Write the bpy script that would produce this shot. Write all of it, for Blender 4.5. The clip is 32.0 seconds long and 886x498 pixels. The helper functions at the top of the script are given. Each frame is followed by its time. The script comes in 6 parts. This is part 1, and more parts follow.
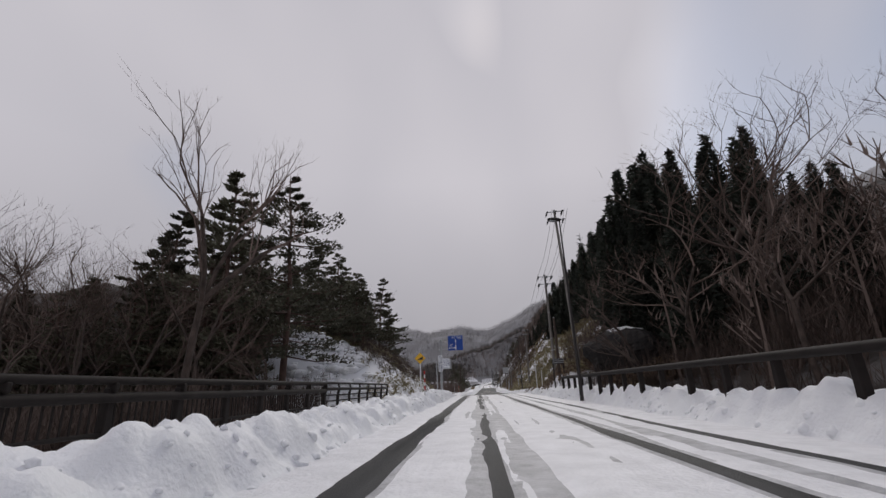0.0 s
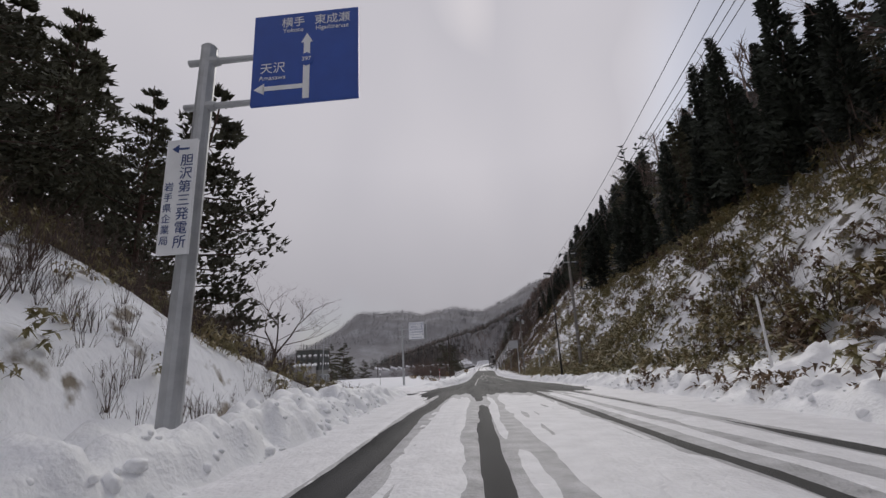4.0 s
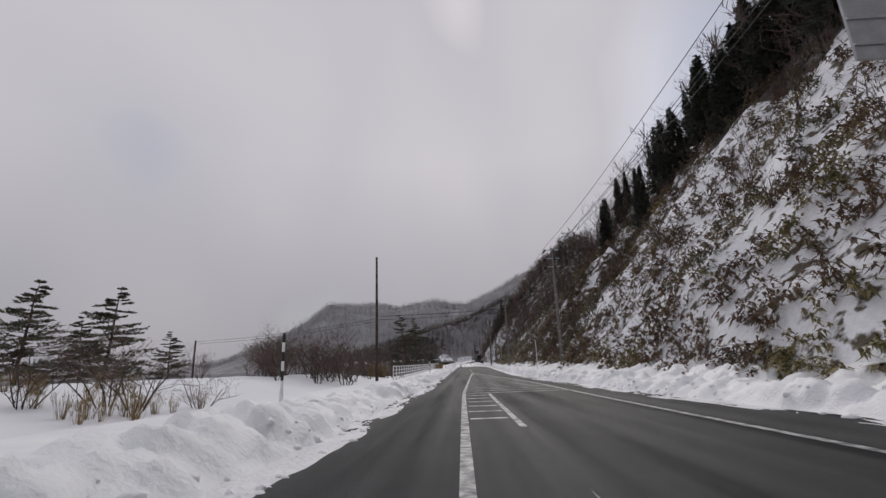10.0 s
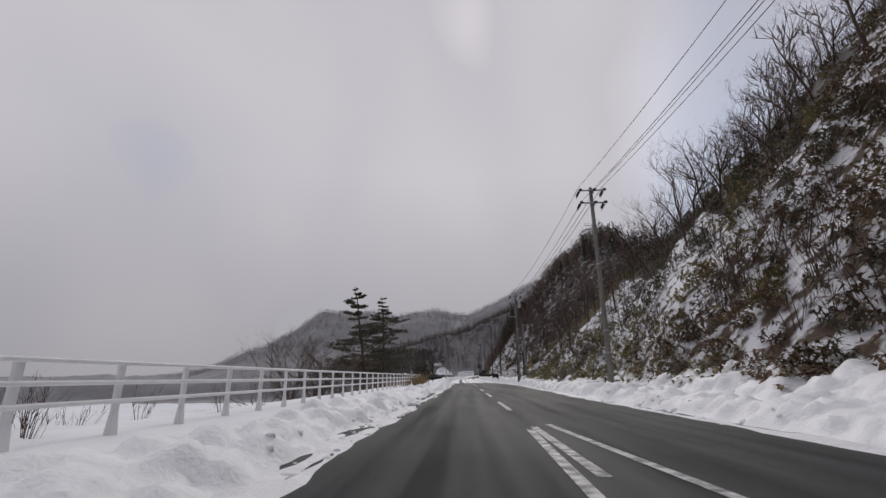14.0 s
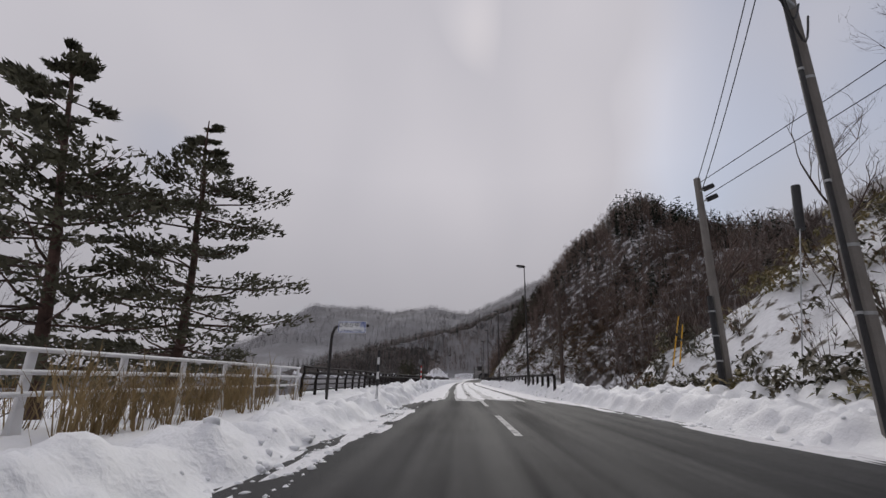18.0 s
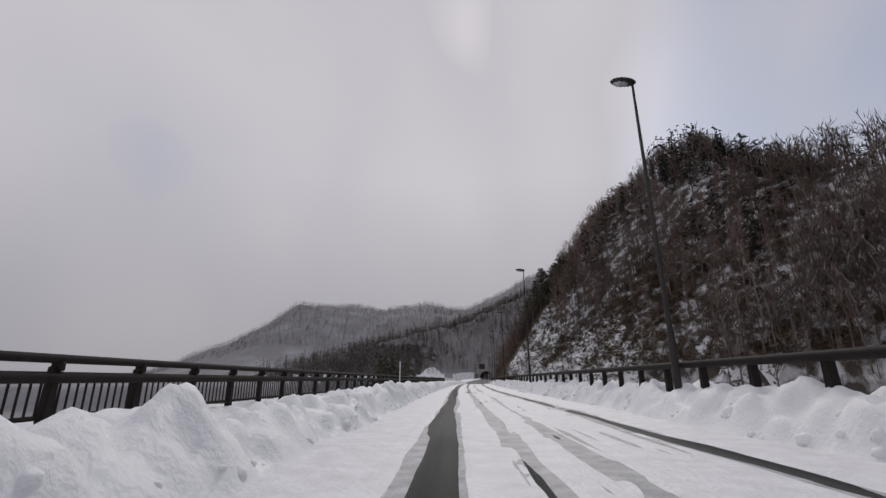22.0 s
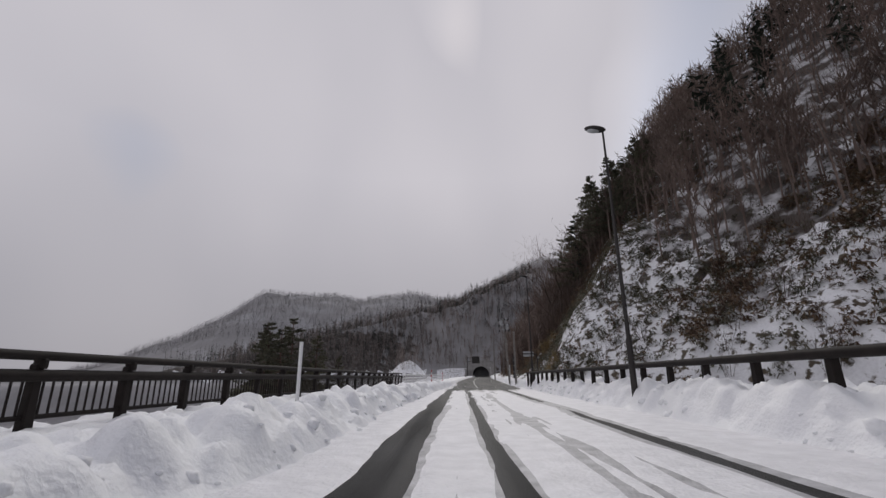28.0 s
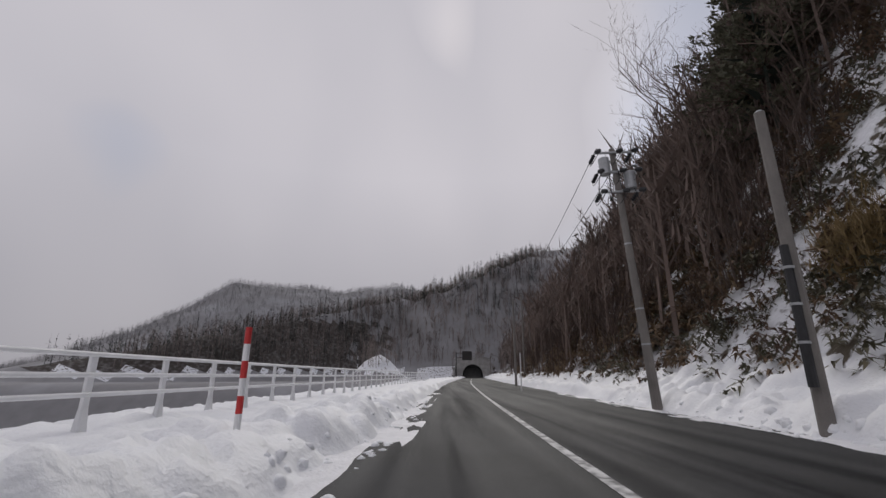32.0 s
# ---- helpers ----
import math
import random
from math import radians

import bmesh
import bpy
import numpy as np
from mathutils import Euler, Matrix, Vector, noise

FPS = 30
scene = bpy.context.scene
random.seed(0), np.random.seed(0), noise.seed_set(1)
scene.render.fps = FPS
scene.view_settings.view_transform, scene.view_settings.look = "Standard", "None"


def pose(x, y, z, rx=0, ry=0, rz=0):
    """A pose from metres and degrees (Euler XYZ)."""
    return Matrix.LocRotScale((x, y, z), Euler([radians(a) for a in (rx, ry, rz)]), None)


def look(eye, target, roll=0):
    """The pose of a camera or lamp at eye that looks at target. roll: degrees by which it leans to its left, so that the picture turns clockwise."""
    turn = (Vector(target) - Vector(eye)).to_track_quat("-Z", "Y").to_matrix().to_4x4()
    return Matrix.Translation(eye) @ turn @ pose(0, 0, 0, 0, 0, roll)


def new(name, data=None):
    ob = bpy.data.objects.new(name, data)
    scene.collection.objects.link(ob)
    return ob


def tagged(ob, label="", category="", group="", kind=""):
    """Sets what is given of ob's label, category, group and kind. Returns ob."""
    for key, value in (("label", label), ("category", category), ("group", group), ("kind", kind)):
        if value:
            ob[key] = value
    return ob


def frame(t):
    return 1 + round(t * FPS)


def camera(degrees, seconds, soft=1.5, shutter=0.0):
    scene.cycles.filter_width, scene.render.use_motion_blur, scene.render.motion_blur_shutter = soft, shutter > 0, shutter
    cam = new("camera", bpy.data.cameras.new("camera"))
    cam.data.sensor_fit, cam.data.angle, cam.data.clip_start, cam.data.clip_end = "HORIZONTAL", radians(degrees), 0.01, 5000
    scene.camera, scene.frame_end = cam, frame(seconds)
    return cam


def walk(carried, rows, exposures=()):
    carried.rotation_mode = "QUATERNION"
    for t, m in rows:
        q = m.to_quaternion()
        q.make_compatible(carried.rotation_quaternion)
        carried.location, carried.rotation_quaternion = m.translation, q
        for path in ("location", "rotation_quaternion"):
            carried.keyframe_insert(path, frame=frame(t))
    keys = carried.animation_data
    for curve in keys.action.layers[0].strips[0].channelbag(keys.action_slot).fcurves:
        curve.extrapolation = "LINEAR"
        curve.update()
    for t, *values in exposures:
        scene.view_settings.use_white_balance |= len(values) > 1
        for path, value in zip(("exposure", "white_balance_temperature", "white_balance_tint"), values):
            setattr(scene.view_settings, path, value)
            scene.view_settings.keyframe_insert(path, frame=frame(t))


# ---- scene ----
cam = camera(89.6, 32.0, soft=1.45)
PATH = [
    (0, pose(0.267, -0.000, 4.548, 106.53, 2.36, 5.40)),
    (0.5, pose(0.131, 6.034, 4.482, 106.50, 2.72, 5.15)),
    (1, pose(0.004, 11.948, 4.410, 106.22, 2.60, 5.00)),
    (1.5, pose(-0.105, 17.576, 4.331, 106.05, 2.17, 4.53)),
    (2, pose(-0.199, 23.114, 4.253, 105.89, 2.32, 4.20)),
    (2.5, pose(-0.284, 28.709, 4.180, 105.56, 3.02, 4.06)),
    (3, pose(-0.368, 34.293, 4.111, 105.35, 3.04, 3.94)),
    (3.5, pose(-0.478, 39.784, 4.037, 105.07, 2.74, 4.08)),
    (4, pose(-0.618, 45.162, 3.952, 104.45, 2.87, 4.77)),
    (4.5, pose(-0.749, 50.614, 3.860, 104.79, 3.72, 5.35)),
    (6.5, pose(-1.221, 77.319, 3.256, 104.00, 2.29, 3.97)),
    (7, pose(-1.335, 84.802, 3.005, 103.94, 0.84, 3.48)),
    (7.5, pose(-1.448, 92.266, 2.750, 103.82, 0.76, 3.22)),
    (8, pose(-1.541, 99.639, 2.509, 103.82, 0.53, 3.05)),
    (8.5, pose(-1.601, 107.172, 2.285, 103.99, 0.63, 2.77)),
    (9, pose(-1.631, 114.810, 2.075, 104.06, 0.27, 2.68)),
    (9.5, pose(-1.621, 122.261, 1.889, 104.10, 0.80, 2.50)),
    (10, pose(-1.589, 129.344, 1.727, 104.15, 2.18, 2.41)),
    (10.5, pose(-1.583, 136.348, 1.590, 104.22, 0.99, 2.35)),
    (11, pose(-1.598, 143.142, 1.465, 104.29, 0.76, 2.49)),
    (11.5, pose(-1.623, 149.678, 1.351, 104.43, 0.77, 2.60)),
    (12, pose(-1.645, 155.956, 1.256, 104.69, 1.04, 2.77)),
    (12.5, pose(-1.659, 162.273, 1.186, 104.96, 1.55, 2.64)),
    (13, pose(-1.674, 168.688, 1.136, 105.31, 1.50, 2.63)),
    (13.5, pose(-1.692, 175.199, 1.101, 105.58, 1.09, 2.55)),
    (14, pose(-1.703, 181.706, 1.079, 105.96, 0.65, 2.45)),
    (14.5, pose(-1.696, 188.047, 1.064, 106.23, 0.33, 2.51)),
    (15, pose(-1.671, 194.227, 1.051, 106.48, 0.29, 2.39)),
    (15.5, pose(-1.635, 200.416, 1.039, 106.16, 0.01, 2.37)),
    (17.5, pose(-1.292, 226.858, 1.015, 106.23, -0.89, 2.06)),
    (18, pose(-1.379, 233.136, 1.037, 106.24, -1.04, 2.17)),
    (18.5, pose(-1.465, 239.397, 1.050, 106.23, -0.82, 2.51)),
    (19, pose(-1.545, 245.790, 1.058, 106.32, -0.51, 2.70)),
    (19.5, pose(-1.621, 252.197, 1.063, 106.22, -0.50, 2.68)),
    (20, pose(-1.699, 258.561, 1.061, 106.33, -0.46, 2.55)),
    (20.5, pose(-1.782, 264.974, 1.056, 106.36, -0.17, 2.55)),
    (21, pose(-1.862, 271.426, 1.050, 106.27, -0.17, 2.33)),
    (21.5, pose(-1.924, 277.814, 1.048, 106.25, -0.06, 2.03)),
    (22, pose(-1.958, 284.086, 1.050, 106.34, 0.32, 1.96)),
    (22.5, pose(-1.977, 290.369, 1.052, 106.36, 0.17, 1.75)),
    (23, pose(-1.979, 296.680, 1.051, 106.30, 0.22, 1.68)),
    (23.5, pose(-1.960, 303.001, 1.049, 106.24, 0.34, 1.57)),
    (24, pose(-1.922, 309.284, 1.049, 106.34, 0.30, 1.45)),
    (24.5, pose(-1.877, 315.575, 1.049, 106.33, 0.32, 1.38)),
    (25, pose(-1.825, 321.896, 1.050, 106.24, 0.14, 1.35)),
    (25.5, pose(-1.765, 328.243, 1.049, 106.18, 0.15, 1.39)),
    (27.5, pose(-1.285, 353.803, 1.043, 106.06, 0.02, 0.55)),
    (28, pose(-1.103, 360.288, 1.051, 106.07, 0.36, 0.44)),
    (28.5, pose(-0.911, 366.795, 1.060, 106.10, 0.46, 0.25)),
    (29, pose(-0.712, 373.321, 1.067, 106.20, 0.59, 0.19)),
    (29.5, pose(-0.510, 379.890, 1.067, 106.20, 0.43, 0.06)),
    (30, pose(-0.299, 386.357, 1.061, 106.27, 0.52, 0.11)),
    (30.5, pose(-0.076, 392.590, 1.050, 106.16, 0.52, -0.06)),
    (31, pose(0.147, 398.791, 1.040, 106.16, 0.79, -0.86)),
    (31.5, pose(0.372, 404.985, 1.035, 106.20, 0.80, -1.07)),
    (32, pose(0.599, 411.189, 1.030, 106.15, -0.27, -1.18)),
]
walk(cam, PATH)

# ---- world and light: bright overcast winter sky ----
world = bpy.data.worlds.new("world")
scene.world = world
world.use_nodes = True
wn, wl = world.node_tree.nodes, world.node_tree.links
wbg = wn["Background"]
SUN_EL, SUN_AZ = radians(38), radians(8)
sky = wn.new("ShaderNodeTexSky")
sky.sky_type, sky.sun_disc, sky.sun_elevation, sky.sun_rotation = "NISHITA", False, SUN_EL, SUN_AZ
sky_dim = wn.new("ShaderNodeVectorMath")
sky_dim.operation = "SCALE"
sky_dim.inputs["Scale"].default_value = 0.9
wl.new(sky.outputs[0], sky_dim.inputs[0])
wtc = wn.new("ShaderNodeTexCoord")
wmap = wn.new("ShaderNodeMapping")
wmap.inputs["Scale"].default_value = (2.6, 1.3, 1.5)
wl.new(wtc.outputs["Generated"], wmap.inputs[0])
wnoise = wn.new("ShaderNodeTexNoise")
wnoise.inputs["Scale"].default_value, wnoise.inputs["Detail"].default_value = 1.3, 1.6
wl.new(wmap.outputs[0], wnoise.inputs[0])
wcol = wn.new("ShaderNodeValToRGB")
wcol.color_ramp.elements[0].position, wcol.color_ramp.elements[0].color = 0.3, (4.97, 4.84, 5.3, 1)
wcol.color_ramp.elements[1].position, wcol.color_ramp.elements[1].color = 0.85, (6.1, 5.85, 6.25, 1)
wl.new(wnoise.outputs[0], wcol.inputs[0])
wmask = wn.new("ShaderNodeMapRange")
wmask.inputs[1].default_value, wmask.inputs[2].default_value = 0.25, 0.5
wmask.inputs[3].default_value, wmask.inputs[4].default_value = 0.4, 1.0
wside = wn.new("ShaderNodeSeparateXYZ")
wl.new(wtc.outputs["Generated"], wside.inputs[0])
wopen = wn.new("ShaderNodeMath")
wopen.operation = "MULTIPLY_ADD"
wopen.inputs[1].default_value = -0.24
wl.new(wside.outputs[0], wopen.inputs[0])
wl.new(wnoise.outputs[0], wopen.inputs[2])
wl.new(wopen.outputs[0], wmask.inputs[0])
wmix = wn.new("ShaderNodeMix")
wmix.data_type = "RGBA"
wl.new(wmask.outputs[0], wmix.inputs[0])
wl.new(sky_dim.outputs[0], wmix.inputs[6])
wl.new(wcol.outputs[0], wmix.inputs[7])
wsep = wn.new("ShaderNodeSeparateXYZ")
wl.new(wtc.outputs["Generated"], wsep.inputs[0])
wgrad = wn.new("ShaderNodeMapRange")
wgrad.inputs[1].default_value, wgrad.inputs[2].default_value = -0.02, 0.42
wgrad.inputs[3].default_value, wgrad.inputs[4].default_value = 0.66, 1.0
wl.new(wsep.outputs[2], wgrad.inputs[0])
wmul = wn.new("ShaderNodeVectorMath")
wmul.operation = "SCALE"
wl.new(wmix.outputs[2], wmul.inputs[0])
wl.new(wgrad.outputs[0], wmul.inputs["Scale"])
wl.new(wmul.outputs[0], wbg.inputs[0])
wbg.inputs[1].default_value = 0.1

sun = new("sun", bpy.data.lights.new("sun", "SUN"))
sun.data.energy, sun.data.angle, sun.data.color = 0.9, radians(25), (1.0, 0.96, 0.9)
sun.matrix_world = look((0, 0, 60), (-60 * math.sin(SUN_AZ) / math.tan(SUN_EL), -60 * math.cos(SUN_AZ) / math.tan(SUN_EL), 0))
scene.view_settings.exposure = 0.0


# ---- materials ----
def mat(name, base, rough=0.6, metal=0.0, vary=0.25, scale=3.0, bump=0.2, bump_scale=25.0, second=None, split=0.5, soft=0.12, spread=None):
    """A procedural surface: base colour with two scales of variation, an optional second colour in patches, fine relief."""
    m = bpy.data.materials.new(name)
    m.use_nodes = True
    n, l = m.node_tree.nodes, m.node_tree.links
    b = n["Principled BSDF"]
    tc = n.new("ShaderNodeTexCoord")
    src = tc.outputs["Object"]
    n1 = n.new("ShaderNodeTexNoise")
    n1.inputs["Scale"].default_value, n1.inputs["Detail"].default_value = scale, 6
    l.new(src, n1.inputs["Vector"])
    n2 = n.new("ShaderNodeTexNoise")
    n2.inputs["Scale"].default_value, n2.inputs["Detail"].default_value = bump_scale, 4
    l.new(src, n2.inputs["Vector"])
    r = n.new("ShaderNodeValToRGB")
    c = Vector(base)
    if second is None:
        lo, hi = c * (1 - vary), c * (1 + vary)
        r.color_ramp.elements[0].position, r.color_ramp.elements[1].position = 0.3, 0.7
    else:
        lo, hi = c, Vector(second)
        r.color_ramp.elements[0].position, r.color_ramp.elements[1].position = split - soft, split + soft
    r.color_ramp.elements[0].color = (*lo, 1)
    r.color_ramp.elements[1].color = (*[min(v, 0.9) for v in hi], 1)
    l.new(n1.outputs[0], r.inputs[0])
    fine = n.new("ShaderNodeMix")
    fine.data_type, fine.blend_type = "RGBA", "MULTIPLY"
    fine.inputs[0].default_value = 1.0
    fr = n.new("ShaderNodeMapRange")
    fr.inputs[3].default_value, fr.inputs[4].default_value = 1 - vary * 0.6, 1 + vary * 0.4
    l.new(n2.outputs[0], fr.inputs[0])
    l.new(r.outputs[0], fine.inputs[6])
    l.new(fr.outputs[0], fine.inputs[7])
    col = fine.outputs[2]
    if spread:
        oi = n.new("ShaderNodeObjectInfo")
        hs = n.new("ShaderNodeHueSaturation")
        mr = n.new("ShaderNodeMapRange")
        mr.inputs[3].default_value, mr.inputs[4].default_value = 1 - spread, 1 + spread
        l.new(oi.outputs["Random"], mr.inputs[0])
        l.new(mr.outputs[0], hs.inputs["Value"])
        l.new(col, hs.inputs["Color"])
        col = hs.outputs[0]
    l.new(col, b.inputs["Base Color"])
    b.inputs["Roughness"].default_value, b.inputs["Metallic"].default_value = rough, metal
    if bump:
        bp = n.new("ShaderNodeBump")
        bp.inputs["Strength"].default_value, bp.inputs["Distance"].default_value = bump, 0.05
        l.new(n2.outputs[0], bp.inputs["Height"])
        l.new(bp.outputs[0], b.inputs["Normal"])
    return m


SNOW = mat("snow", (0.84, 0.85, 0.88), 0.6, vary=0.05, scale=0.8, bump=0.45, bump_scale=14)
SLUSH = mat("grey_slush", (0.42, 0.42, 0.435), 0.55, vary=0.3, scale=3.0, bump=0.6, bump_scale=22)
SNOW_DIRTY = mat("snow_dirty", (0.78, 0.78, 0.80), 0.6, vary=0.09, scale=2.5, bump=0.7, bump_scale=14)
ASPHALT = mat("asphalt", (0.022, 0.0225, 0.0245), 0.62, vary=0.4, scale=0.35, bump=0.35, bump_scale=90)
an, al = ASPHALT.node_tree.nodes, ASPHALT.node_tree.links
amap = an.new("ShaderNodeMapping")
amap.inputs["Scale"].default_value = (1.6, 0.05, 1)
acoord = an.new("ShaderNodeTexCoord")
al.new(acoord.outputs["Object"], amap.inputs[0])
awet = an.new("ShaderNodeTexNoise")
awet.inputs["Scale"].default_value, awet.inputs["Detail"].default_value = 1.0, 5
al.new(amap.outputs[0], awet.inputs["Vector"])
arange = an.new("ShaderNodeMapRange")
arange.inputs[1].default_value, arange.inputs[2].default_value = 0.35, 0.68
arange.inputs[3].default_value, arange.inputs[4].default_value = 0.05, 0.3
al.new(awet.outputs[0], arange.inputs[0])
al.new(arange.outputs[0], an["Principled BSDF"].inputs["Specular IOR Level"])
PAINT = mat("road_paint", (0.55, 0.55, 0.55), 0.6, second=(0.12, 0.12, 0.125), split=0.5, soft=0.12, scale=5, bump=0.15, bump_scale=60)
SLOPE = mat("slope_earth", (0.09, 0.072, 0.05), 0.9, second=(0.82, 0.83, 0.86), split=0.42, soft=0.04, scale=1.5, vary=0.3, bump=1.0, bump_scale=5)
HILL = mat("wooded_hillside", (0.08, 0.066, 0.058), 0.95, second=(0.6, 0.6, 0.62), split=0.54, soft=0.08, scale=0.4, vary=0.35, bump=1.0, bump_scale=2.2)
BROWNSLOPE = mat("brown_slope", (0.1, 0.07, 0.05), 0.95, second=(0.8, 0.81, 0.84), split=0.48, soft=0.05, scale=1.1, vary=0.35, bump=1.0, bump_scale=5)
FLOOR = mat("forest_floor", (0.06, 0.05, 0.044), 0.95, second=(0.2, 0.19, 0.185), split=0.6, soft=0.14, scale=0.7, vary=0.3, bump=1.0, bump_scale=2.2)
SNOWSLOPE = mat("snowy_mound", (0.2, 0.17, 0.13), 0.9, second=(0.83, 0.84, 0.87), split=0.37, soft=0.04, scale=1.1, vary=0.12, bump=1.0, bump_scale=5)
# forest grey raised so the colour holds distance haze besides the snow
FOREST = mat("hazy_snowy_forest", (0.25, 0.245, 0.25), 0.95, second=(0.36, 0.36, 0.375), split=0.6, soft=0.14, scale=0.035, vary=0.35, bump=1.0, bump_scale=0.35)
VALLEY = mat("valley_snow_mist", (0.8, 0.81, 0.84), 0.7, vary=0.06, scale=0.02, bump=0.3, bump_scale=0.5)
RAIL = mat("brown_paint", (0.018, 0.014, 0.0125), 0.75, vary=0.25, scale=4, bump=0.1, bump_scale=60)
RAIL.node_tree.nodes["Principled BSDF"].inputs["Specular IOR Level"].default_value = 0.2
LAMPPAINT = mat("dark_pole_paint", (0.024, 0.02, 0.019), 0.65, vary=0.25, scale=3, bump=0.1, bump_scale=50)
FENCE = mat("white_paint", (0.74, 0.74, 0.75), 0.5, vary=0.08, scale=3, bump=0.1, bump_scale=60)
CONCRETE = mat("pole_concrete", (0.2, 0.185, 0.17), 0.85, vary=0.2, scale=1.5, bump=0.3, bump_scale=40)
WALLCON = mat("wall_concrete", (0.33, 0.32, 0.31), 0.85, vary=0.25, scale=0.6, bump=0.3, bump_scale=20)
GALV = mat("galvanised_steel", (0.42, 0.43, 0.44), 0.5, 0.5, vary=0.15, scale=4, bump=0.1, bump_scale=80)
BLACK = mat("black_rubber", (0.02, 0.02, 0.022), 0.5, vary=0.3, scale=5, bump=0.1)
SIGNBLUE = mat("sign_blue", (0.006, 0.06, 0.34), 0.4, vary=0.08, scale=3, bump=0.02)
SIGNWHITE = mat("sign_white", (0.78, 0.79, 0.8), 0.45, vary=0.06, scale=3, bump=0.02)
SIGNGREY = mat("sign_back_grey", (0.4, 0.41, 0.42), 0.5, 0.3, vary=0.15, scale=3, bump=0.05)
YELLOW = mat("sign_yellow", (0.75, 0.42, 0.02), 0.45, vary=0.08, scale=3, bump=0.02)
RED = mat("reflective_red", (0.5, 0.03, 0.03), 0.45, vary=0.1, scale=4, bump=0.02)
INK = mat("sign_ink", (0.02, 0.05, 0.18), 0.5, vary=0.1, scale=4, bump=0.0)
PINEBARK = mat("pine_bark", (0.1, 0.06, 0.048), 0.95, vary=0.45, scale=3, bump=0.8, bump_scale=20)
BARK = mat("bark", (0.075, 0.055, 0.045), 0.95, vary=0.45, scale=3, bump=0.8, bump_scale=20)
TWIG = mat("bare_twigs", (0.12, 0.085, 0.07), 0.95, vary=0.3, scale=2, bump=0.0, spread=0.3)
NEEDLE = mat("pine_needles", (0.085, 0.082, 0.052), 0.85, vary=0.4, scale=1.2, bump=0.0, spread=0.3)
CEDAR = mat("cedar_needles", (0.028, 0.034, 0.024), 0.85, vary=0.4, scale=1.0, bump=0.0, spread=0.3)
BAMBOO = mat("bamboo_grass", (0.18, 0.158, 0.064), 0.6, second=(0.31, 0.235, 0.115), split=0.55, soft=0.15, scale=1.1, vary=0.3, bump=0.0)
DARKBAMBOO = mat("dark_bamboo_leaves", (0.075, 0.072, 0.042), 0.6, second=(0.15, 0.125, 0.075), split=0.55, soft=0.15, scale=1.1, vary=0.3, bump=0.0)
SCRUB = mat("brown_scrub", (0.115, 0.073, 0.05), 0.9, second=(0.21, 0.145, 0.085), split=0.52, soft=0.12, scale=0.9, vary=0.35, bump=0.0)
PALEWOOD = mat("pale_dead_wood", (0.42, 0.36, 0.3), 0.85, vary=0.3, scale=3, bump=0.5, bump_scale=18)
# near black: the shade of the hollow under the overhang is in this colour
ROCK = mat("hollow_shade_rock", (0.022, 0.019, 0.018), 0.9, vary=0.5, scale=1.2, bump=1.0, bump_scale=4)
STRAW = mat("dry_grass", (0.24, 0.17, 0.08), 0.9, vary=0.3, scale=2, bump=0.0)
BLOCK = mat("building_grey", (0.24, 0.235, 0.22), 0.85, vary=0.15, scale=1, bump=0.2, bump_scale=15)
DARKSTEEL = mat("dark_equipment", (0.06, 0.065, 0.06), 0.5, 0.2, vary=0.3, scale=2, bump=0.1)
TUNNELIN = mat("tunnel_lining", (0.12, 0.12, 0.12), 0.9, vary=0.2, scale=0.5, bump=0.2)


# ---- small tools ----
def interp(knots):
    ks, vs = np.array(knots, float).T
    dense = np.linspace(ks[0], ks[-1], 600)
    raw = np.interp(dense, ks, vs)
    w = 15
    pad = np.concatenate([raw[0] + (np.arange(-w, 0)) * (raw[1] - raw[0]), raw, raw[-1] + np.arange(1, w + 1) * (raw[-1] - raw[-2])])
    sm = np.convolve(pad, np.ones(2 * w + 1) / (2 * w + 1), "valid")
    return lambda y: np.interp(y, dense, sm)


def hash2(i, j, seed):
    h = (i.astype(np.int64) * 374761393 + j.astype(np.int64) * 668265263 + seed * 974711) & 0x7FFFFFFF
    h = ((h ^ (h >> 13)) * 1274126177) & 0x7FFFFFFF
    return ((h ^ (h >> 16)) & 0xFFFF) / 65535.0


def vnoise(x, y, seed=0):
    x, y = np.broadcast_arrays(np.asarray(x, float), np.asarray(y, float))
    i, j = np.floor(x), np.floor(y)
    fx, fy = x - i, y - j
    fx, fy = fx * fx * (3 - 2 * fx), fy * fy * (3 - 2 * fy)
    a, b = hash2(i, j, seed), hash2(i + 1, j, seed)
    c, d = hash2(i, j + 1, seed), hash2(i + 1, j + 1, seed)
    return (a * (1 - fx) + b * fx) * (1 - fy) + (c * (1 - fx) + d * fx) * fy


def fbm(x, y, seed=0, octaves=4):
    total, amp, norm = 0.0, 1.0, 0.0
    for o in range(octaves):
        total = total + amp * vnoise(np.asarray(x) * 2**o, np.asarray(y) * 2**o, seed + 17 * o)
        norm += amp
        amp *= 0.5
    return total / norm


def step(a, b, v):
    k = np.clip((np.asarray(v, float) - a) / (b - a), 0, 1)
    return k * k * (3 - 2 * k)


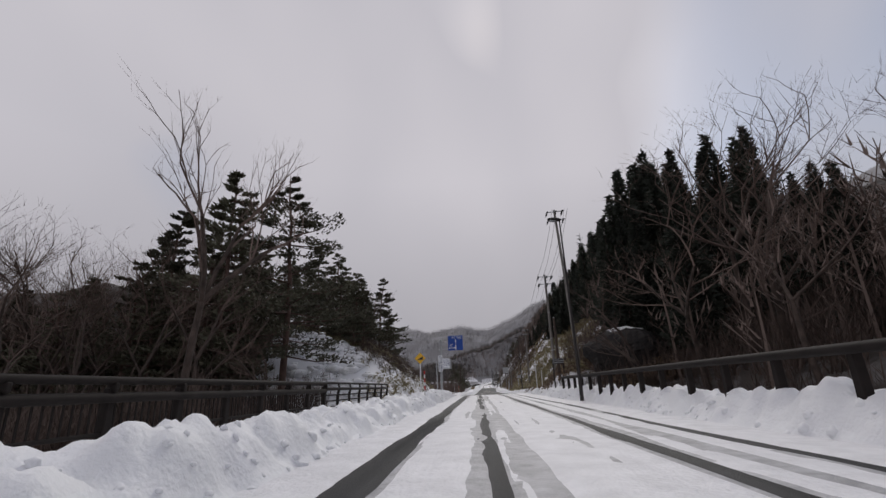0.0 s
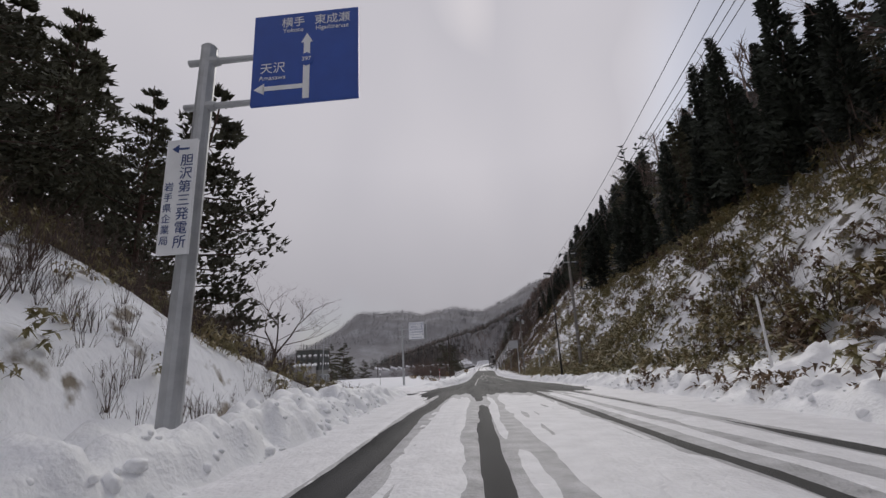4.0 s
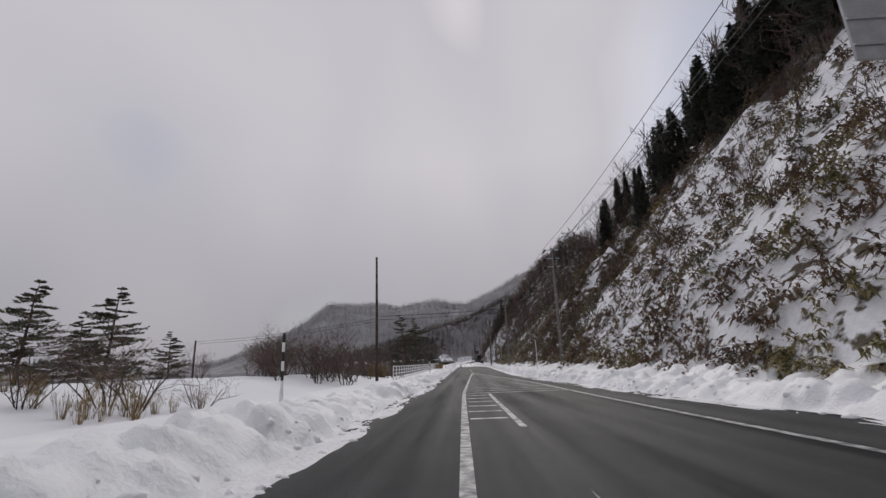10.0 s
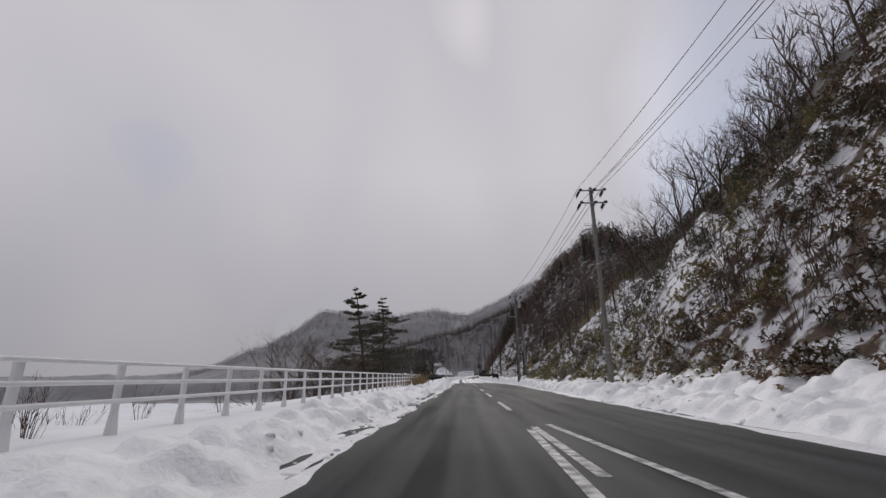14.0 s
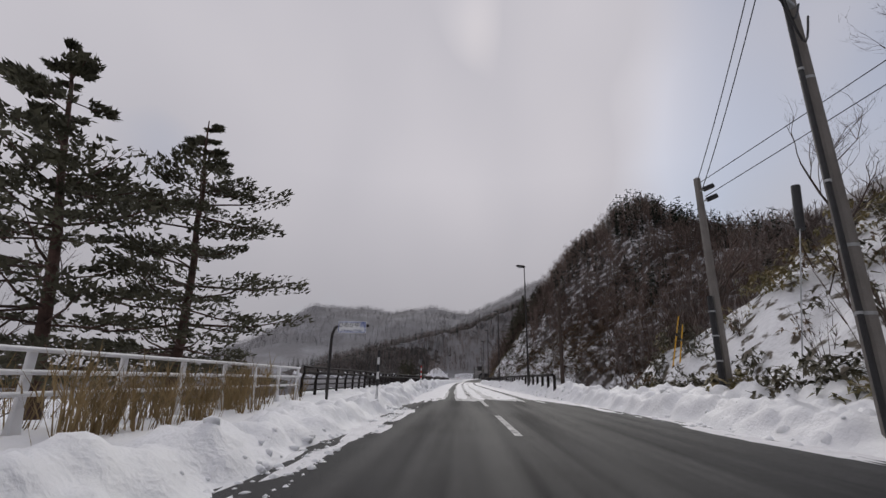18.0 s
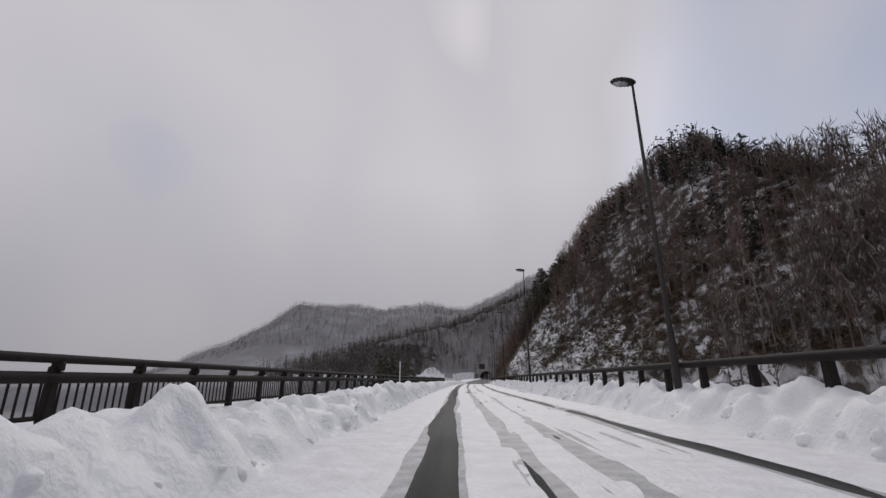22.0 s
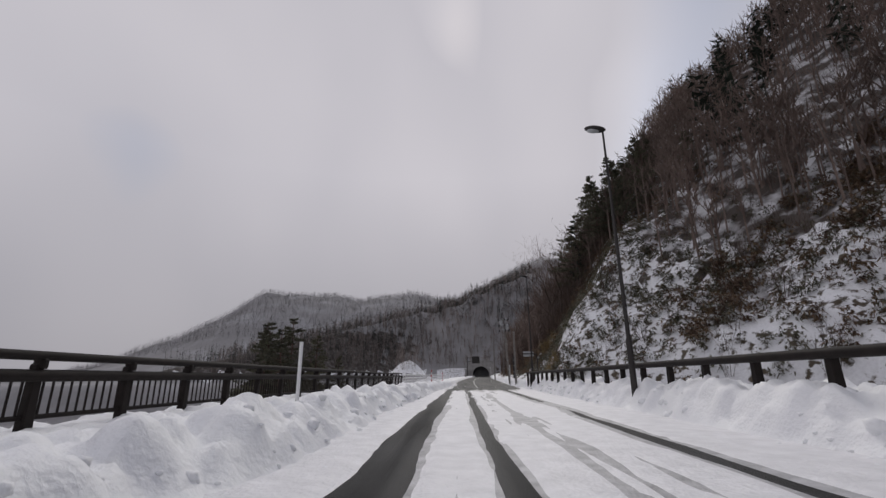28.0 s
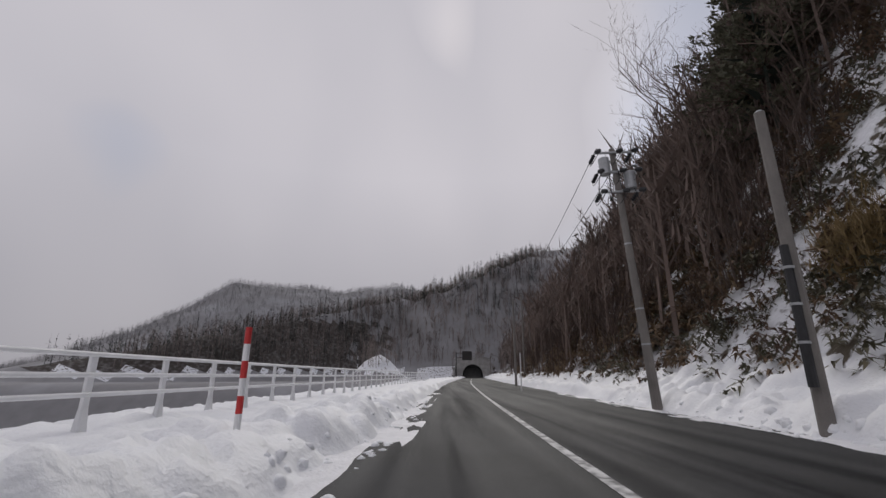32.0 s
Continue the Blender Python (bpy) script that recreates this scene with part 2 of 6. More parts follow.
def mesh_from(name, verts, faces, material=None, smooth=False):
    me = bpy.data.meshes.new(name)
    verts, faces = np.asarray(verts, np.float32), np.asarray(faces, np.int32)
    k = faces.shape[1]
    me.vertices.add(len(verts))
    me.vertices.foreach_set("co", verts.ravel())
    me.loops.add(faces.size)
    me.loops.foreach_set("vertex_index", faces.ravel())
    me.polygons.add(len(faces))
    me.polygons.foreach_set("loop_start", np.arange(0, faces.size, k, dtype=np.int32))
    me.polygons.foreach_set("use_smooth", np.full(len(faces), smooth))
    me.update(calc_edges=True)
    me.validate()
    if material:
        me.materials.append(material)
    return me


def grid_mesh(name, X, Y, Z, material, smooth=True):
    r, c = X.shape
    idx = np.arange(r * c).reshape(r, c)
    f = np.stack([idx[:-1, :-1], idx[:-1, 1:], idx[1:, 1:], idx[1:, :-1]], -1).reshape(-1, 4)
    return mesh_from(name, np.stack([X, Y, Z], -1).reshape(-1, 3), f, material, smooth)


def part(name, data, material, parent, label="", smooth=False):
    """Links a bmesh or mesh as ONE mesh object under a thing or a part."""
    if isinstance(data, bmesh.types.BMesh):
        me = bpy.data.meshes.new(name)
        data.to_mesh(me)
        data.free()
        if smooth:
            me.polygons.foreach_set("use_smooth", [True] * len(me.polygons))
    else:
        me = data
    if material and not me.materials:
        me.materials.append(material)
    ob = new(name, me)
    ob.parent = parent
    if label:
        ob["label"] = label
    return ob


def thing(name, m, label, category, group="", kind=""):
    ob = new(name)
    ob.empty_display_size = 0.2
    ob.matrix_world = m
    return tagged(ob, label, category, group, kind)


def box(bm, sx, sy, sz, at=(0, 0, 0), bevel=0.0, turn=None):
    """A box standing on at (its base centre)."""
    m = Matrix.Translation(at) @ (turn or Matrix()) @ Matrix.Translation((0, 0, sz / 2)) @ Matrix.Diagonal((sx, sy, sz, 1))
    made = bmesh.ops.create_cube(bm, size=1, matrix=m)
    if bevel:
        edges = {e for v in made["verts"] for e in v.link_edges}
        bmesh.ops.bevel(bm, geom=list(edges), offset=bevel, segments=1, affect="EDGES")
    return bm


def rod(bm, a, b, r0, r1=None, sides=8):
    a, b = Vector(a), Vector(b)
    d = b - a
    m = Matrix.Translation((a + b) / 2) @ d.to_track_quat("Z", "Y").to_matrix().to_4x4()
    bmesh.ops.create_cone(bm, cap_ends=True, segments=sides, radius1=r0, radius2=r0 if r1 is None else r1, depth=d.length, matrix=m)
    return bm


def tube_arrays(points, radii, sides=5):
    """Vertices and triangles of a tapered tube through points."""
    pts = [Vector(p) for p in points]
    vs, fs = [], []
    for k, p in enumerate(pts):
        d = (pts[min(k + 1, len(pts) - 1)] - pts[max(k - 1, 0)]).normalized()
        side = d.cross(Vector((0.3, 0.9, 0.2))).normalized()
        up = side.cross(d)
        for s in range(sides):
            a = 2 * math.pi * s / sides
            vs.append(p + (side * math.cos(a) + up * math.sin(a)) * radii[k])
    for k in range(len(pts) - 1):
        for s in range(sides):
            a, b = k * sides + s, k * sides + (s + 1) % sides
            fs += [(a, b, b + sides), (a, b + sides, a + sides)]
    return vs, fs


class Soup:
    """Collects triangles of many small pieces for one mesh."""

    def __init__(self):
        self.v, self.f = [], []

    def add(self, vs, fs):
        o = len(self.v)
        self.v += [tuple(p) for p in vs]
        self.f += [(a + o, b + o, c + o) for a, b, c in fs]

    def leaf(self, p, along, across):
        o = len(self.v)
        p, along, across = Vector(p), Vector(along), Vector(across)
        self.v += [tuple(p), tuple(p + along * 0.55 + across), tuple(p + along), tuple(p + along * 0.5 - across)]
        self.f += [(o, o + 1, o + 2), (o, o + 2, o + 3)]

    def blade(self, p, along, across):
        o = len(self.v)
        p, along, across = Vector(p), Vector(along), Vector(across) * 1.05
        self.v += [tuple(p + across), tuple(p + along), tuple(p - across)]
        self.f.append((o, o + 1, o + 2))

    def mesh(self, name, material, smooth=False):
        return mesh_from(name, self.v, self.f, material, smooth)


# ---- plan: road centre line, levels, width ----
XC = interp([(-60, 2.9), (0, 1.62), (12, 1.35), (23, 1.15), (45, 0.75), (65, 0.35), (92, -0.1), (122, -0.25), (150, -0.25), (200, -0.2), (245, -0.2), (271, -0.45), (297, -0.6), (322, -0.45), (347, 0.0), (367, 0.5), (393, 1.35), (411, 2.05), (430, 2.95), (450, 4.0), (480, 6.0), (520, 9.4), (560, 12.9), (600, 16.6), (660, 22.2), (760, 31)])
RZ = interp([(-60, 4.2), (0, 3.5), (23, 3.2), (45, 2.9), (64, 2.6), (78, 2.2), (92, 1.7), (107, 1.24), (122, 0.84), (136, 0.53), (150, 0.3), (162, 0.14), (175, 0.05), (200, 0.0), (420, 0.0), (600, 1.3), (760, 2.5)])
BR1_END, BR2_START, BR2_END, TUNNEL_Y = 30.0, 253.0, 402.0, 603.0


def bridge(y):
    """1 where the road stands on a bridge, 0 on solid ground."""
    y = np.asarray(y, float)
    return np.maximum(1 - step(BR1_END - 3, BR1_END + 3, y), step(BR2_START + 2, BR2_START + 8, y) * (1 - step(BR2_END - 6, BR2_END, y)))


def height(x, y):
    """The lie of the land."""
    x, y = np.broadcast_arrays(np.asarray(x, float), np.asarray(y, float))
    rz, u = RZ(y), x - XC(y)
    rough = fbm(x * 0.12, y * 0.12, 3, 5) - 0.5
    # left side
    field = step(66, 74, y) * (1 - step(176, 196, y))
    drop_at = 9.5 + field * (26 + 20 * fbm(y * 0.02, 0 * y, 8)) + step(402, 420, y) * 1.0
    d = np.maximum(-u - drop_at, 0)
    left = -14 * (1 - np.exp(-d / 16.0))
    mound = step(33, 46, y) * (1 - step(54, 70, y))
    left = left + mound * (np.clip(-u - 5.4, 0, 7) * 0.76 + np.clip(-u - 12.4, 0, 30) * 0.34 + 14 * (1 - np.exp(-d / 16.0)) * 0.9)
    left = left + field * 0.9 * step(9, 16, -u) * step(92, 104, y)
    wood1 = 1 - step(30, 46, y)
    left = left + wood1 * 11 * (1 - np.exp(-d / 16.0))
    # right side: the cut slope, the far hill, the slope before the tunnel
    toe = 7.2 + 2.5 * (1 - step(20, 44, y))
    slope = 0.3 + 0.68 * step(36, 58, y) + 0.25 * step(86, 112, y) * (1 - step(200, 230, y))
    s1 = np.minimum(u - toe, (263 - y) * 0.85)
    r1 = np.maximum(s1, 0)
    hill1 = slope * np.minimum(r1, 14 + 20 * step(72, 115, y)) + 0.1 * np.clip(r1 - 34, 0, 80)
    hill1 = hill1 + 2.0 * step(4.9, 6.3, u) * step(35, 40, y) * (1 - step(43, 54, y))
    line = (x - 9.5) * 0.867 + (y - 405) * 0.498
    along = (x - 9.5) * 0.498 - (y - 405) * 0.867
    s2 = np.minimum(line, (u - 7.2) * (1.5 - 0.5 * step(450, 530, y)) + 400 * (1 - step(385, 404, y)))
    r2 = np.maximum(s2, 0)
    lid = np.interp(along, [-60, -10, 11, 25, 40, 50, 76, 120], [76, 77, 75, 68, 54, 46, 38, 30])
    hill2 = (np.minimum((0.93 + 0.15 * step(20, 62, r2)) * r2, lid) + 0.08 * np.clip(r2 - 66, 0, 150)) * (1 - 0.15 * step(428, 450, y))
    right = np.maximum(hill1, hill2)
    gorge = -12 * bridge(y) * step(4.5, 9, u) * (1 - step(0, 6, np.maximum(s1, s2) + 3))
    under = -7.0 * bridge(y) * (1 - step(8.5, 9.2, -u)) * (1 - step(4.5, 5.5, u))
    h = np.where(u < 0, left, right + gorge) + under
    bumps = np.where(u > 0, np.clip(right / 6, 0, 1) * 5.0, np.clip(np.abs(left) / 4, 0, 1) * 1.6)
    small = fbm(x * 0.55, y * 0.55, 71, 3) - 0.5
    h = h + rough * bumps + small * np.where(u > 0, np.clip(right / 2, 0, 1) * 1.5, np.clip(np.abs(left) / 2, 0, 1) * 0.6)
    # ridge over the tunnel, mountains behind
    crest = np.interp(x, [-170, -140, -92, -60, -30, 8, 51, 100, 200], [-14, 1, 15, 26.5, 36, 45, 66.5, 76, 82])
    foot = TUNNEL_Y + 0.6 + np.minimum(0, (x + 14) * 0.45)
    off = step(8, 40, -u)
    over = np.minimum((y - foot + 14 * off) * (1.15 - 0.35 * off) - 14.5 * off, crest * (1 - 0.3 * step(690, 800, y)))
    h = np.where(y > foot - 14 * off, np.maximum(h, over + rough * 7 * step(4, 20, over)), h)
    h = np.maximum(h, 7.6 * (0.6 + fbm(x * 0.2, y * 0.2, 88, 3)) * np.exp(-((x + 20) / 8) ** 2 - ((y - 576) / 12) ** 2) - 6 * step(1, -6, -u - 7) - 14 * step(40, 60, np.abs(y - 578)) - 1)
    top = np.interp(x, [-700, -460, -386, -312, -244, -184, -120, -55, 9, 55, 110, 300], [8, 7, 35, 71, 116, 116, 105, 112, 102, 123, 158, 183])
    far = (top + 14 + 22 * (fbm(x * 0.02, y * 0.02, 21, 4) - 0.5)) * np.exp(-np.abs((y - 1010) / 190) ** 2.2)
    east = 170 * step(150, 330, x) * step(-300, 200, y)
    h = np.maximum(h, np.maximum(far, east) - 14)
    flat = (1 - step(5.6, 6.6, np.abs(u + 1.0))) * (1 - step(TUNNEL_Y - 2, TUNNEL_Y, y))
    h = h * (1 - flat * (1 - bridge(y))) - 0.25 * flat
    return rz * np.exp(-np.maximum(np.abs(u) - 30, 0) / 60) + h


def axis(*spans):
    out = [np.arange(a, b, s) for a, b, s in spans]
    return np.concatenate(out)


gx = axis((-3600, -800, 350), (-800, -300, 25), (-300, -90, 8), (-90, -26, 2.5), (-26, 32, 0.8), (32, 110, 2.5), (110, 400, 12), (400, 3601, 400))
gy = axis((-260, -40, 20), (-40, 470, 1.0), (470, 660, 2.5), (660, 1240, 9), (1240, 4600, 240))
GX, GY = np.meshgrid(gx, gy)
GXW = GX + XC(GY) * np.exp(-np.abs(GX) / 60)
GZ = height(GXW, GY)
ground = new("ground", grid_mesh("ground", GXW, GY, GZ, SLOPE))
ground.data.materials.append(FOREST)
ground.data.materials.append(VALLEY)
ground.data.materials.append(FLOOR)
ground.data.materials.append(SNOWSLOPE)
ground.data.materials.append(HILL)
ground.data.materials.append(BROWNSLOPE)
cu, cv = GXW[:-1, :-1], GY[:-1, :-1]
cz = GZ[:-1, :-1]
cr = cu - XC(cv)
kind = np.zeros(cu.shape, np.int32)
climb = cz - RZ(cv)
rise1 = np.minimum(cr - 7.2, (263 - cv) * 0.85)
kind[(cr > 0) & (rise1 > np.where(cv < 40, 7, 13) + 3 * np.sin(cv * 0.05)) & (cv < 262)] = 3
kind[(cv < 46) & (cr < -12)] = 3
kind[(cv < 38) & (cr > 0) & (rise1 > 2.5)] = 3
kind[(cv > 30) & (cv < 72) & (cr < 0) & (cr > -22)] = 4
kind[(cv > 32) & (cv < 46) & (cu > -19) & (cu + 0.4 * (cv - 41) < -9.5)] = 2
rise2 = (cu - 9.5) * 0.867 + (cv - 405) * 0.498
blur = 5 * (fbm(cu * 0.25, cv * 0.25, 29, 4) - 0.5)
kind[(cr > 6.6) & (cv + 5 * blur > 172) & (cv + 5 * blur < 209) & (rise1 + 2 * blur < 26)] = 6
kind[(cr > 7) & (cv >= 262) & (rise2 > -25)] = 5
kind[(cr > 5) & (rise2 + 9 * blur < 15 * step(360, 394, cv + 12 * blur)) & (cv > 350) & (cv + 6 * blur < 436)] = 0
kind[(cr > 0) & (cv + 4 * blur >= 398) & (cv + 6 * blur < 436) & (cr + 3 * blur < 24)] = 0
kind[(cr > 7) & (cv + 6 * blur >= 432) & (climb > 1.5)] = 5
kind[(cv >= 460) & (climb > 2)] = 5
kind[(cv >= 500) & (climb > 2)] = 3
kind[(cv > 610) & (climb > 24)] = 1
kind[(cz < -4) | ((cr < -9) & (cv > 66) & (cv < 460) & (climb < 3)) | ((np.abs(cr) < np.where((cv > 34) & (cv < 68), 5.0, 6.5)) & (cv < TUNNEL_Y))] = 2
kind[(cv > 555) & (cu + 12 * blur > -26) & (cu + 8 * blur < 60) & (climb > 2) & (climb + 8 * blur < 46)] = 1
kind[(cv > 558) & (cv < 592) & (cu > -33) & (cu < -8) & (climb > 1)] = 4
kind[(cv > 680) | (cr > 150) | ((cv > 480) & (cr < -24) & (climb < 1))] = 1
# far low ground takes the snow white in place of pale lake mist
kind[(cv > 640) & (cz < -6)] = 2
kind[(cv > 500) & (cv < 560) & (cz < -6) & (cr > -24)] = 2
kind[(cr > 5) & (cv > 256) & (cv < 398) & (kind == 2)] = 5
hole = (np.abs(cr) < 4.6) & (cv > TUNNEL_Y - 3) & (cv < TUNNEL_Y + 8)
ground.data.polygons.foreach_set("material_index", kind.ravel())
gbm = bmesh.new()
gbm.from_mesh(ground.data)
gbm.faces.ensure_lookup_table()
bmesh.ops.delete(gbm, geom=[gbm.faces[i] for i in np.nonzero(hole.ravel())[0]], context="FACES_ONLY")
gbm.to_mesh(ground.data)
gbm.free()
tagged(ground, "snowy valley ground with wooded hillsides", "ground", kind="structure")
# ---- road, bridge decks, snow on the road, snow banks ----
ys = np.arange(-45, 640, 1.0)


def strip(name, u0, u1, dz, ylist, material, cols=2):
    U, Y = np.meshgrid(np.linspace(u0, u1, cols), ylist)
    return grid_mesh(name, U + XC(Y), Y, RZ(Y) + dz, material)


road = new("road", strip("road", -5.2, 6.2, 0.0, ys, ASPHALT, 12))
tagged(road, "wet dark asphalt two-lane mountain road", "road", kind="structure")


def deck(y0, y1):
    y = np.linspace(y0, y1, max(8, int((y1 - y0) / 3)))
    prof = [(-8.5, 0.1), (-8.5, -0.9), (-6.5, -1.6), (3.6, -1.6), (5.1, -0.9), (5.1, 0.08), (4.9, 0.08), (4.9, -0.02), (-5.0, -0.02), (-5.0, 0.03), (-8.5, 0.1)]
    X = np.array([[u + XC(v) for u, _ in prof] for v in y])
    Y = np.array([[v] * len(prof) for v in y])
    Z = np.array([[RZ(v) + z for _, z in prof] for v in y])
    ob = new("bridge_deck", grid_mesh("bridge_deck", X, Y, Z, WALLCON, smooth=False))
    return tagged(ob, "concrete bridge deck with raised kerbs under snow", "bridge deck", kind="structure")


deck(-45, BR1_END)
deck(BR2_START, BR2_END)


def cover(u, y):
    """Snow lying on the carriageway: positive where it covers the asphalt."""
    n = fbm(u * 1.1, y * 0.35, 5, 4) - 0.5
    n2 = fbm(u * 3.5, y * 0.9, 9, 3) - 0.5
    wob = (fbm(y * 0.1, u * 0 + 3.0, 12, 3) - 0.5) * 0.22
    streak = fbm(u * 7, y * 0.14, 61, 3) - 0.5

    def track(c, w):
        return np.clip(1 - np.abs((u + wob - c) / w), 0, 1)

    b1 = 1 - step(62, 74, y)
    b2 = step(253, 263, y + 6 * n) * (1 - step(394, 407, y + 7 * n))
    t1 = np.maximum.reduce([track(-2.85, 0.5) * 1.15, track(-1.2, 0.42) * 0.85, track(-0.6, 0.3) * 0.45, track(1.4, 0.36) * 0.9, track(2.2, 0.25) * 0.5, track(3.05, 0.28) * 0.75])
    drift = np.interp(y, [262, 282, 331, 369, 400], [0.8, 0.78, 0.45, 0.0, -0.08])
    other = np.interp(y, [262, 286, 331, 370, 400], [2.5, 2.5, 1.85, 1.9, 2.15])
    t2 = np.maximum.reduce([track(-2.48 + drift, 0.5 + 0.12 * step(345, 365, y)) * 1.15, track(-0.97 + 0.6 * drift, 0.3) * (0.6 + 0.35 * step(345, 365, y)), track(0.15 + 0.4 * drift, 0.4) * 0.33, track(other, 0.45) * 0.8])
    snow = b1 * (0.5 - 1.25 * t1) + b2 * (0.5 - 1.25 * t2) - 0.8 * (1 - np.maximum(b1, b2))
    edge = 1.3 * step(0.9, 0.0, np.minimum(u - INL(y), INR(y) - u)) * (0.4 + fbm(u * 0.8, y * 0.6, 31, 3))
    return snow + edge * 0.8 + n * 0.3 + n2 * 0.32 + streak * 0.75 + 0.35 * (fbm(u * 16, y * 0.3, 67, 2) - 0.5)


INL0 = interp([(-60, -3.7), (60, -3.8), (70, -5.5), (80, -5.2), (92, -4.0), (122, -3.5), (140, -3.3), (176, -3.6), (215, -3.2), (243, -2.9), (270, -3.4), (390, -3.4), (410, -2.7), (440, -2.6), (640, -2.8)])
INR0 = interp([(-60, 3.6), (55, 4.0), (75, 5.4), (128, 5.6), (150, 4.6), (178, 4.0), (215, 4.4), (244, 5.4), (258, 4.0), (264, 3.6), (390, 3.5), (410, 4.7), (430, 5.0), (640, 4.2)])


def INL(y):
    return INL0(y) + 0.55 * (fbm(np.asarray(y) * 0.35, 0 * np.asarray(y) + 2.0, 15, 4) - 0.5)


def INR(y):
    return INR0(y) + 0.5 * (fbm(np.asarray(y) * 0.3, 0 * np.asarray(y) + 5.0, 16, 4) - 0.5)


U, Y = np.meshgrid(np.arange(-5.2, 6.0, 0.1), np.arange(-30, 440, 0.36))
t = cover(U, Y)
relief = 0.008 * (fbm(U * 3, Y * 2, 40, 3) - 0.5)
road_snow = new("road_snow", grid_mesh("road_snow", U + XC(Y), Y, RZ(Y) + np.clip(t * 0.05, -0.03, 0.035) + relief, SNOW_DIRTY))
tagged(road_snow, "thin packed snow with dark wheel tracks on asphalt", "snow", kind="stuff")
U, Y = np.meshgrid(np.arange(-5.2, 6.0, 0.14), np.arange(-30, 440, 0.45))
t = cover(U, Y) - 0.15 + 0.35 * step(0.5, 1.5, np.minimum(U - INL(Y), INR(Y) - U)) + 0.5 * (fbm(U * 5, Y * 0.22, 66, 3) - 0.5)
slush = new("slush", grid_mesh("slush", U + XC(Y), Y, RZ(Y) + np.clip(t * 0.05, -0.03, 0.012), SLUSH))
tagged(slush, "grey wet slush in and beside the wheel tracks", "slush", kind="stuff")


def chunks(u, y, cell, seed, fill=0.7):
    """Rounded lumps of ploughed snow, one to a cell at most."""
    i, j = np.floor(u / cell), np.floor(y / cell)
    best = np.zeros_like(u)
    for di in (-1, 0, 1):
        for dj in (-1, 0, 1):
            a, b = i + di, j + dj
            px, py = (a + hash2(a, b, seed)) * cell, (b + hash2(a, b, seed + 1)) * cell
            r = cell * (0.28 + 0.5 * hash2(a, b, seed + 2)) * (hash2(a, b, seed + 3) < fill)
            d = ((u - px) ** 2 + (y - py) ** 2) / np.maximum(r, 1e-3) ** 2
            best = np.maximum(best, r * 0.72 * np.clip(1 - d, 0, 1) ** 0.6)
    return best


def lump(u, y, seed):
    a = fbm(u * 0.9, y * 0.45, seed, 4)
    w = 0.16 * (vnoise(u * 2.2, y * 2.2, seed + 20) - 0.5)
    return (a - 0.5) * 0.5 + 0.1 * (fbm(u * 4.5, y * 4.5, seed + 30, 2) - 0.5) + chunks(u + w, y - w, 0.8, seed + 3, 0.5) * 0.6 + chunks(u - w, y + w, 0.5, seed + 8, 0.85) * 0.95 + chunks(u + w, y + w, 0.3, seed + 13, 0.8) * 0.7 - 0.1


CREST_L = interp([(-60, 0.54), (36, 0.5), (46, 0.6), (51, 1.0), (58, 0.95), (63, 0.35), (67, 0.02), (84, 0.02), (92, 0.45), (170, 0.34), (240, 0.32), (252, 0.3), (258, 0.34), (264, 0.66), (276, 0.62), (290, 0.58), (396, 0.56), (412, 0.32), (470, 0.3), (640, 0.3)])
CREST_R = interp([(-60, 0.86), (36, 0.62), (60, 0.42), (240, 0.42), (255, 0.7), (264, 0.76), (398, 0.76), (412, 0.5), (640, 0.45)])


def bank_left(u, y):
    run = INL(y) - u
    gap = step(71, 75, y) * (1 - step(86, 91, y))
    crest = CREST_L(y)
    lake = step(92, 100, y) * (1 - step(254, 262, y))
    rough = lump(u, y, 51) * 0.9 * step(0.05, 0.6, run) * np.clip(crest * 2.2, 0.3, 1) * (1 - (0.5 + 0.42 * lake) * step(1.7 - 0.2 * lake, 3.2 - 0.7 * lake, run))
    return RZ(y) - 0.12 - 0.3 * gap + (crest + 0.1) * step(0, 1.0, run) * (1 - 0.45 * step(1.4, 2.8, run)) + rough


def bank_right(u, y):
    run = u - INR(y)
    return RZ(y) - 0.12 + (CREST_R(y) + 0.1) * step(0, 1.0, run) + lump(u, y, 77) * 0.7 * step(0.05, 0.7, run) + (0.75 + 0.12 * step(404, 411, y)) * step(1.4, 4 - 0.5 * step(404, 411, y), run) * (1 - bridge(y))


yb = axis((-40, 0, 0.6), (0, 432, 0.14), (432, 606, 0.8))
W, Y = np.meshgrid(np.linspace(0, 1, 56) ** 1.3, yb)
out_l = np.interp(Y, [-40, 28, 44, 62, 70, 86, 100, 470], [-8.6, -8.6, -7.5, -8, -14, -16, -9.5, -9.5])
U = INL(Y) + (out_l - INL(Y)) * W
bank_l = new("snow_bank", grid_mesh("snow_bank", U + XC(Y), Y, bank_left(U, Y), SNOW))
tagged(bank_l, "lumpy ploughed snow bank along the road", "snow bank", kind="stuff")
W, Y = np.meshgrid(np.linspace(0, 1, 36) ** 1.15, yb)
out_r = np.interp(Y, [-40, 30, 44, 240, 262, 398, 412, 600], [5.2, 5.2, 8.4, 8.4, 5.3, 5.3, 8.8, 8.8])
out_r = np.maximum(out_r, INR(Y) + 0.8)
U = INR(Y) + (out_r - INR(Y)) * W
bank_r = new("snow_bank", grid_mesh("snow_bank", U + XC(Y), Y, bank_right(U, Y), SNOW))
tagged(bank_r, "lumpy ploughed snow bank along the road", "snow bank", kind="stuff")


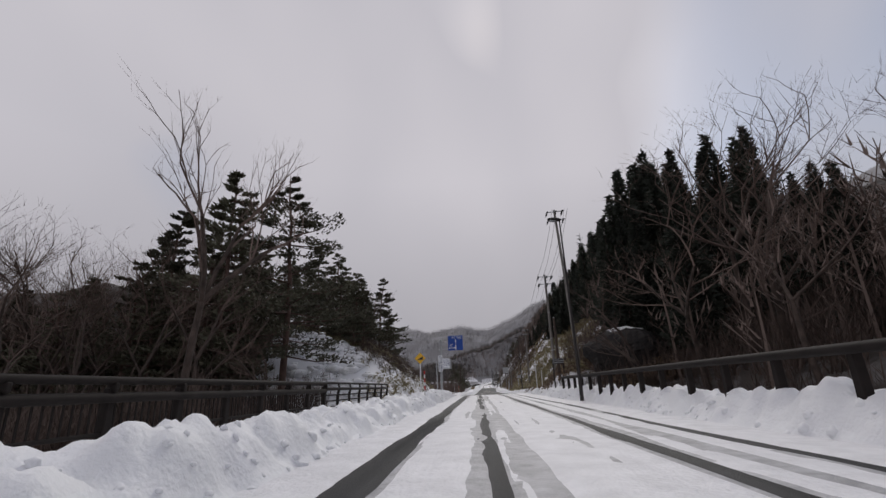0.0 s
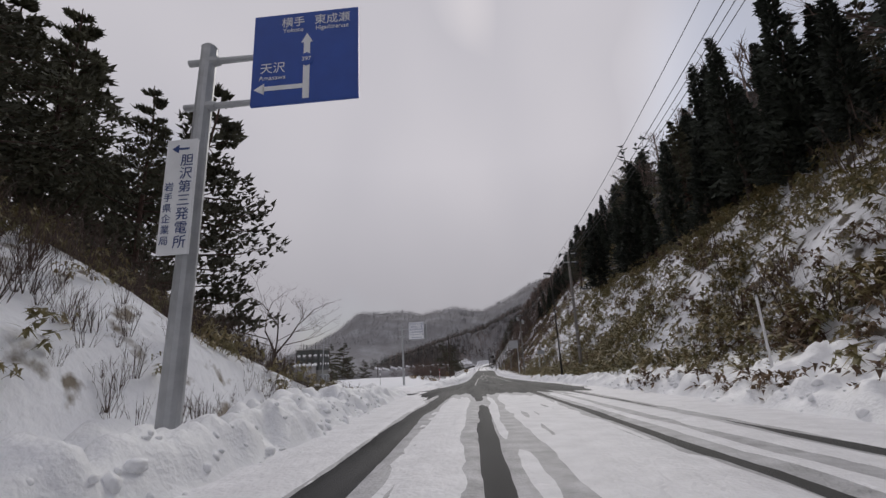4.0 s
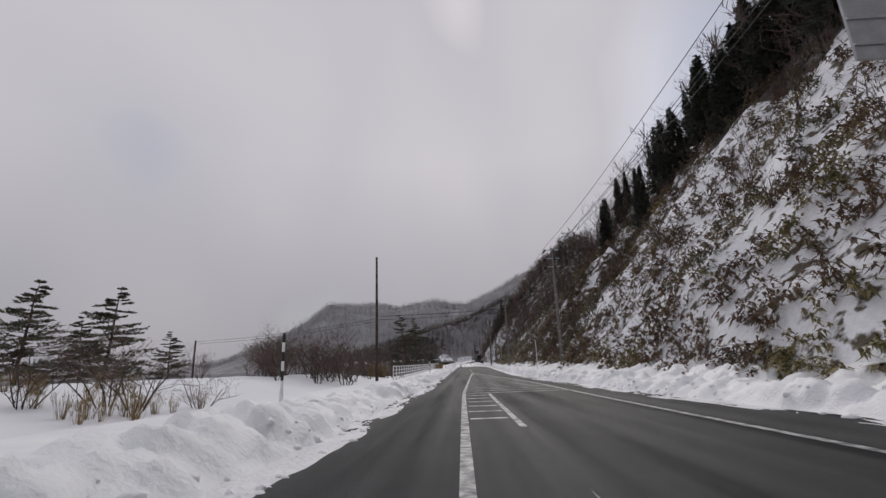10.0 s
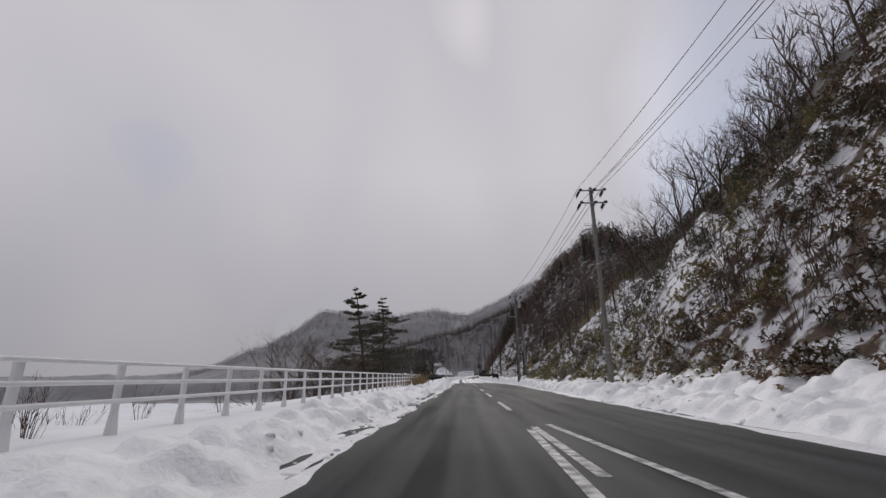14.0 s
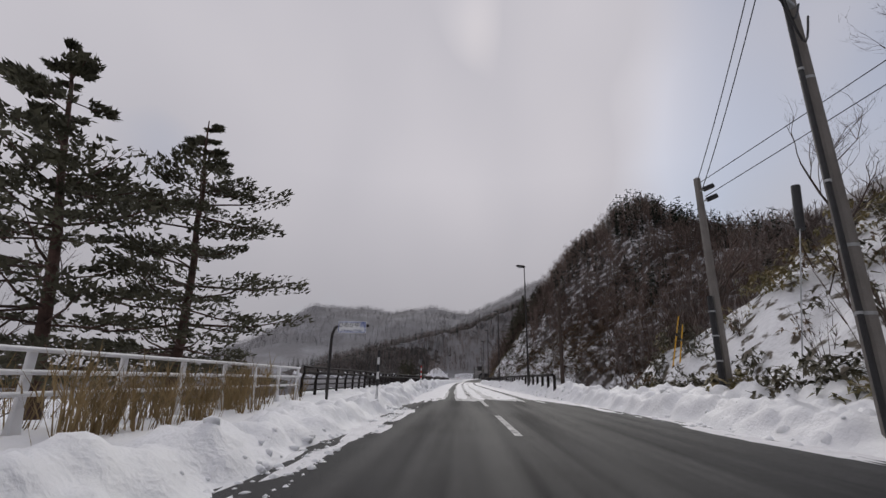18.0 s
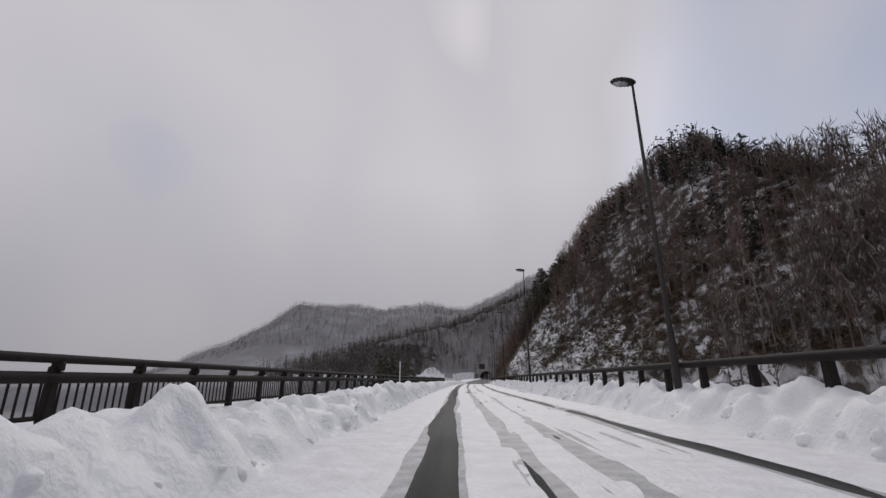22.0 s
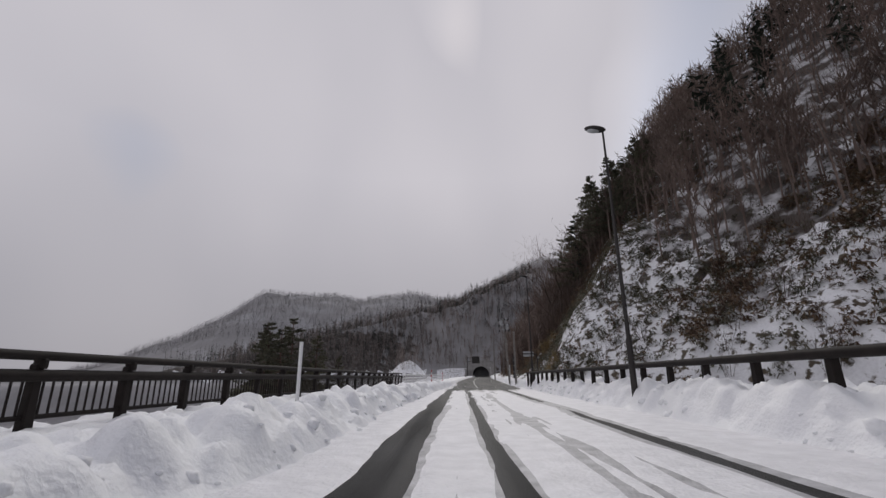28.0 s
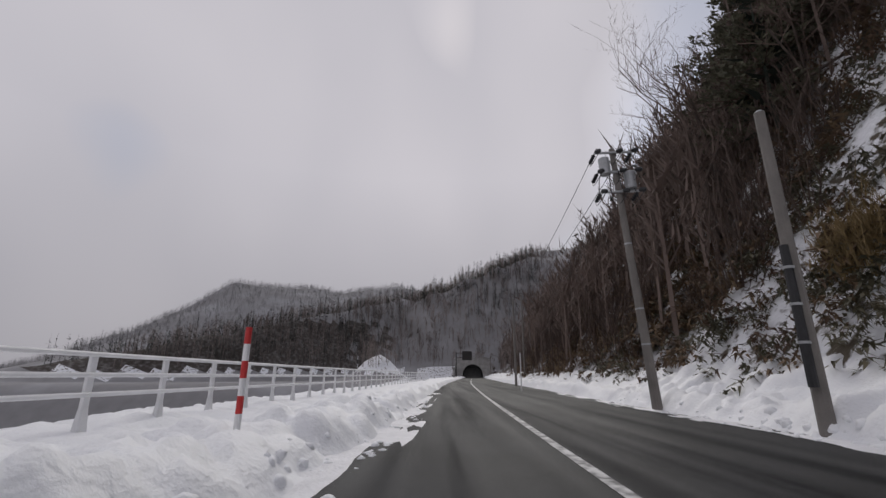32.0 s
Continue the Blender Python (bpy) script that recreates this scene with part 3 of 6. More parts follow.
def clod(seed, level, cut=0.66):
    """A broken lump of packed snow: a ball chipped by planes and roughened."""
    r = random.Random(seed)
    bm = bmesh.new()
    bmesh.ops.create_icosphere(bm, subdivisions=level, radius=1)
    bm.verts.ensure_lookup_table()
    chips = [(Vector((r.gauss(0, 1), r.gauss(0, 1), r.gauss(0, 1))).normalized(), r.uniform(cut, 0.97)) for _ in range(6)]
    size = Vector((r.uniform(0.8, 1.2), r.uniform(0.7, 1.1), r.uniform(0.6, 0.95)))
    vs = []
    for v in bm.verts:
        p = v.co.copy()
        for n, d in chips:
            p -= n * max(0.0, p.dot(n) - d) * 0.85
        q = p * 2.3
        p *= 1 + 0.16 * math.sin(q.x * 2.1 + seed) * math.cos(q.y * 1.7 + 2 * seed) + 0.1 * math.sin(q.z * 4 + q.x * 3 + seed)
        vs.append((p.x * size.x, p.y * size.y, p.z * size.z))
    fs = [tuple(v.index for v in f.verts) for f in bm.faces]
    bm.free()
    return vs, fs


def clod_spots(n, y0, y1, side, small, big, seed, reach=1.6, power=3.0):
    g = np.random.RandomState(seed)
    y = g.uniform(y0, y1, n)
    keep = fbm(y * 0.3, 0 * y + side * 7, seed, 3) + g.uniform(-0.2, 0.2, n) > 0.4
    y = y[keep]
    away = np.abs(g.normal(0.35, 0.55, len(y))) * reach / 1.6 - 0.22
    u = INL(y) - away if side < 0 else INR(y) + away
    r = small + (big - small) * g.uniform(0, 1, len(y)) ** power
    r = np.where(away < 0.05, np.minimum(r, 0.09), r)
    z = np.maximum(bank_left(u, y) if side < 0 else bank_right(u, y), RZ(y)) + r * g.uniform(-0.7, -0.1, len(y))
    return np.stack([u + XC(y), y, z, r, g.uniform(0, 6.28, len(y))], 1)


def painted(name, u0, u1, y0, y1, label="worn white painted road line"):
    y = np.linspace(y0, y1, max(2, int((y1 - y0) / 2) + 1))
    ob = new(name, strip(name, u0, u1, 0.005, y, PAINT))
    return tagged(ob, label, "road marking", "road markings", kind="structure")


for end in (192, 202, 212, 222, 237.5, 247.5, 257.5):
    painted("road_line", -0.08, 0.08, end - 5, end)
painted("road_line", 0.0, 0.15, 409, 600)
HL = interp([(60, -1.35), (91, -1.35), (150, -1.35), (165, -0.95), (178, -0.6), (196, 0.0)])
HR = interp([(60, 3.2), (112, 3.2), (158, 3.2), (168, 2.7), (182, 1.2), (196, 0.1)])


def free_line(name, us, ylist, label="worn white painted road line"):
    y = np.asarray(ylist, float)
    X = np.stack([XC(y) + us(y) - 0.075, XC(y) + us(y) + 0.075], 1)
    Yg = np.stack([y, y], 1)
    ob = new(name, grid_mesh(name, X, Yg, RZ(Yg) + 0.006, PAINT))
    return tagged(ob, label, "road marking", "road markings", kind="structure")


free_line("road_line", HL, np.arange(91, 193, 1.5))
free_line("road_line", HR, np.arange(104, 194, 1.5))
painted("road_line", -0.35, -0.22, 138, 149)
for y in np.arange(139.5, 186, 1.7):
    a, b = float(HL(y)) + 0.12, float(HR(y)) - 0.12 if y > 149 else -0.4
    if b - a > 0.4:
        painted("hatch_bar", a, b, y, y + 0.24, "worn white hatched marking on asphalt")
for y in (99, 104, 109, 90):
    painted("road_line", 1.15, 1.28, y, y + 2.2)


# ---- rails, fences ----
def rail_run(name, y0, y1, u, label, category):
    n = int(round((y1 - y0) / 2.0))
    root = thing(name, pose(XC(y0) + u, y0, RZ(y0)), label, category)
    inv = root.matrix_world.inverted()

    def at(y, z):
        return inv @ Vector((XC(y) + u, y, RZ(y) + z))

    return root, n, at


def bridge_rail(y0, y1, u):
    root, n, at = rail_run("bridge_railing", y0, y1, u, "dark brown steel bridge railing with vertical bars", "railing")
    bm = bmesh.new()
    box(bm, 0.14, 0.16, 1.1, (0, 0, 0.2), 0.02)
    for v in bm.verts:
        v.co.y *= 1.55 - 0.5 * v.co.z
    box(bm, 0.2, 0.1, 0.16, (0.05, 0, 1.22), 0.02)
    post_me = bpy.data.meshes.new("post")
    bm.to_mesh(post_me)
    bm.free()
    bm = bmesh.new()
    box(bm, 0.022, 0.032, 0.62, (0, 0, 0.5))
    bar_me = bpy.data.meshes.new("baluster")
    bm.to_mesh(bar_me)
    bm.free()
    rest = bmesh.new()
    for i in range(n + 1):
        p = part("post", post_me, RAIL, root)
        p.location = at(y0 + 2 * i, 0)
        if i < n:
            for k in range(1, 11):
                y = y0 + 2 * i + 2 * k / 11
                if i < 29:
                    part("baluster", bar_me, RAIL, root).location = at(y, 0)
                else:
                    box(rest, 0.022, 0.032, 0.62, at(y, 0.5))
    if rest.verts:
        part("baluster_row", rest, RAIL, root)["kind"] = "stuff"
    for z, r in ((1.42, 0.075), (1.12, 0.095), (0.5, 0.04)):
        s = Soup()
        s.add(*tube_arrays([at(y0 + 2 * i, z) + Vector((0.06 if z > 1 else 0, 0, 0)) for i in range(n + 1)], [r] * (n + 1), 8))
        part("rail", s.mesh("rail", RAIL, True), RAIL, root)
    return root


def open_rail(y0, y1, u):
    root, n, at = rail_run("open_railing", y0, y1, u, "dark brown open steel railing with five bars", "railing")
    s = Soup()
    s.add(*tube_arrays([(0, 0, 0.1), (0, 0, 0.95), (0.05, 0, 1.1), (0.09, 0, 1.2), (0.02, 0, 1.46)], [0.075, 0.07, 0.065, 0.05, 0.035], 8))
    post_me = s.mesh("post", RAIL, True)
    for i in range(n + 1):
        part("post", post_me, RAIL, root).location = at(y0 + 2 * i, 0)
    for z, r in ((1.46, 0.05), (1.2, 0.07), (0.93, 0.035), (0.68, 0.035), (0.42, 0.04)):
        s = Soup()
        s.add(*tube_arrays([at(y0 + 2 * i, z) + Vector((0.06 if z > 1 else 0, 0, 0)) for i in range(n + 1)], [r] * (n + 1), 8))
        part("bar", s.mesh("bar", RAIL, True), RAIL, root)
    return root


def guard_rail(y0, y1, u):
    root, n, at = rail_run("guard_rail", y0, y1, u, "low dark brown guard rail half buried in snow", "guard rail")
    bm = bmesh.new()
    box(bm, 0.16, 0.18, 1.2, (0, 0, 0.2), 0.02)
    for v in bm.verts:
        v.co.y *= 1.5 - 0.5 * v.co.z
    post_me = bpy.data.meshes.new("post")
    bm.to_mesh(post_me)
    bm.free()
    for i in range(n + 1):
        part("post", post_me, RAIL, root).location = at(y0 + 2 * i, 0)
    for z, r in ((1.4, 0.095),):
        s = Soup()
        s.add(*tube_arrays([at(y0 + 2 * i, z) + Vector((-0.1, 0, 0)) for i in range(n + 1)], [r] * (n + 1), 8))
        part("beam", s.mesh("beam", RAIL, True), RAIL, root)
    return root


def white_fence(y0, y1, u):
    root, n, at = rail_run("white_fence", y0, y1, u, "white painted steel pipe fence standing in snow", "fence")
    bm = bmesh.new()
    box(bm, 0.16, 0.24, 0.5, (0, 0, 0.0), 0.03)
    for v in bm.verts:
        if v.co.z > 0.3:
            v.co.x, v.co.y = v.co.x * 0.5, v.co.y * 0.72
    box(bm, 0.07, 0.16, 1.36, (0, 0, 0.02), 0.015)
    box(bm, 0.1, 0.13, 0.05, (0.03, 0, 1.33), 0.01)
    post_me = bpy.data.meshes.new("post")
    bm.to_mesh(post_me)
    bm.free()
    for i in range(n + 1):
        part("post", post_me, FENCE, root).location = at(y0 + 2 * i, 0)
    for z in (1.36, 1.02, 0.7):
        s = Soup()
        s.add(*tube_arrays([at(y0 + 2 * i, z) + Vector((0.06, 0, 0)) for i in range(n + 1)], [0.042] * (n + 1), 8))
        part("rail", s.mesh("rail", FENCE, True), FENCE, root)
    return root


bridge_rail(-12, 20, -8.1)
open_rail(20, 34, -8.1)
open_rail(253.5, 267.5, -8.1)
bridge_rail(267.5, BR2_END + 1, -8.1)
guard_rail(-12, 34, 4.75)
guard_rail(262, 404, 4.75)
white_fence(172, 252, -7.8)
white_fence(409.2, 495.2, -7.7)
open_rail(403.2, 409.2, -7.9)


# ---- poles and lamps ----
def lamp_post(x, y, top, label="tall dark street lamp with a single flat head"):
    z = RZ(y) + 0.1
    root = thing("street_lamp", pose(x, y, z), label, "street lamp", "lamps along the road")
    bm = bmesh.new()
    rod(bm, (0, 0, 0), (0, 0, 2.2), 0.105, 0.1, 12)
    rod(bm, (0, 0, 2.2), (-0.05, 0, top - 0.12), 0.075, 0.038, 12)
    part("pole", bm, LAMPPAINT, root, smooth=False)
    bm = bmesh.new()
    rod(bm, (-0.04, 0, top - 0.14), (-0.14, 0, top - 0.02), 0.045, 0.045, 8)
    part("arm", bm, LAMPPAINT, root)
    bm = bmesh.new()
    bmesh.ops.create_uvsphere(bm, u_segments=16, v_segments=8, radius=1, matrix=Matrix.Translation((-0.34, 0, top)) @ pose(0, 0, 0, 0, 6, 0) @ Matrix.Diagonal((0.42, 0.2, 0.12, 1)))
    head = part("lamp_head", bm, LAMPPAINT, root, "grey flattened lamp housing", True)
    bm = bmesh.new()
    bmesh.ops.create_uvsphere(bm, u_segments=12, v_segments=6, radius=1, matrix=Matrix.Translation((-0.38, 0, top - 0.05)) @ Matrix.Diagonal((0.3, 0.15, 0.1, 1)))
    part("glass", bm, SIGNGREY, head, "unlit frosted lamp glass", True)
    return root


for x, y in ((5.2, 25.4), (6.85, 89.4)):
    lamp_post(x, y, 10.2)
for y, off in ((270.4, 4.45), (296.8, 4.45), (323.0, 4.35), (349.2, 4.35), (375.9, 4.35), (402.6, 5.0)):
    lamp_post(XC(y) + off, y, 10.3)


def utility_pole(x, y, top, material=CONCRETE, arms=2, lean=0.0, gear=False, foot=None, label="grey concrete utility pole with cross-arms and insulators"):
    z = float(height(x, y)) if foot is None else foot
    root = thing("utility_pole", pose(x, y, z, 0, lean, 0), label, "utility pole", "utility poles")
    h = top - z
    bm = bmesh.new()
    rod(bm, (0, 0, -0.5), (0, 0, h), 0.17, 0.1, 12)
    part("pole", bm, material, root)
    for k in range(arms):
        za = h - 0.25 - 0.8 * k
        bm = bmesh.new()
        box(bm, 1.5, 0.08, 0.08, (0, -0.12, za), 0.01)
        arm = part("cross_arm", bm, GALV, root)
        for xi in (-0.7, 0.12, 0.7):
            for sy in (-1, 1):
                bm = bmesh.new()
                a, b = Vector((xi, -0.12 + 0.06 * sy, za + 0.06)), Vector((xi - 0.05, -0.12 + 0.55 * sy, za - 0.14))
                rod(bm, a, b, 0.025, 0.025, 6)
                for q in (0.3, 0.5, 0.7, 0.9):
                    rod(bm, a.lerp(b, q - 0.07), a.lerp(b, q + 0.07), 0.085, 0.03, 9)
                part("insulator", bm, BLACK, arm)
            s = Soup()
            s.add(*tube_arrays([Vector((xi - 0.05 - 0.16 * math.sin(math.pi * j / 6), -0.67 + 1.1 * j / 6, za - 0.14 - 0.3 * math.sin(math.pi * j / 6))) for j in range(7)], [0.012] * 7, 4))
            part("jumper_wire", s.mesh("jumper_wire", BLACK), BLACK, arm)
    for zc in (2.2, 3.4, h * 0.6):
        bm = bmesh.new()
        rod(bm, (0, 0, zc), (0, 0, zc + 0.06), 0.172 - 0.07 * zc / h, 0.172 - 0.07 * zc / h, 12)
        part("band", bm, GALV, root)
    if gear:
        for sx in (-0.42, 0.45):
            bm = bmesh.new()
            rod(bm, (sx, -0.1, h - 1.1 + (sx > 0) * -0.6), (sx, -0.1, h - 0.45 + (sx > 0) * -0.6), 0.2, 0.2, 14)
            part("transformer", bm, GALV, root, "grey pole-mounted transformer can")
        for i in range(4):
            s = Soup()
            pts = [Vector((-0.5 + 0.25 * i, -0.15, h - 0.9 - 0.02 * j * j)) + Vector((0.03 * j * (i - 1.5), -0.05 * math.sin(j), 0)) for j in range(9)]
            s.add(*tube_arrays(pts, [0.015] * 9, 4))
            part("cable_loop", s.mesh("cable_loop", BLACK), BLACK, root)
    return root


POLES = [(8.1, 39.9, 19.5, 0), (7.15, 47.4, 15.0, 0), (8.0, 86.0, 13.4, 0), (6.9, 128.1, 12.0, 1), (7.3, 170.6, 11.7, 0), (6.25, 207, 11.95, 0), (5.5, 241.0, 11.45, 1)]
for x, y, top, g in POLES:
    utility_pole(x, y, top, arms=3 if y == 170.6 else 2, gear=bool(g), foot={39.9: 5.6, 47.4: 4.9}.get(y), lean=-2.2 if y < 40 else 0.0)


def wires(a, b, sag, spread, name="power_line"):
    for k, off in enumerate(spread):
        pts = []
        for i in range(15):
            q = i / 14
            p = Vector(a).lerp(Vector(b), q) + Vector((off[0], 0, off[1] - 4 * sag * q * (1 - q)))
            pts.append(p)
        s = Soup()
        s.add(*tube_arrays(pts, [0.014] * 15, 4))
        ob = new(name, s.mesh(name, BLACK))
        tagged(ob, "thin black overhead power line", "power line", "power lines", kind="structure")


for (x0, y0, t0, _), (x1, y1, t1, _) in zip(POLES[:-1], POLES[1:]):
    wires((x0, y0, t0), (x1, y1, t1), 0.7, [(-0.7, 0.05), (0.4, 0.05), (0.7, 0.05), (-0.5, -0.75)])


# ---- trees ----
def pine_meshes(seed, h, spread, layers, flat=0.25, clump=26, lean=0.0, size=0.3, bare=0.25, inner=0.28, across=0.24):
    """Trunk and crown of a conifer: whorls of limbs carrying flat tufts of needles, with gaps."""
    rnd = random.Random(seed)
    trunk, crown = Soup(), Soup()
    n = 9
    pts = [Vector((lean * (k / n) ** 2 + rnd.uniform(-1, 1) * 0.02 * h * 0.3, rnd.uniform(-1, 1) * 0.006 * h, h * k / n)) for k in range(n + 1)]
    trunk.add(*tube_arrays(pts, [max(0.014 * h * (1 - k / n) ** 0.8 + 0.015, 0.02) for k in range(n + 1)], 7))
    for i in range(layers):
        q = bare + (1 - bare) * (i + rnd.random() * 0.6) / layers
        if q > 0.985:
            q = 0.985
        z = q * h
        k = min(int(q * n), n - 1)
        base = pts[k].lerp(pts[k + 1], q * n - k)
        reach = spread * (1 - ((q - bare) / (1 - bare)) ** 1.25) * rnd.uniform(0.55, 1.15) + 0.25
        for j in range(rnd.choice((3, 4, 4, 5))):
            a = rnd.uniform(0, 2 * math.pi)
            ln = reach * rnd.uniform(0.6, 1.1)
            rise = rnd.uniform(-0.18, 0.3) * ln + flat * ln * 0.25
            tip = base + Vector((math.cos(a) * ln, math.sin(a) * ln, rise))
            mid = base.lerp(tip, 0.55) - Vector((0, 0, 0.06 * ln))
            trunk.add(*tube_arrays([base, mid, tip], [0.012 * ln + 0.012, 0.008 * ln + 0.008, 0.006], 3))
            out = (tip - base).normalized()
            side = out.cross(Vector((0, 0, 1))).normalized()
            for c in range(int(clump * (0.45 + 0.55 * ln / spread))):
                f = rnd.uniform(inner, 1.06)
                w = (across * ln * (1.1 - abs(f - 0.62))) * rnd.uniform(-1, 1)
                p = base.lerp(tip, f) + side * w + Vector((0, 0, rnd.uniform(-0.04, 0.16) * ln * 0.5 - 0.05 * ln * f))
                d = (out * rnd.uniform(0.2, 1) + side * rnd.uniform(-1, 1) + Vector((0, 0, rnd.uniform(-0.1, 0.75)))).normalized()
                sz = size * rnd.uniform(0.6, 1.3)
                crown.blade(p, d * sz, d.cross(Vector((rnd.uniform(-1, 1), rnd.uniform(-1, 1), rnd.uniform(-0.5, 1)))).normalized() * sz * 0.26)
    return trunk.mesh("trunk", PINEBARK, True), crown.mesh("crown", None)


def cedar_meshes(seed, h, spread, tufts=900, size=0.5):
    """A dense conical cedar of drooping sprays."""
    rnd = random.Random(seed)
    trunk, crown = Soup(), Soup()
    trunk.add(*tube_arrays([(0, 0, -0.5), (0, 0, h * 0.5), (0, 0, h)], [0.015 * h, 0.009 * h, 0.02], 7))
    for i in range(tufts):
        q = 1 - rnd.random() ** 0.62
        z = h * (0.1 + 0.9 * q)
        r = spread * (1 - q) ** 0.9 * (0.88 + 0.13 * math.sin(9 * z / h * 6 + seed))
        a = rnd.uniform(0, 2 * math.pi)
        r *= 0.75 + 0.35 * math.sin(a * 3 + z * 1.3 + seed)
        p = Vector((math.cos(a), math.sin(a), 0)) * r * rnd.uniform(0.45, 1.0) + Vector((0, 0, z))
        d = Vector((math.cos(a + rnd.uniform(-0.7, 0.7)), math.sin(a + rnd.uniform(-0.7, 0.7)), rnd.uniform(-0.5, 0.9))).normalized()
        sz = size * rnd.uniform(0.6, 1.5)
        crown.blade(p, d * sz, d.cross(Vector((rnd.uniform(-1, 1), rnd.uniform(-1, 1), 0.4))).normalized() * sz * 0.3)
    return trunk.mesh("trunk", BARK, True), crown.mesh("crown", None)


def bare_meshes(seed, h, depth=5, spread=0.5, thick=0.012):
    """A leafless tree: forking limbs down to twigs."""
    rnd = random.Random(seed)
    trunk, crown = Soup(), Soup()

    def grow(p, d, ln, r, level):
        steps = 3
        pts, q = [p], p
        for k in range(steps):
            d = (d + Vector((rnd.uniform(-1, 1), rnd.uniform(-1, 1), rnd.uniform(-0.4, 0.8))) * 0.16).normalized()
            q = q + d * ln / steps
            pts.append(q)
        rr = [r, r * 0.85, r * 0.75, r * 0.62]
        if level >= depth - 1:
            crown.blade(p, q - p, (q - p).cross(Vector((rnd.uniform(-1, 1), rnd.uniform(-1, 1), 0.3))).normalized() * max(r, 0.0045))
        else:
            (trunk if level < 2 else crown).add(*tube_arrays(pts, rr, 6 if level < 2 else 3))
        if level >= depth:
            return
        for k in range(rnd.choice((2, 3, 3)) + (level == 0)):
            s = pts[rnd.choice((1, 2, 3, 3))] if level else pts[rnd.choice((2, 3, 3))]
            side = Vector((rnd.uniform(-1, 1), rnd.uniform(-1, 1), rnd.uniform(-0.2, 0.6)))
            nd = (d * (1 - spread) + side.normalized() * spread * 1.15).normalized()
            grow(s, nd, ln * rnd.uniform(0.55, 0.8), r * rnd.uniform(0.45, 0.62), level + 1)

    grow(Vector((0, 0, -0.3)), Vector((0, 0, 1)), h * 0.36, thick * h, 0)
    return trunk.mesh("trunk", BARK, True), crown.mesh("crown", None)


def tree(name, meshes, m, label, category, leaf, group="", tint=None):
    root = thing(name, m, label, category, group)
    part("trunk", meshes[0], BARK, root)
    part("crown", meshes[1], leaf, root)
    return root


PINES = [pine_meshes(s, 14, 4.4, 25, clump=95, lean=l, size=0.29, bare=0.18, across=0.3) for s, l in ((1, 0.5), (2, -0.6), (3, 0.2), (4, 0.9))]
BIGPINES = [pine_meshes(s, 14, 5.0, 19, clump=220, lean=l, size=0.2, bare=0.24, inner=0.42, across=0.36) for s, l in ((6, 0.9), (7, 0.6))]
BUSHPINES = [pine_meshes(s, 14, 6.0, 22, clump=110, lean=l, size=0.36, bare=0.07) for s, l in ((8, 0.6), (9, -0.5), (10, 0.2))]
CEDARS = [cedar_meshes(s, 15, 2.5, 3800, 0.36) for s in (11, 12, 13)]
BARES = [bare_meshes(s, 11, 6, sp) for s, sp in ((21, 0.45), (22, 0.55), (23, 0.4), (24, 0.5))]


def bush_meshes(seed, h, stems=6):
    """A leafless shrub: many thin forking stems from one foot."""
    rnd = random.Random(seed)
    trunk, crown = Soup(), Soup()

    def grow(p, d, ln, r, level):
        pts, q = [p], p
        for k in range(3):
            d = (d + Vector((rnd.uniform(-1, 1), rnd.uniform(-1, 1), rnd.uniform(-0.5, 0.5))) * 0.22).normalized()
            q = q + d * ln / 3
            pts.append(q)
        if level == 0:
            trunk.add(*tube_arrays(pts, [r, r * 0.9, r * 0.8, r * 0.65], 4))
        elif level < 3:
            crown.add(*tube_arrays(pts[::3], [r, r * 0.6], 3))
        else:
            crown.blade(p, q - p, (q - p).cross(Vector((rnd.uniform(-1, 1), rnd.uniform(-1, 1), 0.3))).normalized() * max(r, 0.004))
        if level < 4:
            for k in range(rnd.choice((2, 3, 4))):
                side = Vector((rnd.uniform(-1, 1), rnd.uniform(-1, 1), rnd.uniform(-0.3, 0.5))).normalized()
                grow(pts[rnd.choice((1, 2, 3))], (d * 0.6 + side * 0.6).normalized(), ln * rnd.uniform(0.5, 0.75), r * 0.55, level + 1)

    for k in range(stems):
        a = rnd.uniform(0, 6.28)
        grow(Vector((math.cos(a), math.sin(a), 0)) * rnd.uniform(0, 0.25) - Vector((0, 0, 0.2)), Vector((math.cos(a) * 0.5, math.sin(a) * 0.5, 1)).normalized(), h * rnd.uniform(0.35, 0.5), 0.022, 0)
    return trunk.mesh("trunk", BARK, True), crown.mesh("crown", None)


BUSHES = [bush_meshes(s, 3.2) for s in (31, 32, 33)]
rnd = random.Random(5)


def place(x, y, s=1.0, sink=0.3, sz=None):
    return pose(x, y, float(height(x, y)) - sink, rnd.uniform(-3, 3), rnd.uniform(-3, 3), rnd.uniform(0, 360)) @ Matrix.Diagonal((s, s, sz or s, 1))


def pine(x, y, top, k=None, wide=1.0, group="pines"):
    z = float(height(x, y))
    s = (top - z) / 14.0
    return tree("pine_tree", (BIGPINES + PINES + BUSHPINES)[2 + rnd.randrange(4) if k is None else k], place(x, y, s * wide, 0.2, s), "dark green pine with layered flat branches in snow", "pine tree", NEEDLE, group)


def cedar(x, y, top, k=None, wide=1.0):
    z = float(height(x, y))
    s = (top - z) / 15.0
    return tree("cedar_tree", CEDARS[rnd.randrange(3) if k is None else k], place(x, y, max(s, 0.4) * wide, 0.2, s), "tall dark conical cedar on the hillside", "cedar tree", CEDAR, "cedars on the hillside")


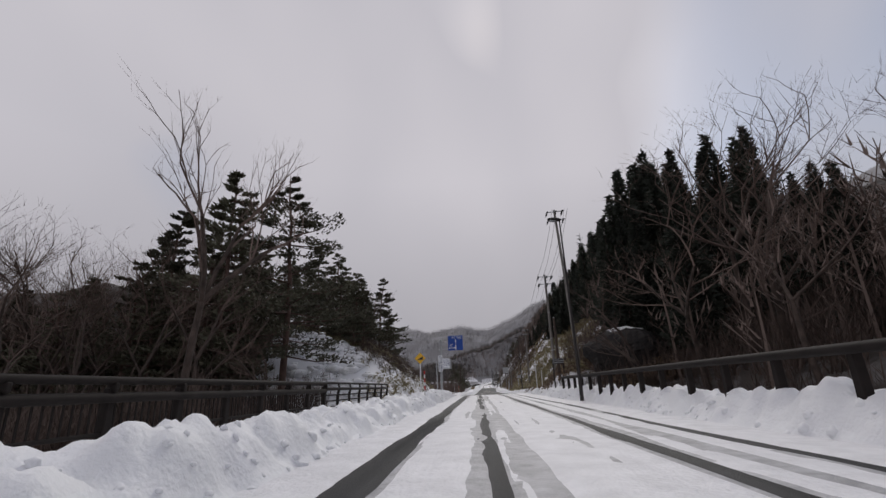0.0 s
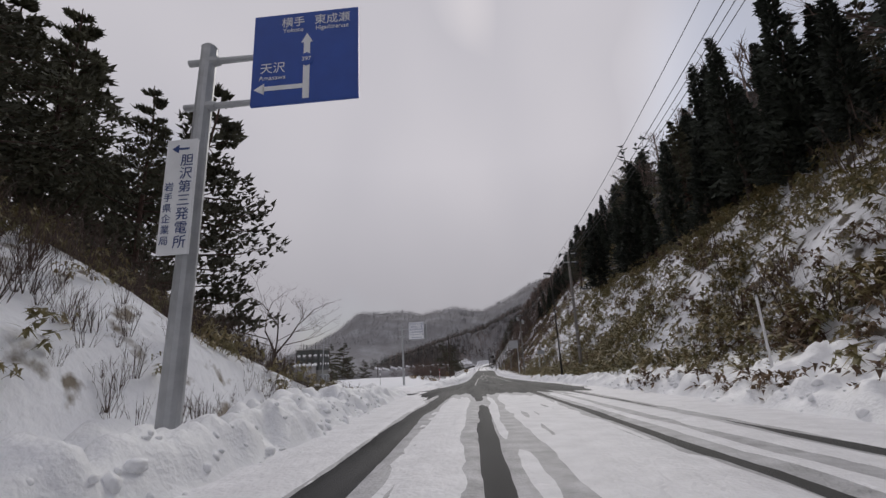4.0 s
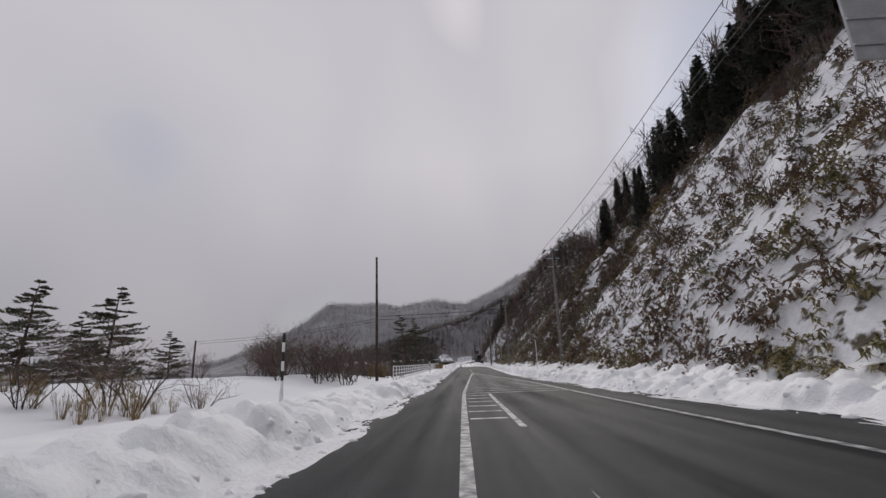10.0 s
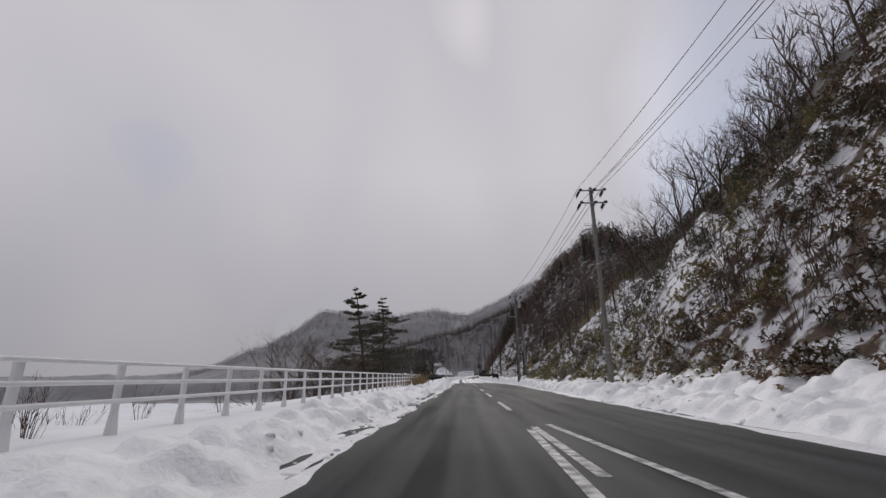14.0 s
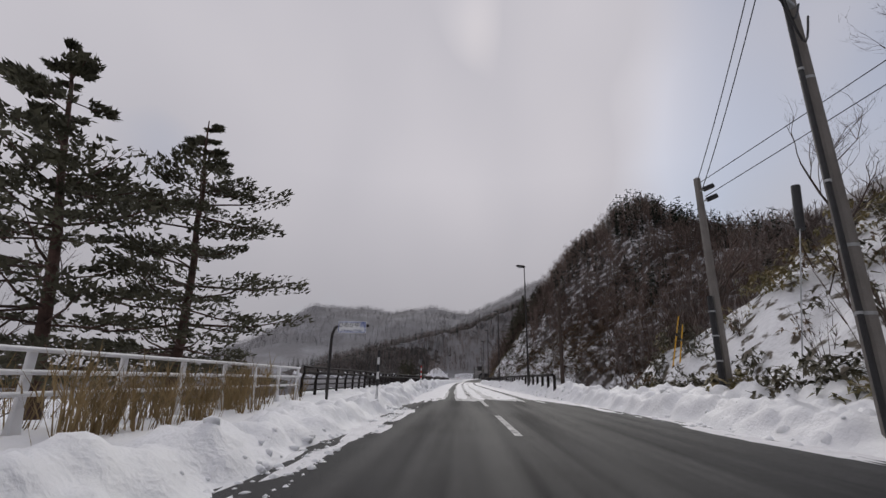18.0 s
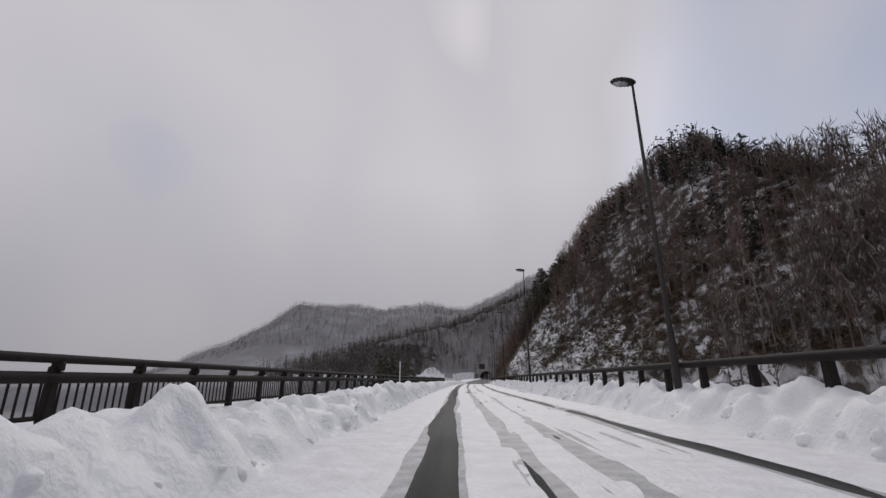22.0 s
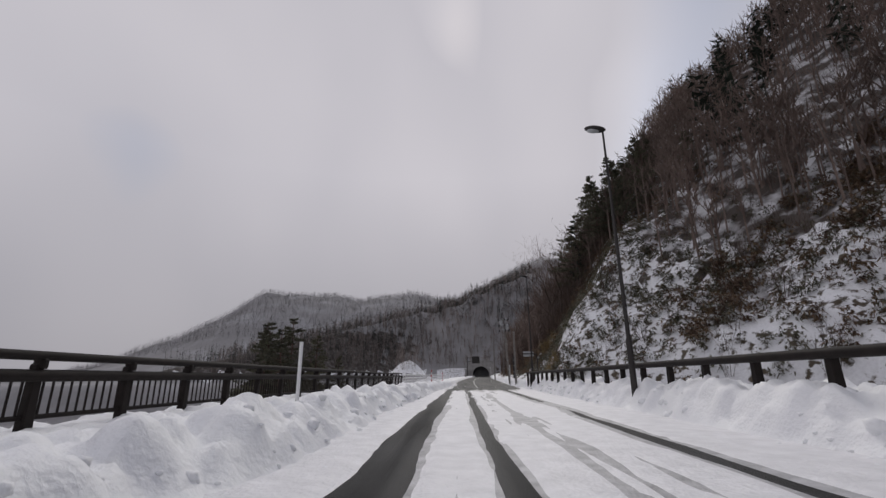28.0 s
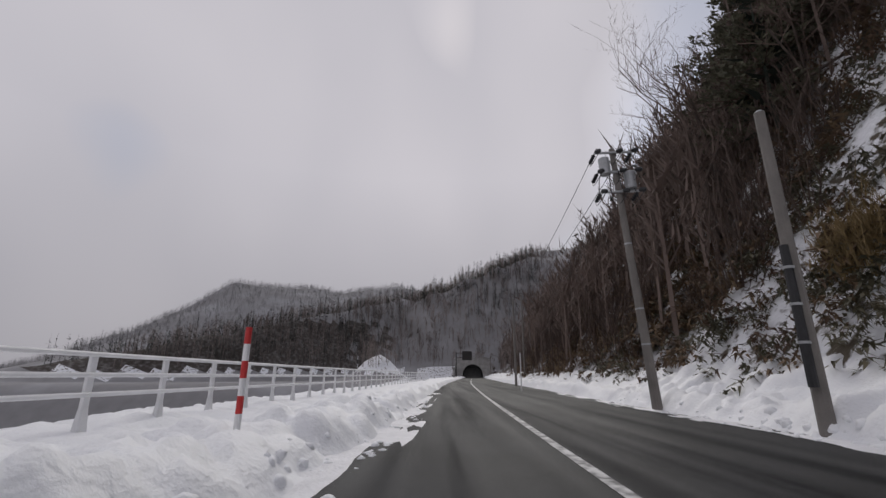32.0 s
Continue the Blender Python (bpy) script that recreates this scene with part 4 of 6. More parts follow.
def bare(x, y, s, k=None, group="bare trees"):
    return tree("bare_tree", BARES[rnd.randrange(4) if k is None else k], place(x, y, s), "leafless grey-brown deciduous tree in snow", "bare tree", TWIG, group)


def bush(x, y, s):
    return tree("bare_bush", BUSHES[rnd.randrange(3)], place(x, y, s, 0.1), "leafless brown bush standing in snow", "bush", TWIG, "bare bushes")


# left wood beside the first bridge
for x, y, top in ((-19.5, 32.2, 21.8), (-25.7, 33, 20.2), (-19.6, 51.5, 20.4), (-22, 40, 21), (-17, 46, 15.5), (-15.4, 65.5, 20.6), (-17.5, 60, 19), (-20, 63, 20.5), (-22, 56, 19), (-27, 50, 21), (-14.5, 54, 16), (-28, 62, 22), (-24, 66, 21), (-20, 45, 17), (-16, 50, 16.5), (-18.4, 55.3, 20.7), (-13.5, 47, 15.5), (-22, 34, 17), (-12.2, 46, 13), (-16.5, 57, 17), (-13, 60, 14), (-20.5, 44, 18), (-21, 41.5, 17), (-24, 36, 19), (-28, 38, 19)):
    pine(x, y, top + 1.1 * (44 < y < 64), wide=1.0 if y < 42 else 0.9 if y > 59 else 1.15, group="pines in the roadside wood")
pine(-15.4, 34.2, 22.8, 1, 1.0, "pines in the roadside wood")
BARES.append(bare_meshes(29, 11, 6, 0.42, 0.017))


def bare_to(x, y, top, k=None):
    return bare(x, y, (top - float(height(x, y))) / 10.2, k, group="bare trees in the roadside wood")


tall = (19.0 - float(height(-11.7, 17.2))) / 10.2
tree("bare_tree", BARES[4], place(-11.7, 17.2, tall * 0.66, 0.3, tall), "tall leafless deciduous tree with a spreading crown behind the railing", "bare tree", TWIG, "bare trees in the roadside wood")
for x, y, top in ((-32, 34, 14), (-36, 38, 15.5), (-30, 40, 17), (-40, 42, 17), (-28, 28, 12), (-35, 31, 13), (-44, 38, 15), (-24, 29, 14), (-39, 33, 13), (-21, 27, 11.5), (-33, 46, 19)):
    pine(x, y, top, wide=1.25, group="pines in the roadside wood")
for x, y, top in ((-33, 31, 19), (-37, 33, 20), (-30, 28, 18.5), (-41, 36, 20.5), (-27, 31, 18.5), (-35, 27, 18), (-24, 26, 15.5), (-28, 30, 17), (-32, 34, 18), (-21, 22, 13), (-36, 40, 19), (-26, 20, 13.5), (-30, 24, 15), (-40, 36, 18), (-34, 28, 16), (-22, 32, 16.5), (-38, 30, 17), (-18.5, 24, 13.5), (-44, 34, 17)):
    bare_to(x, y, top)
for x, y, s in ((-18, 52, 1.0), (-12.5, 50, 0.7), (-15.5, 24, 1.2), (-20, 17, 1.2), (-24, 24, 1.2), (-28, 14, 1.3), (-30, 30, 1.4), (-18, 28, 1.0), (-13, 27, 0.8), (-34, 20, 1.3), (-26, 36, 1.2), (-20.5, 37, 1.2), (-22, 30, 1.2), (-15, 31, 1.0)):
    bare(x, y, s, group="bare trees in the roadside wood")
bare(-10.3, 65.8, 0.78, 1)
for x, y, s in ((12, 246, 0.8), (14, 243, 0.9), (13, 250, 0.8), (15.5, 240, 0.9), (11.5, 238, 0.7), (16, 247, 1.0), (12.5, 233, 0.8), (14.5, 229, 0.9), (10.8, 255, 0.7)):
    bare(x, y, s, group="bare trees on the hillside")
for x, y, s in ((10.5, 30, 1.1), (12.5, 27, 1.3), (15.5, 24, 1.6), (17, 29, 1.7), (19, 27, 1.7), (21, 20, 1.5), (13, 19, 1.2), (10.5, 52, 0.6)):
    bare(x, y, s, group="bare trees on the hillside")
# field and lakeside trees
for x, y, top in ((-42, 180, 11.8), (-43.5, 171, 11.2), (-38, 172, 7.5), (-47, 170, 9.5), (-36, 182, 6.6), (-45, 150, 7.4), (-41, 150, 5.8), (-38.5, 151, 5.2), (-48, 146, 6.8), (-36, 152, 4.2)):
    pine(x, y, top, 6 + rnd.randrange(3), wide=1.25)
pine(-15.8, 248.8, 14.7, 0, 1.1)
pine(-14.1, 253, 13.9, 1, 1.1)
for x, y, s in ((-20.5, 234, 0.75), (-24, 228, 0.7), (-18, 238, 0.7), (-28, 236, 0.8), (-14, 228, 0.5), (-22, 222, 0.6), (-16, 212, 0.5)):
    bare(x, y, s)
for k in range(26):
    bush(rnd.uniform(-19, -10.2), rnd.uniform(163, 174), rnd.uniform(1.2, 1.85))
for x, y, s in ((-22, 173, 1.2), (-24, 168, 1.1), (-12, 178, 1.0), (-14, 160, 0.8), (-12.3, 143, 1.15), (-11, 184, 0.9), (-13, 182, 1.0), (-15, 186, 1.1), (-10.6, 218, 0.8), (-12, 224, 1.0), (-13.5, 230, 1.2), (-12, 236, 1.0), (-15, 240, 1.3), (-11.5, 214, 0.8), (-11, 230, 0.9), (-12, 198, 0.75), (-11.6, 195.8, 0.6), (-12.6, 196.6, 0.7)):
    bush(x, y, s)
for x, y, top in ((-17.2, 417.5, 6.4), (-21.2, 420, 9.1), (-16.3, 424.8, 4.3), (-23.5, 416, 8.3), (-25, 421, 8.5), (-19, 424, 5), (-20, 413, 7), (-20, 262, 4.5), (-17, 266, 3)):
    pine(x, y, top, 2 + rnd.randrange(4), wide=1.0)
for x, y, top in ((-22, 245, 10.5), (-19.5, 246.5, 10.0), (-25, 243, 10.0), (-28, 247, 9.5), (-18, 242, 7.5), (-20.5, 240, 8.0), (-31, 246, 8), (-23.5, 250, 10.5), (-26, 249, 9.5), (-21, 249, 11)):
    bare(x, y, (top - 2.2 - float(height(x, y))) / 9.6)
# right hillside
for x, y, top in ((13, 41.3, 21.5), (14.7, 42, 24.3), (11.8, 40.2, 19), (12.6, 38.6, 18), (20.5, 181, 22.5), (23.5, 187, 27), (27, 188, 31), (21.5, 196, 25.5), (24, 196, 29), (27, 204, 32), (24.8, 204, 28.5), (30, 196, 35), (22, 184, 25.5), (26.5, 199, 31), (19.2, 190, 22.5), (17.2, 60, 25.3), (19.1, 60, 24.2), (18.9, 70, 26.7), (22.4, 85, 31), (18, 55, 23.4), (19.6, 55, 25.5), (18.2, 52, 24.8), (20.5, 49.5, 28), (21.5, 53, 30), (19.2, 46.8, 27), (17.9, 66, 22.3), (20, 64, 23.2), (16, 41.5, 24.5), (15.2, 39.5, 19), (17.2, 38.6, 23.6), (17.6, 43.6, 27.5), (20, 52, 29), (19.5, 41, 26), (21.5, 38, 25), (24.8, 39.6, 26.5), (23, 43, 26), (13.5, 37, 18.5), (15, 32, 19.8), (20, 32.4, 21.5), (17.5, 36, 19), (22, 37, 21.5), (26, 34, 20), (30, 32, 19), (30, 41, 22.5), (25, 44, 22.5), (18, 42, 20), (33, 36, 19.5), (36, 28, 17.5), (27, 28, 17.5), (22, 26, 16.5), (18.2, 75, 26.5), (19, 72, 24), (21, 57, 25), (22.5, 62, 27), (23, 86.2, 31.7), (24, 168, 30), (26, 174, 33), (23, 178, 29), (28, 180, 34), (25, 184, 31), (27, 166, 33), (20, 80, 27), (24, 92, 30), (19, 88, 25)):
    cedar(x, y, top, wide=1.1)
count = 0
while count < 240:
    x, y = rnd.uniform(9, 55), rnd.uniform(-20, 262)
    u = x - XC(y)
    r = min(u - 7.2, (263 - y) * 0.85)
    lo = 9 if y < 40 else 12.5 + 3 * math.sin(y * 0.05) + 2 * math.sin(y * 0.23)
    if r < lo or r > lo + (16 if rnd.random() < 0.8 else 60) or (y < 30 and u < 12) or (y < 60 and rnd.random() < 0.6):
        continue
    count += 1
    z = float(height(x, y))
    if y < 185 and rnd.random() < (0.72 if y > 50 else 0.5):
        cedar(x, y, z + (rnd.uniform(7, 12) if y > 150 else rnd.uniform(6, 10)), wide=rnd.uniform(1.2, 2.1))
    elif rnd.random() < 0.25 and y < 180:
        pine(x, y, z + rnd.uniform(8, 12))
    else:
        bare(x, y, rnd.uniform(0.6, 0.95), group="bare trees on the hillside")

# wood above the snowy slope past the second bridge
for x, y, top, k in ((26.6, 427.5, 36.4, 7), (28.7, 443.5, 40, 3), (24.5, 431, 33, 5), (31, 436, 40, 8), (30.5, 425, 37, 4), (22, 436, 29, 6), (34, 430, 42, 2)):
    pine(x, y, top, k, wide=1.1, group="pines on the hillside")
for x, y, top in ((16.5, 435, 22), (18.5, 437, 25), (21, 441, 29), (24.2, 446.4, 34.4), (20, 433, 26)):
    bare(x, y, (top - float(height(x, y))) / 9.8, group="bare trees on the hillside")
for k in range(20):
    y = rnd.uniform(412, 470)
    r = rnd.uniform(20, 36)
    x = 9.5 + (r - (y - 405) * 0.498) / 0.867 if y < 430 else XC(y) + 7.2 + r * 0.7
    z = float(height(x, y))
    if k % 3:
        bare(x, y, rnd.uniform(0.7, 1.1), group="bare trees on the hillside")
    else:
        pine(x, y, z + rnd.uniform(7, 11), wide=1.3)


# ---- woods and undergrowth as stuff ----
def scatter(name, shapes, spots, material, label, category, smooth=False):
    """Joins copies of small triangle shapes, each at (x, y, z, scale, turn), into one mesh."""
    vs, fs, base = [], [], 0
    spots = np.asarray(spots, float)
    pick = (hash2(np.arange(len(spots)), np.zeros(len(spots)), 7) * len(shapes)).astype(int) % len(shapes)
    for k, (sv, sf) in enumerate(shapes):
        sp = spots[pick == k]
        if not len(sp):
            continue
        sv, sf = np.asarray(sv, float), np.asarray(sf, int)
        c, s = np.cos(sp[:, 4])[:, None], np.sin(sp[:, 4])[:, None]
        sc = sp[:, 3][:, None]
        x = (sv[None, :, 0] * c - sv[None, :, 1] * s) * sc + sp[:, 0][:, None]
        y = (sv[None, :, 0] * s + sv[None, :, 1] * c) * sc + sp[:, 1][:, None]
        z = sv[None, :, 2] * sc + sp[:, 2][:, None]
        vs.append(np.stack([x, y, z], -1).reshape(-1, 3))
        fs.append((sf[None] + (np.arange(len(sp)) * len(sv))[:, None, None] + base).reshape(-1, 3))
        base += len(sp) * len(sv)
    ob = new(name, mesh_from(name, np.concatenate(vs), np.concatenate(fs), material, smooth))
    return tagged(ob, label, category, kind="stuff")


def bamboo_clump(seed):
    """A bush of drooping long leaves in whorls at the stem ends."""
    r, s = random.Random(seed), Soup()
    for k in range(12):
        a, e = r.uniform(0, 6.28), r.uniform(0.2, 1.0)
        tip = Vector((math.cos(a), math.sin(a), 0)) * r.uniform(0.05, 0.6) * (1.25 - 0.6 * e) + Vector((0, 0, e * 0.85))
        for j in range(6):
            b = r.uniform(0, 6.28)
            d = Vector((math.cos(b), math.sin(b), r.uniform(-1.5, 0.4))).normalized() * r.uniform(0.16, 0.29)
            s.blade(tip + d * r.uniform(-0.4, 0.6), d, Vector((-math.sin(b), math.cos(b), r.uniform(-0.4, 0.4))) * r.uniform(0.032, 0.052))
    return s.v, s.f


def twig_clump(seed, n=11, h=1.5, spread=0.7):
    r, s = random.Random(seed), Soup()
    for k in range(n):
        a = r.uniform(0, 6.28)
        root = Vector((math.cos(a), math.sin(a), 0)) * r.uniform(0, 0.25)
        d = Vector((math.cos(a) * r.uniform(0, spread), math.sin(a) * r.uniform(0, spread), 1)).normalized() * h * r.uniform(0.5, 1)
        s.blade(root, d, Vector((-math.sin(a), math.cos(a), 0)) * 0.012)
        for j in range(4):
            p = root + d * r.uniform(0.4, 0.9)
            e = (d.normalized() + Vector((r.uniform(-1, 1), r.uniform(-1, 1), 0.2))).normalized() * h * r.uniform(0.15, 0.4)
            s.blade(p, e, Vector((e.y, -e.x, 0)).normalized() * 0.009)
    return s.v, s.f


def far_bare(seed, h=9.0):
    """A simple leafless tree for distant woods: trunk, limbs and a haze of twigs."""
    r, s = random.Random(seed), Soup()
    s.add(*tube_arrays([(0, 0, -0.5), (r.uniform(-0.3, 0.3), 0, h * 0.5), (r.uniform(-0.6, 0.6), r.uniform(-0.5, 0.5), h * 0.95)], [0.13, 0.085, 0.02], 3))
    for k in range(12):
        z = h * r.uniform(0.28, 0.85)
        a = r.uniform(0, 6.28)
        ln = h * r.uniform(0.16, 0.34)
        d = Vector((math.cos(a) * 0.75, math.sin(a) * 0.75, r.uniform(0.5, 1.0))).normalized() * ln
        side = Vector((-math.sin(a), math.cos(a), 0))
        s.blade((0, 0, z), d, side * 0.08)
        for j in range(5):
            p = Vector((0, 0, z)) + d * r.uniform(0.3, 1)
            e = (d.normalized() * 0.6 + Vector((r.uniform(-1, 1), r.uniform(-1, 1), r.uniform(0, 1)))).normalized() * ln * r.uniform(0.3, 0.7)
            s.blade(p, e, Vector((e.y, -e.x, 0.01)).normalized() * 0.06)
    return s.v, s.f


def far_conifer(seed, h=10.0, wide=2.0, n=130, leaf=1.0):
    r, s = random.Random(seed), Soup()
    s.add(*tube_arrays([(0, 0, -0.5), (0, 0, h)], [0.14, 0.02], 3))
    for k in range(n):
        q = 1 - r.random() ** 0.6
        a = r.uniform(0, 6.28)
        rad = wide * (1 - q) ** 0.8 * r.uniform(0.3, 1.0) * (0.8 + 0.3 * math.sin(q * 30 + seed))
        p = Vector((math.cos(a) * rad, math.sin(a) * rad, h * (0.08 + 0.92 * q)))
        d = Vector((math.cos(a), math.sin(a), r.uniform(-0.6, 0.7))).normalized() * r.uniform(0.7, 1.3) * leaf
        s.blade(p, d, Vector((-math.sin(a), math.cos(a), r.uniform(-0.4, 0.4))) * r.uniform(0.2, 0.36))
    return s.v, s.f


def spots(n, xr, yr, keep, scale, seed):
    """Random places on the ground for which keep(x, y, u) holds."""
    g = np.random.RandomState(seed)
    x, y = g.uniform(*xr, n), g.uniform(*yr, n)
    u = x - XC(y)
    ok = keep(x, y, u) > g.uniform(0, 1, n)
    x, y = x[ok], y[ok]
    return np.stack([x, y, height(x, y), g.uniform(*scale, len(x)), g.uniform(0, 6.28, len(x))], 1)


def rise(x, y, u):
    r1 = np.minimum(u - 7.0, (263 - y) * 0.85)
    line = (x - 9.5) * 0.867 + (y - 405) * 0.498
    r2 = np.minimum(line, (u - 7.2) + 400 * (1 - step(385, 404, y)))
    return np.maximum(r1, r2)


def patchy(x, y, f=0.22, seed=90):
    return step(0.4, 0.54, fbm(x * f, y * f, seed, 3))


def on_slope(x, y, u):
    r = rise(x, y, u)
    low = step(-0.2, 0.2, r) * (1 - step(0.7, 1.3, r)) * 1.0
    thick = (y > 340) * step(0.5, 2, r) * (1 - step(12, 22, r + 30 * (1 - step(335, 385, y)))) * (0.22 + 0.5 * patchy(x, y, 0.3))
    return np.maximum.reduce([low, thick, step(0.5, 2, r) * (1 - step(16, 25, r)) * (0.16 + 0.7 * patchy(x, y, 0.42)) * (1 + 0.1 * step(174, 178, y) * (1 - step(186, 192, y)) - 0.42 * step(98, 106, y) * (1 - step(170, 175, y)) - 0.5 * step(190, 200, y))]) * (u > 5)


def snow_knoll(x, y):
    """1 on the knoll of deep snow behind the end of the first railing."""
    return step(-19.5, -18, x) * (1 - step(-11.5, -9.5, x + 0.4 * (y - 41))) * step(32, 34, y) * (1 - step(44.5, 46.5, y))


def on_mound(x, y, u):
    return step(6.2, 7.5, -u) * (1 - step(16, 26, -u)) * (0.15 + 0.7 * patchy(x, y, 0.5, 55)) * (1 - snow_knoll(x, y))


clumps = [bamboo_clump(s) for s in range(60, 65)]
near = np.concatenate([spots(13400, (6, 25.5), (39, 264), on_slope, (0.75, 1.5), 1), spots(1500, (6.6, 9.2), (60, 262), on_slope, (0.8, 1.3), 21), spots(5400, (8, 46), (352, 446), on_slope, (0.7, 1.4), 2), spots(1500, (8, 26), (398, 426), lambda x, y, u: 0.7 * (rise(x, y, u) > 0.3) * (0.3 + patchy(x, y, 0.3, 48)), (0.55, 1.15), 29), spots(2700, (-26, -4), (30, 68), on_mound, (0.4, 0.9), 3)])
late = (near[:, 1] > 300) | ((near[:, 1] > 150) & (vnoise(near[:, 0] * 0.35, near[:, 1] * 0.35, 58) > 0.55))
mid = (near[:, 1] > 136) & (near[:, 1] < 205) & ~late & (vnoise(near[:, 0] * 0.4, near[:, 1] * 0.4, 59) > 0.42)
near[:, 3] *= np.where((near[:, 1] > 136) & (near[:, 1] < 205), 0.86, 1.0)
scatter("withered_bamboo_grass", clumps, near[mid], SCRUB, "brown withered bamboo grass clumps on the snowy slope", "bamboo grass")
scatter("bamboo_grass", clumps, near[~late & ~mid], BAMBOO, "olive bamboo grass clumps poking through snow", "bamboo grass")
scatter("dark_bamboo_grass", clumps, near[late], DARKBAMBOO, "dark grey-green bamboo grass clumps poking through snow", "bamboo grass")


def scrubby(x, y, u):
    r = rise(x, y, u)
    zone = np.maximum.reduce([0.8 * step(168, 180, y) * (1 - step(200, 212, y)), step(423, 432, y), 0.4 * step(40, 46, y) * (1 - step(58, 64, y)), 0.18 * step(60, 66, y), 0.5 * step(345, 365, y)])
    hedge = step(-0.3, 0.2, r) * (1 - step(1.2, 2.2, r)) * step(156, 164, y) * (1 - step(198, 204, y))
    return np.maximum(hedge, zone * step(-0.5, 1.0, r) * (1 - step(26, 34, r)) * (0.28 + 0.72 * patchy(x, y, 0.3, 37))) * (u > 5.4)


brown = np.concatenate([spots(4000, (18, 75), (345, 402), lambda x, y, u: step(2, 5, rise(x, y, u)) * (1 - step(40, 55, rise(x, y, u))) * (0.2 + 0.8 * patchy(x, y, 0.12, 49)), (0.9, 2.0), 43), spots(260, (9, 14), (32, 41), lambda x, y, u: 0.9 + 0 * x, (0.8, 1.6), 32), spots(1300, (20, 90), (285, 385), lambda x, y, u: step(0, 3, rise(x, y, u)) * (1 - step(14, 24, rise(x, y, u))), (1.0, 2.2), 33), spots(4200, (6, 34), (38, 264), scrubby, (0.8, 1.6), 23), spots(1000, (6, 20), (158, 212), scrubby, (0.7, 1.3), 31), spots(2600, (8, 50), (350, 500), scrubby, (0.9, 2.0), 24), spots(3000, (8, 34), (422, 480), scrubby, (0.7, 1.4), 26), spots(450, (5.6, 12), (38, 66), lambda x, y, u: 0.5 * (u > 5), (0.5, 1.1), 28), spots(500, (5.6, 9), (38, 64), lambda x, y, u: 0.6 * patchy(x, y, 0.5, 38), (0.5, 1.0), 25)])
scatter("brown_scrub", clumps[:3], brown, SCRUB, "brown withered scrub on the steep slope", "scrub")
twigs = [twig_clump(s) for s in range(70, 75)]


def twiggy(x, y, u):
    r = rise(x, y, u)
    return step(0.5, 3, r) * (1 - step(40, 60, r)) * (0.2 + 0.6 * patchy(x, y, 0.15, 33)) * (u > 5) * (1 - 0.8 * step(62, 72, y) * (1 - step(135, 160, y)) * (1 - step(14, 18, r))) * (1 - 0.6 * step(148, 156, y) * (1 - step(172, 178, y)) * (1 - step(16, 20, r)))


def twiggy_left(x, y, u):
    return np.where(y < 38, step(11, 14, -u), step(7, 10, -u)) * (1 - (y > 35) * (y < 43) * (u > -14) * 0.7) * (0.2 + 0.8 * patchy(x, y, 0.2, 34)) * (1 - step(36, 50, y) * 0.3) * (1 - snow_knoll(x, y))


verge = spots(620, (-13, -5.6), (45, 66), lambda x, y, u: step(5.6, 6.4, -u) * (0.06 + 0.8 * patchy(x, y, 0.45, 62)), (0.25, 0.6), 44)
verge[:, 2] = np.maximum(verge[:, 2], bank_left(verge[:, 0] - XC(verge[:, 1]), verge[:, 1]) - 0.05) + 0.06
tw = np.concatenate([verge, spots(5200, (6, 60), (-10, 264), twiggy, (0.8, 2.2), 4), spots(1300, (8, 34), (0, 48), lambda x, y, u: 0.8 * (u > 7), (0.9, 2.6), 19), spots(1200, (9, 60), (270, 420), twiggy, (0.9, 2.4), 5), spots(1600, (9, 40), (427, 500), twiggy, (1.4, 3.4), 27), spots(1500, (-36, -6), (4, 38), twiggy_left, (0.9, 2.4), 6), spots(2300, (-20, -5), (42, 70), twiggy_left, (0.4, 0.95), 22), spots(260, (-16, -8.6), (176, 258), lambda x, y, u: 0.7 + 0 * x, (0.5, 1.0), 7)])
scatter("brushwood", twigs, tw, TWIG, "tangled leafless brown brushwood on the slopes", "brushwood")
straw = [twig_clump(s, 22, 1.1, 0.5) for s in range(80, 83)]
straw_row = spots(60, (-8.6, -6.6), (233, 249), lambda x, y, u: 0.9 * patchy(x, y, 0.35, 39) + 0.3, (0.9, 1.4), 34)
straw_row[:, 2] = bank_left(straw_row[:, 0] - XC(straw_row[:, 1]), straw_row[:, 1]) - 0.1
scatter("dry_grass", straw, np.concatenate([spots(20, (-12.8, -10.6), (183, 187), lambda x, y, u: 0.9 + 0 * x, (1.1, 1.9), 41), spots(170, (-20, -9), (226, 256), lambda x, y, u: 0.9 * (u < -9), (0.7, 1.1), 8), straw_row, spots(60, (-16, -10), (140, 147), lambda x, y, u: 0.6 + 0 * x, (0.5, 0.8), 9), spots(16, (9.9, 10.9), (409.6, 410.9), lambda x, y, u: 0.9 + 0 * x, (0.9, 1.5), 35), spots(26, (12.2, 14.2), (422.6, 424.6), lambda x, y, u: 0.9 + 0 * x, (1.0, 1.8), 36)]), STRAW, "dry straw-coloured grass by the lakeside", "dry grass")


def hill_wood(x, y, u):
    r = rise(x, y, u)
    return step(-1, 6, r) * (1 - (y < 430) * step(335, 385, y) * (1 - step(12, 20, r))) * (0.65 + 0.35 * patchy(x, y, 0.06, 44)) * ((y > 262) | (r > 20)) * (1 - 0.8 * step(44, 54, r) * (y < 405))


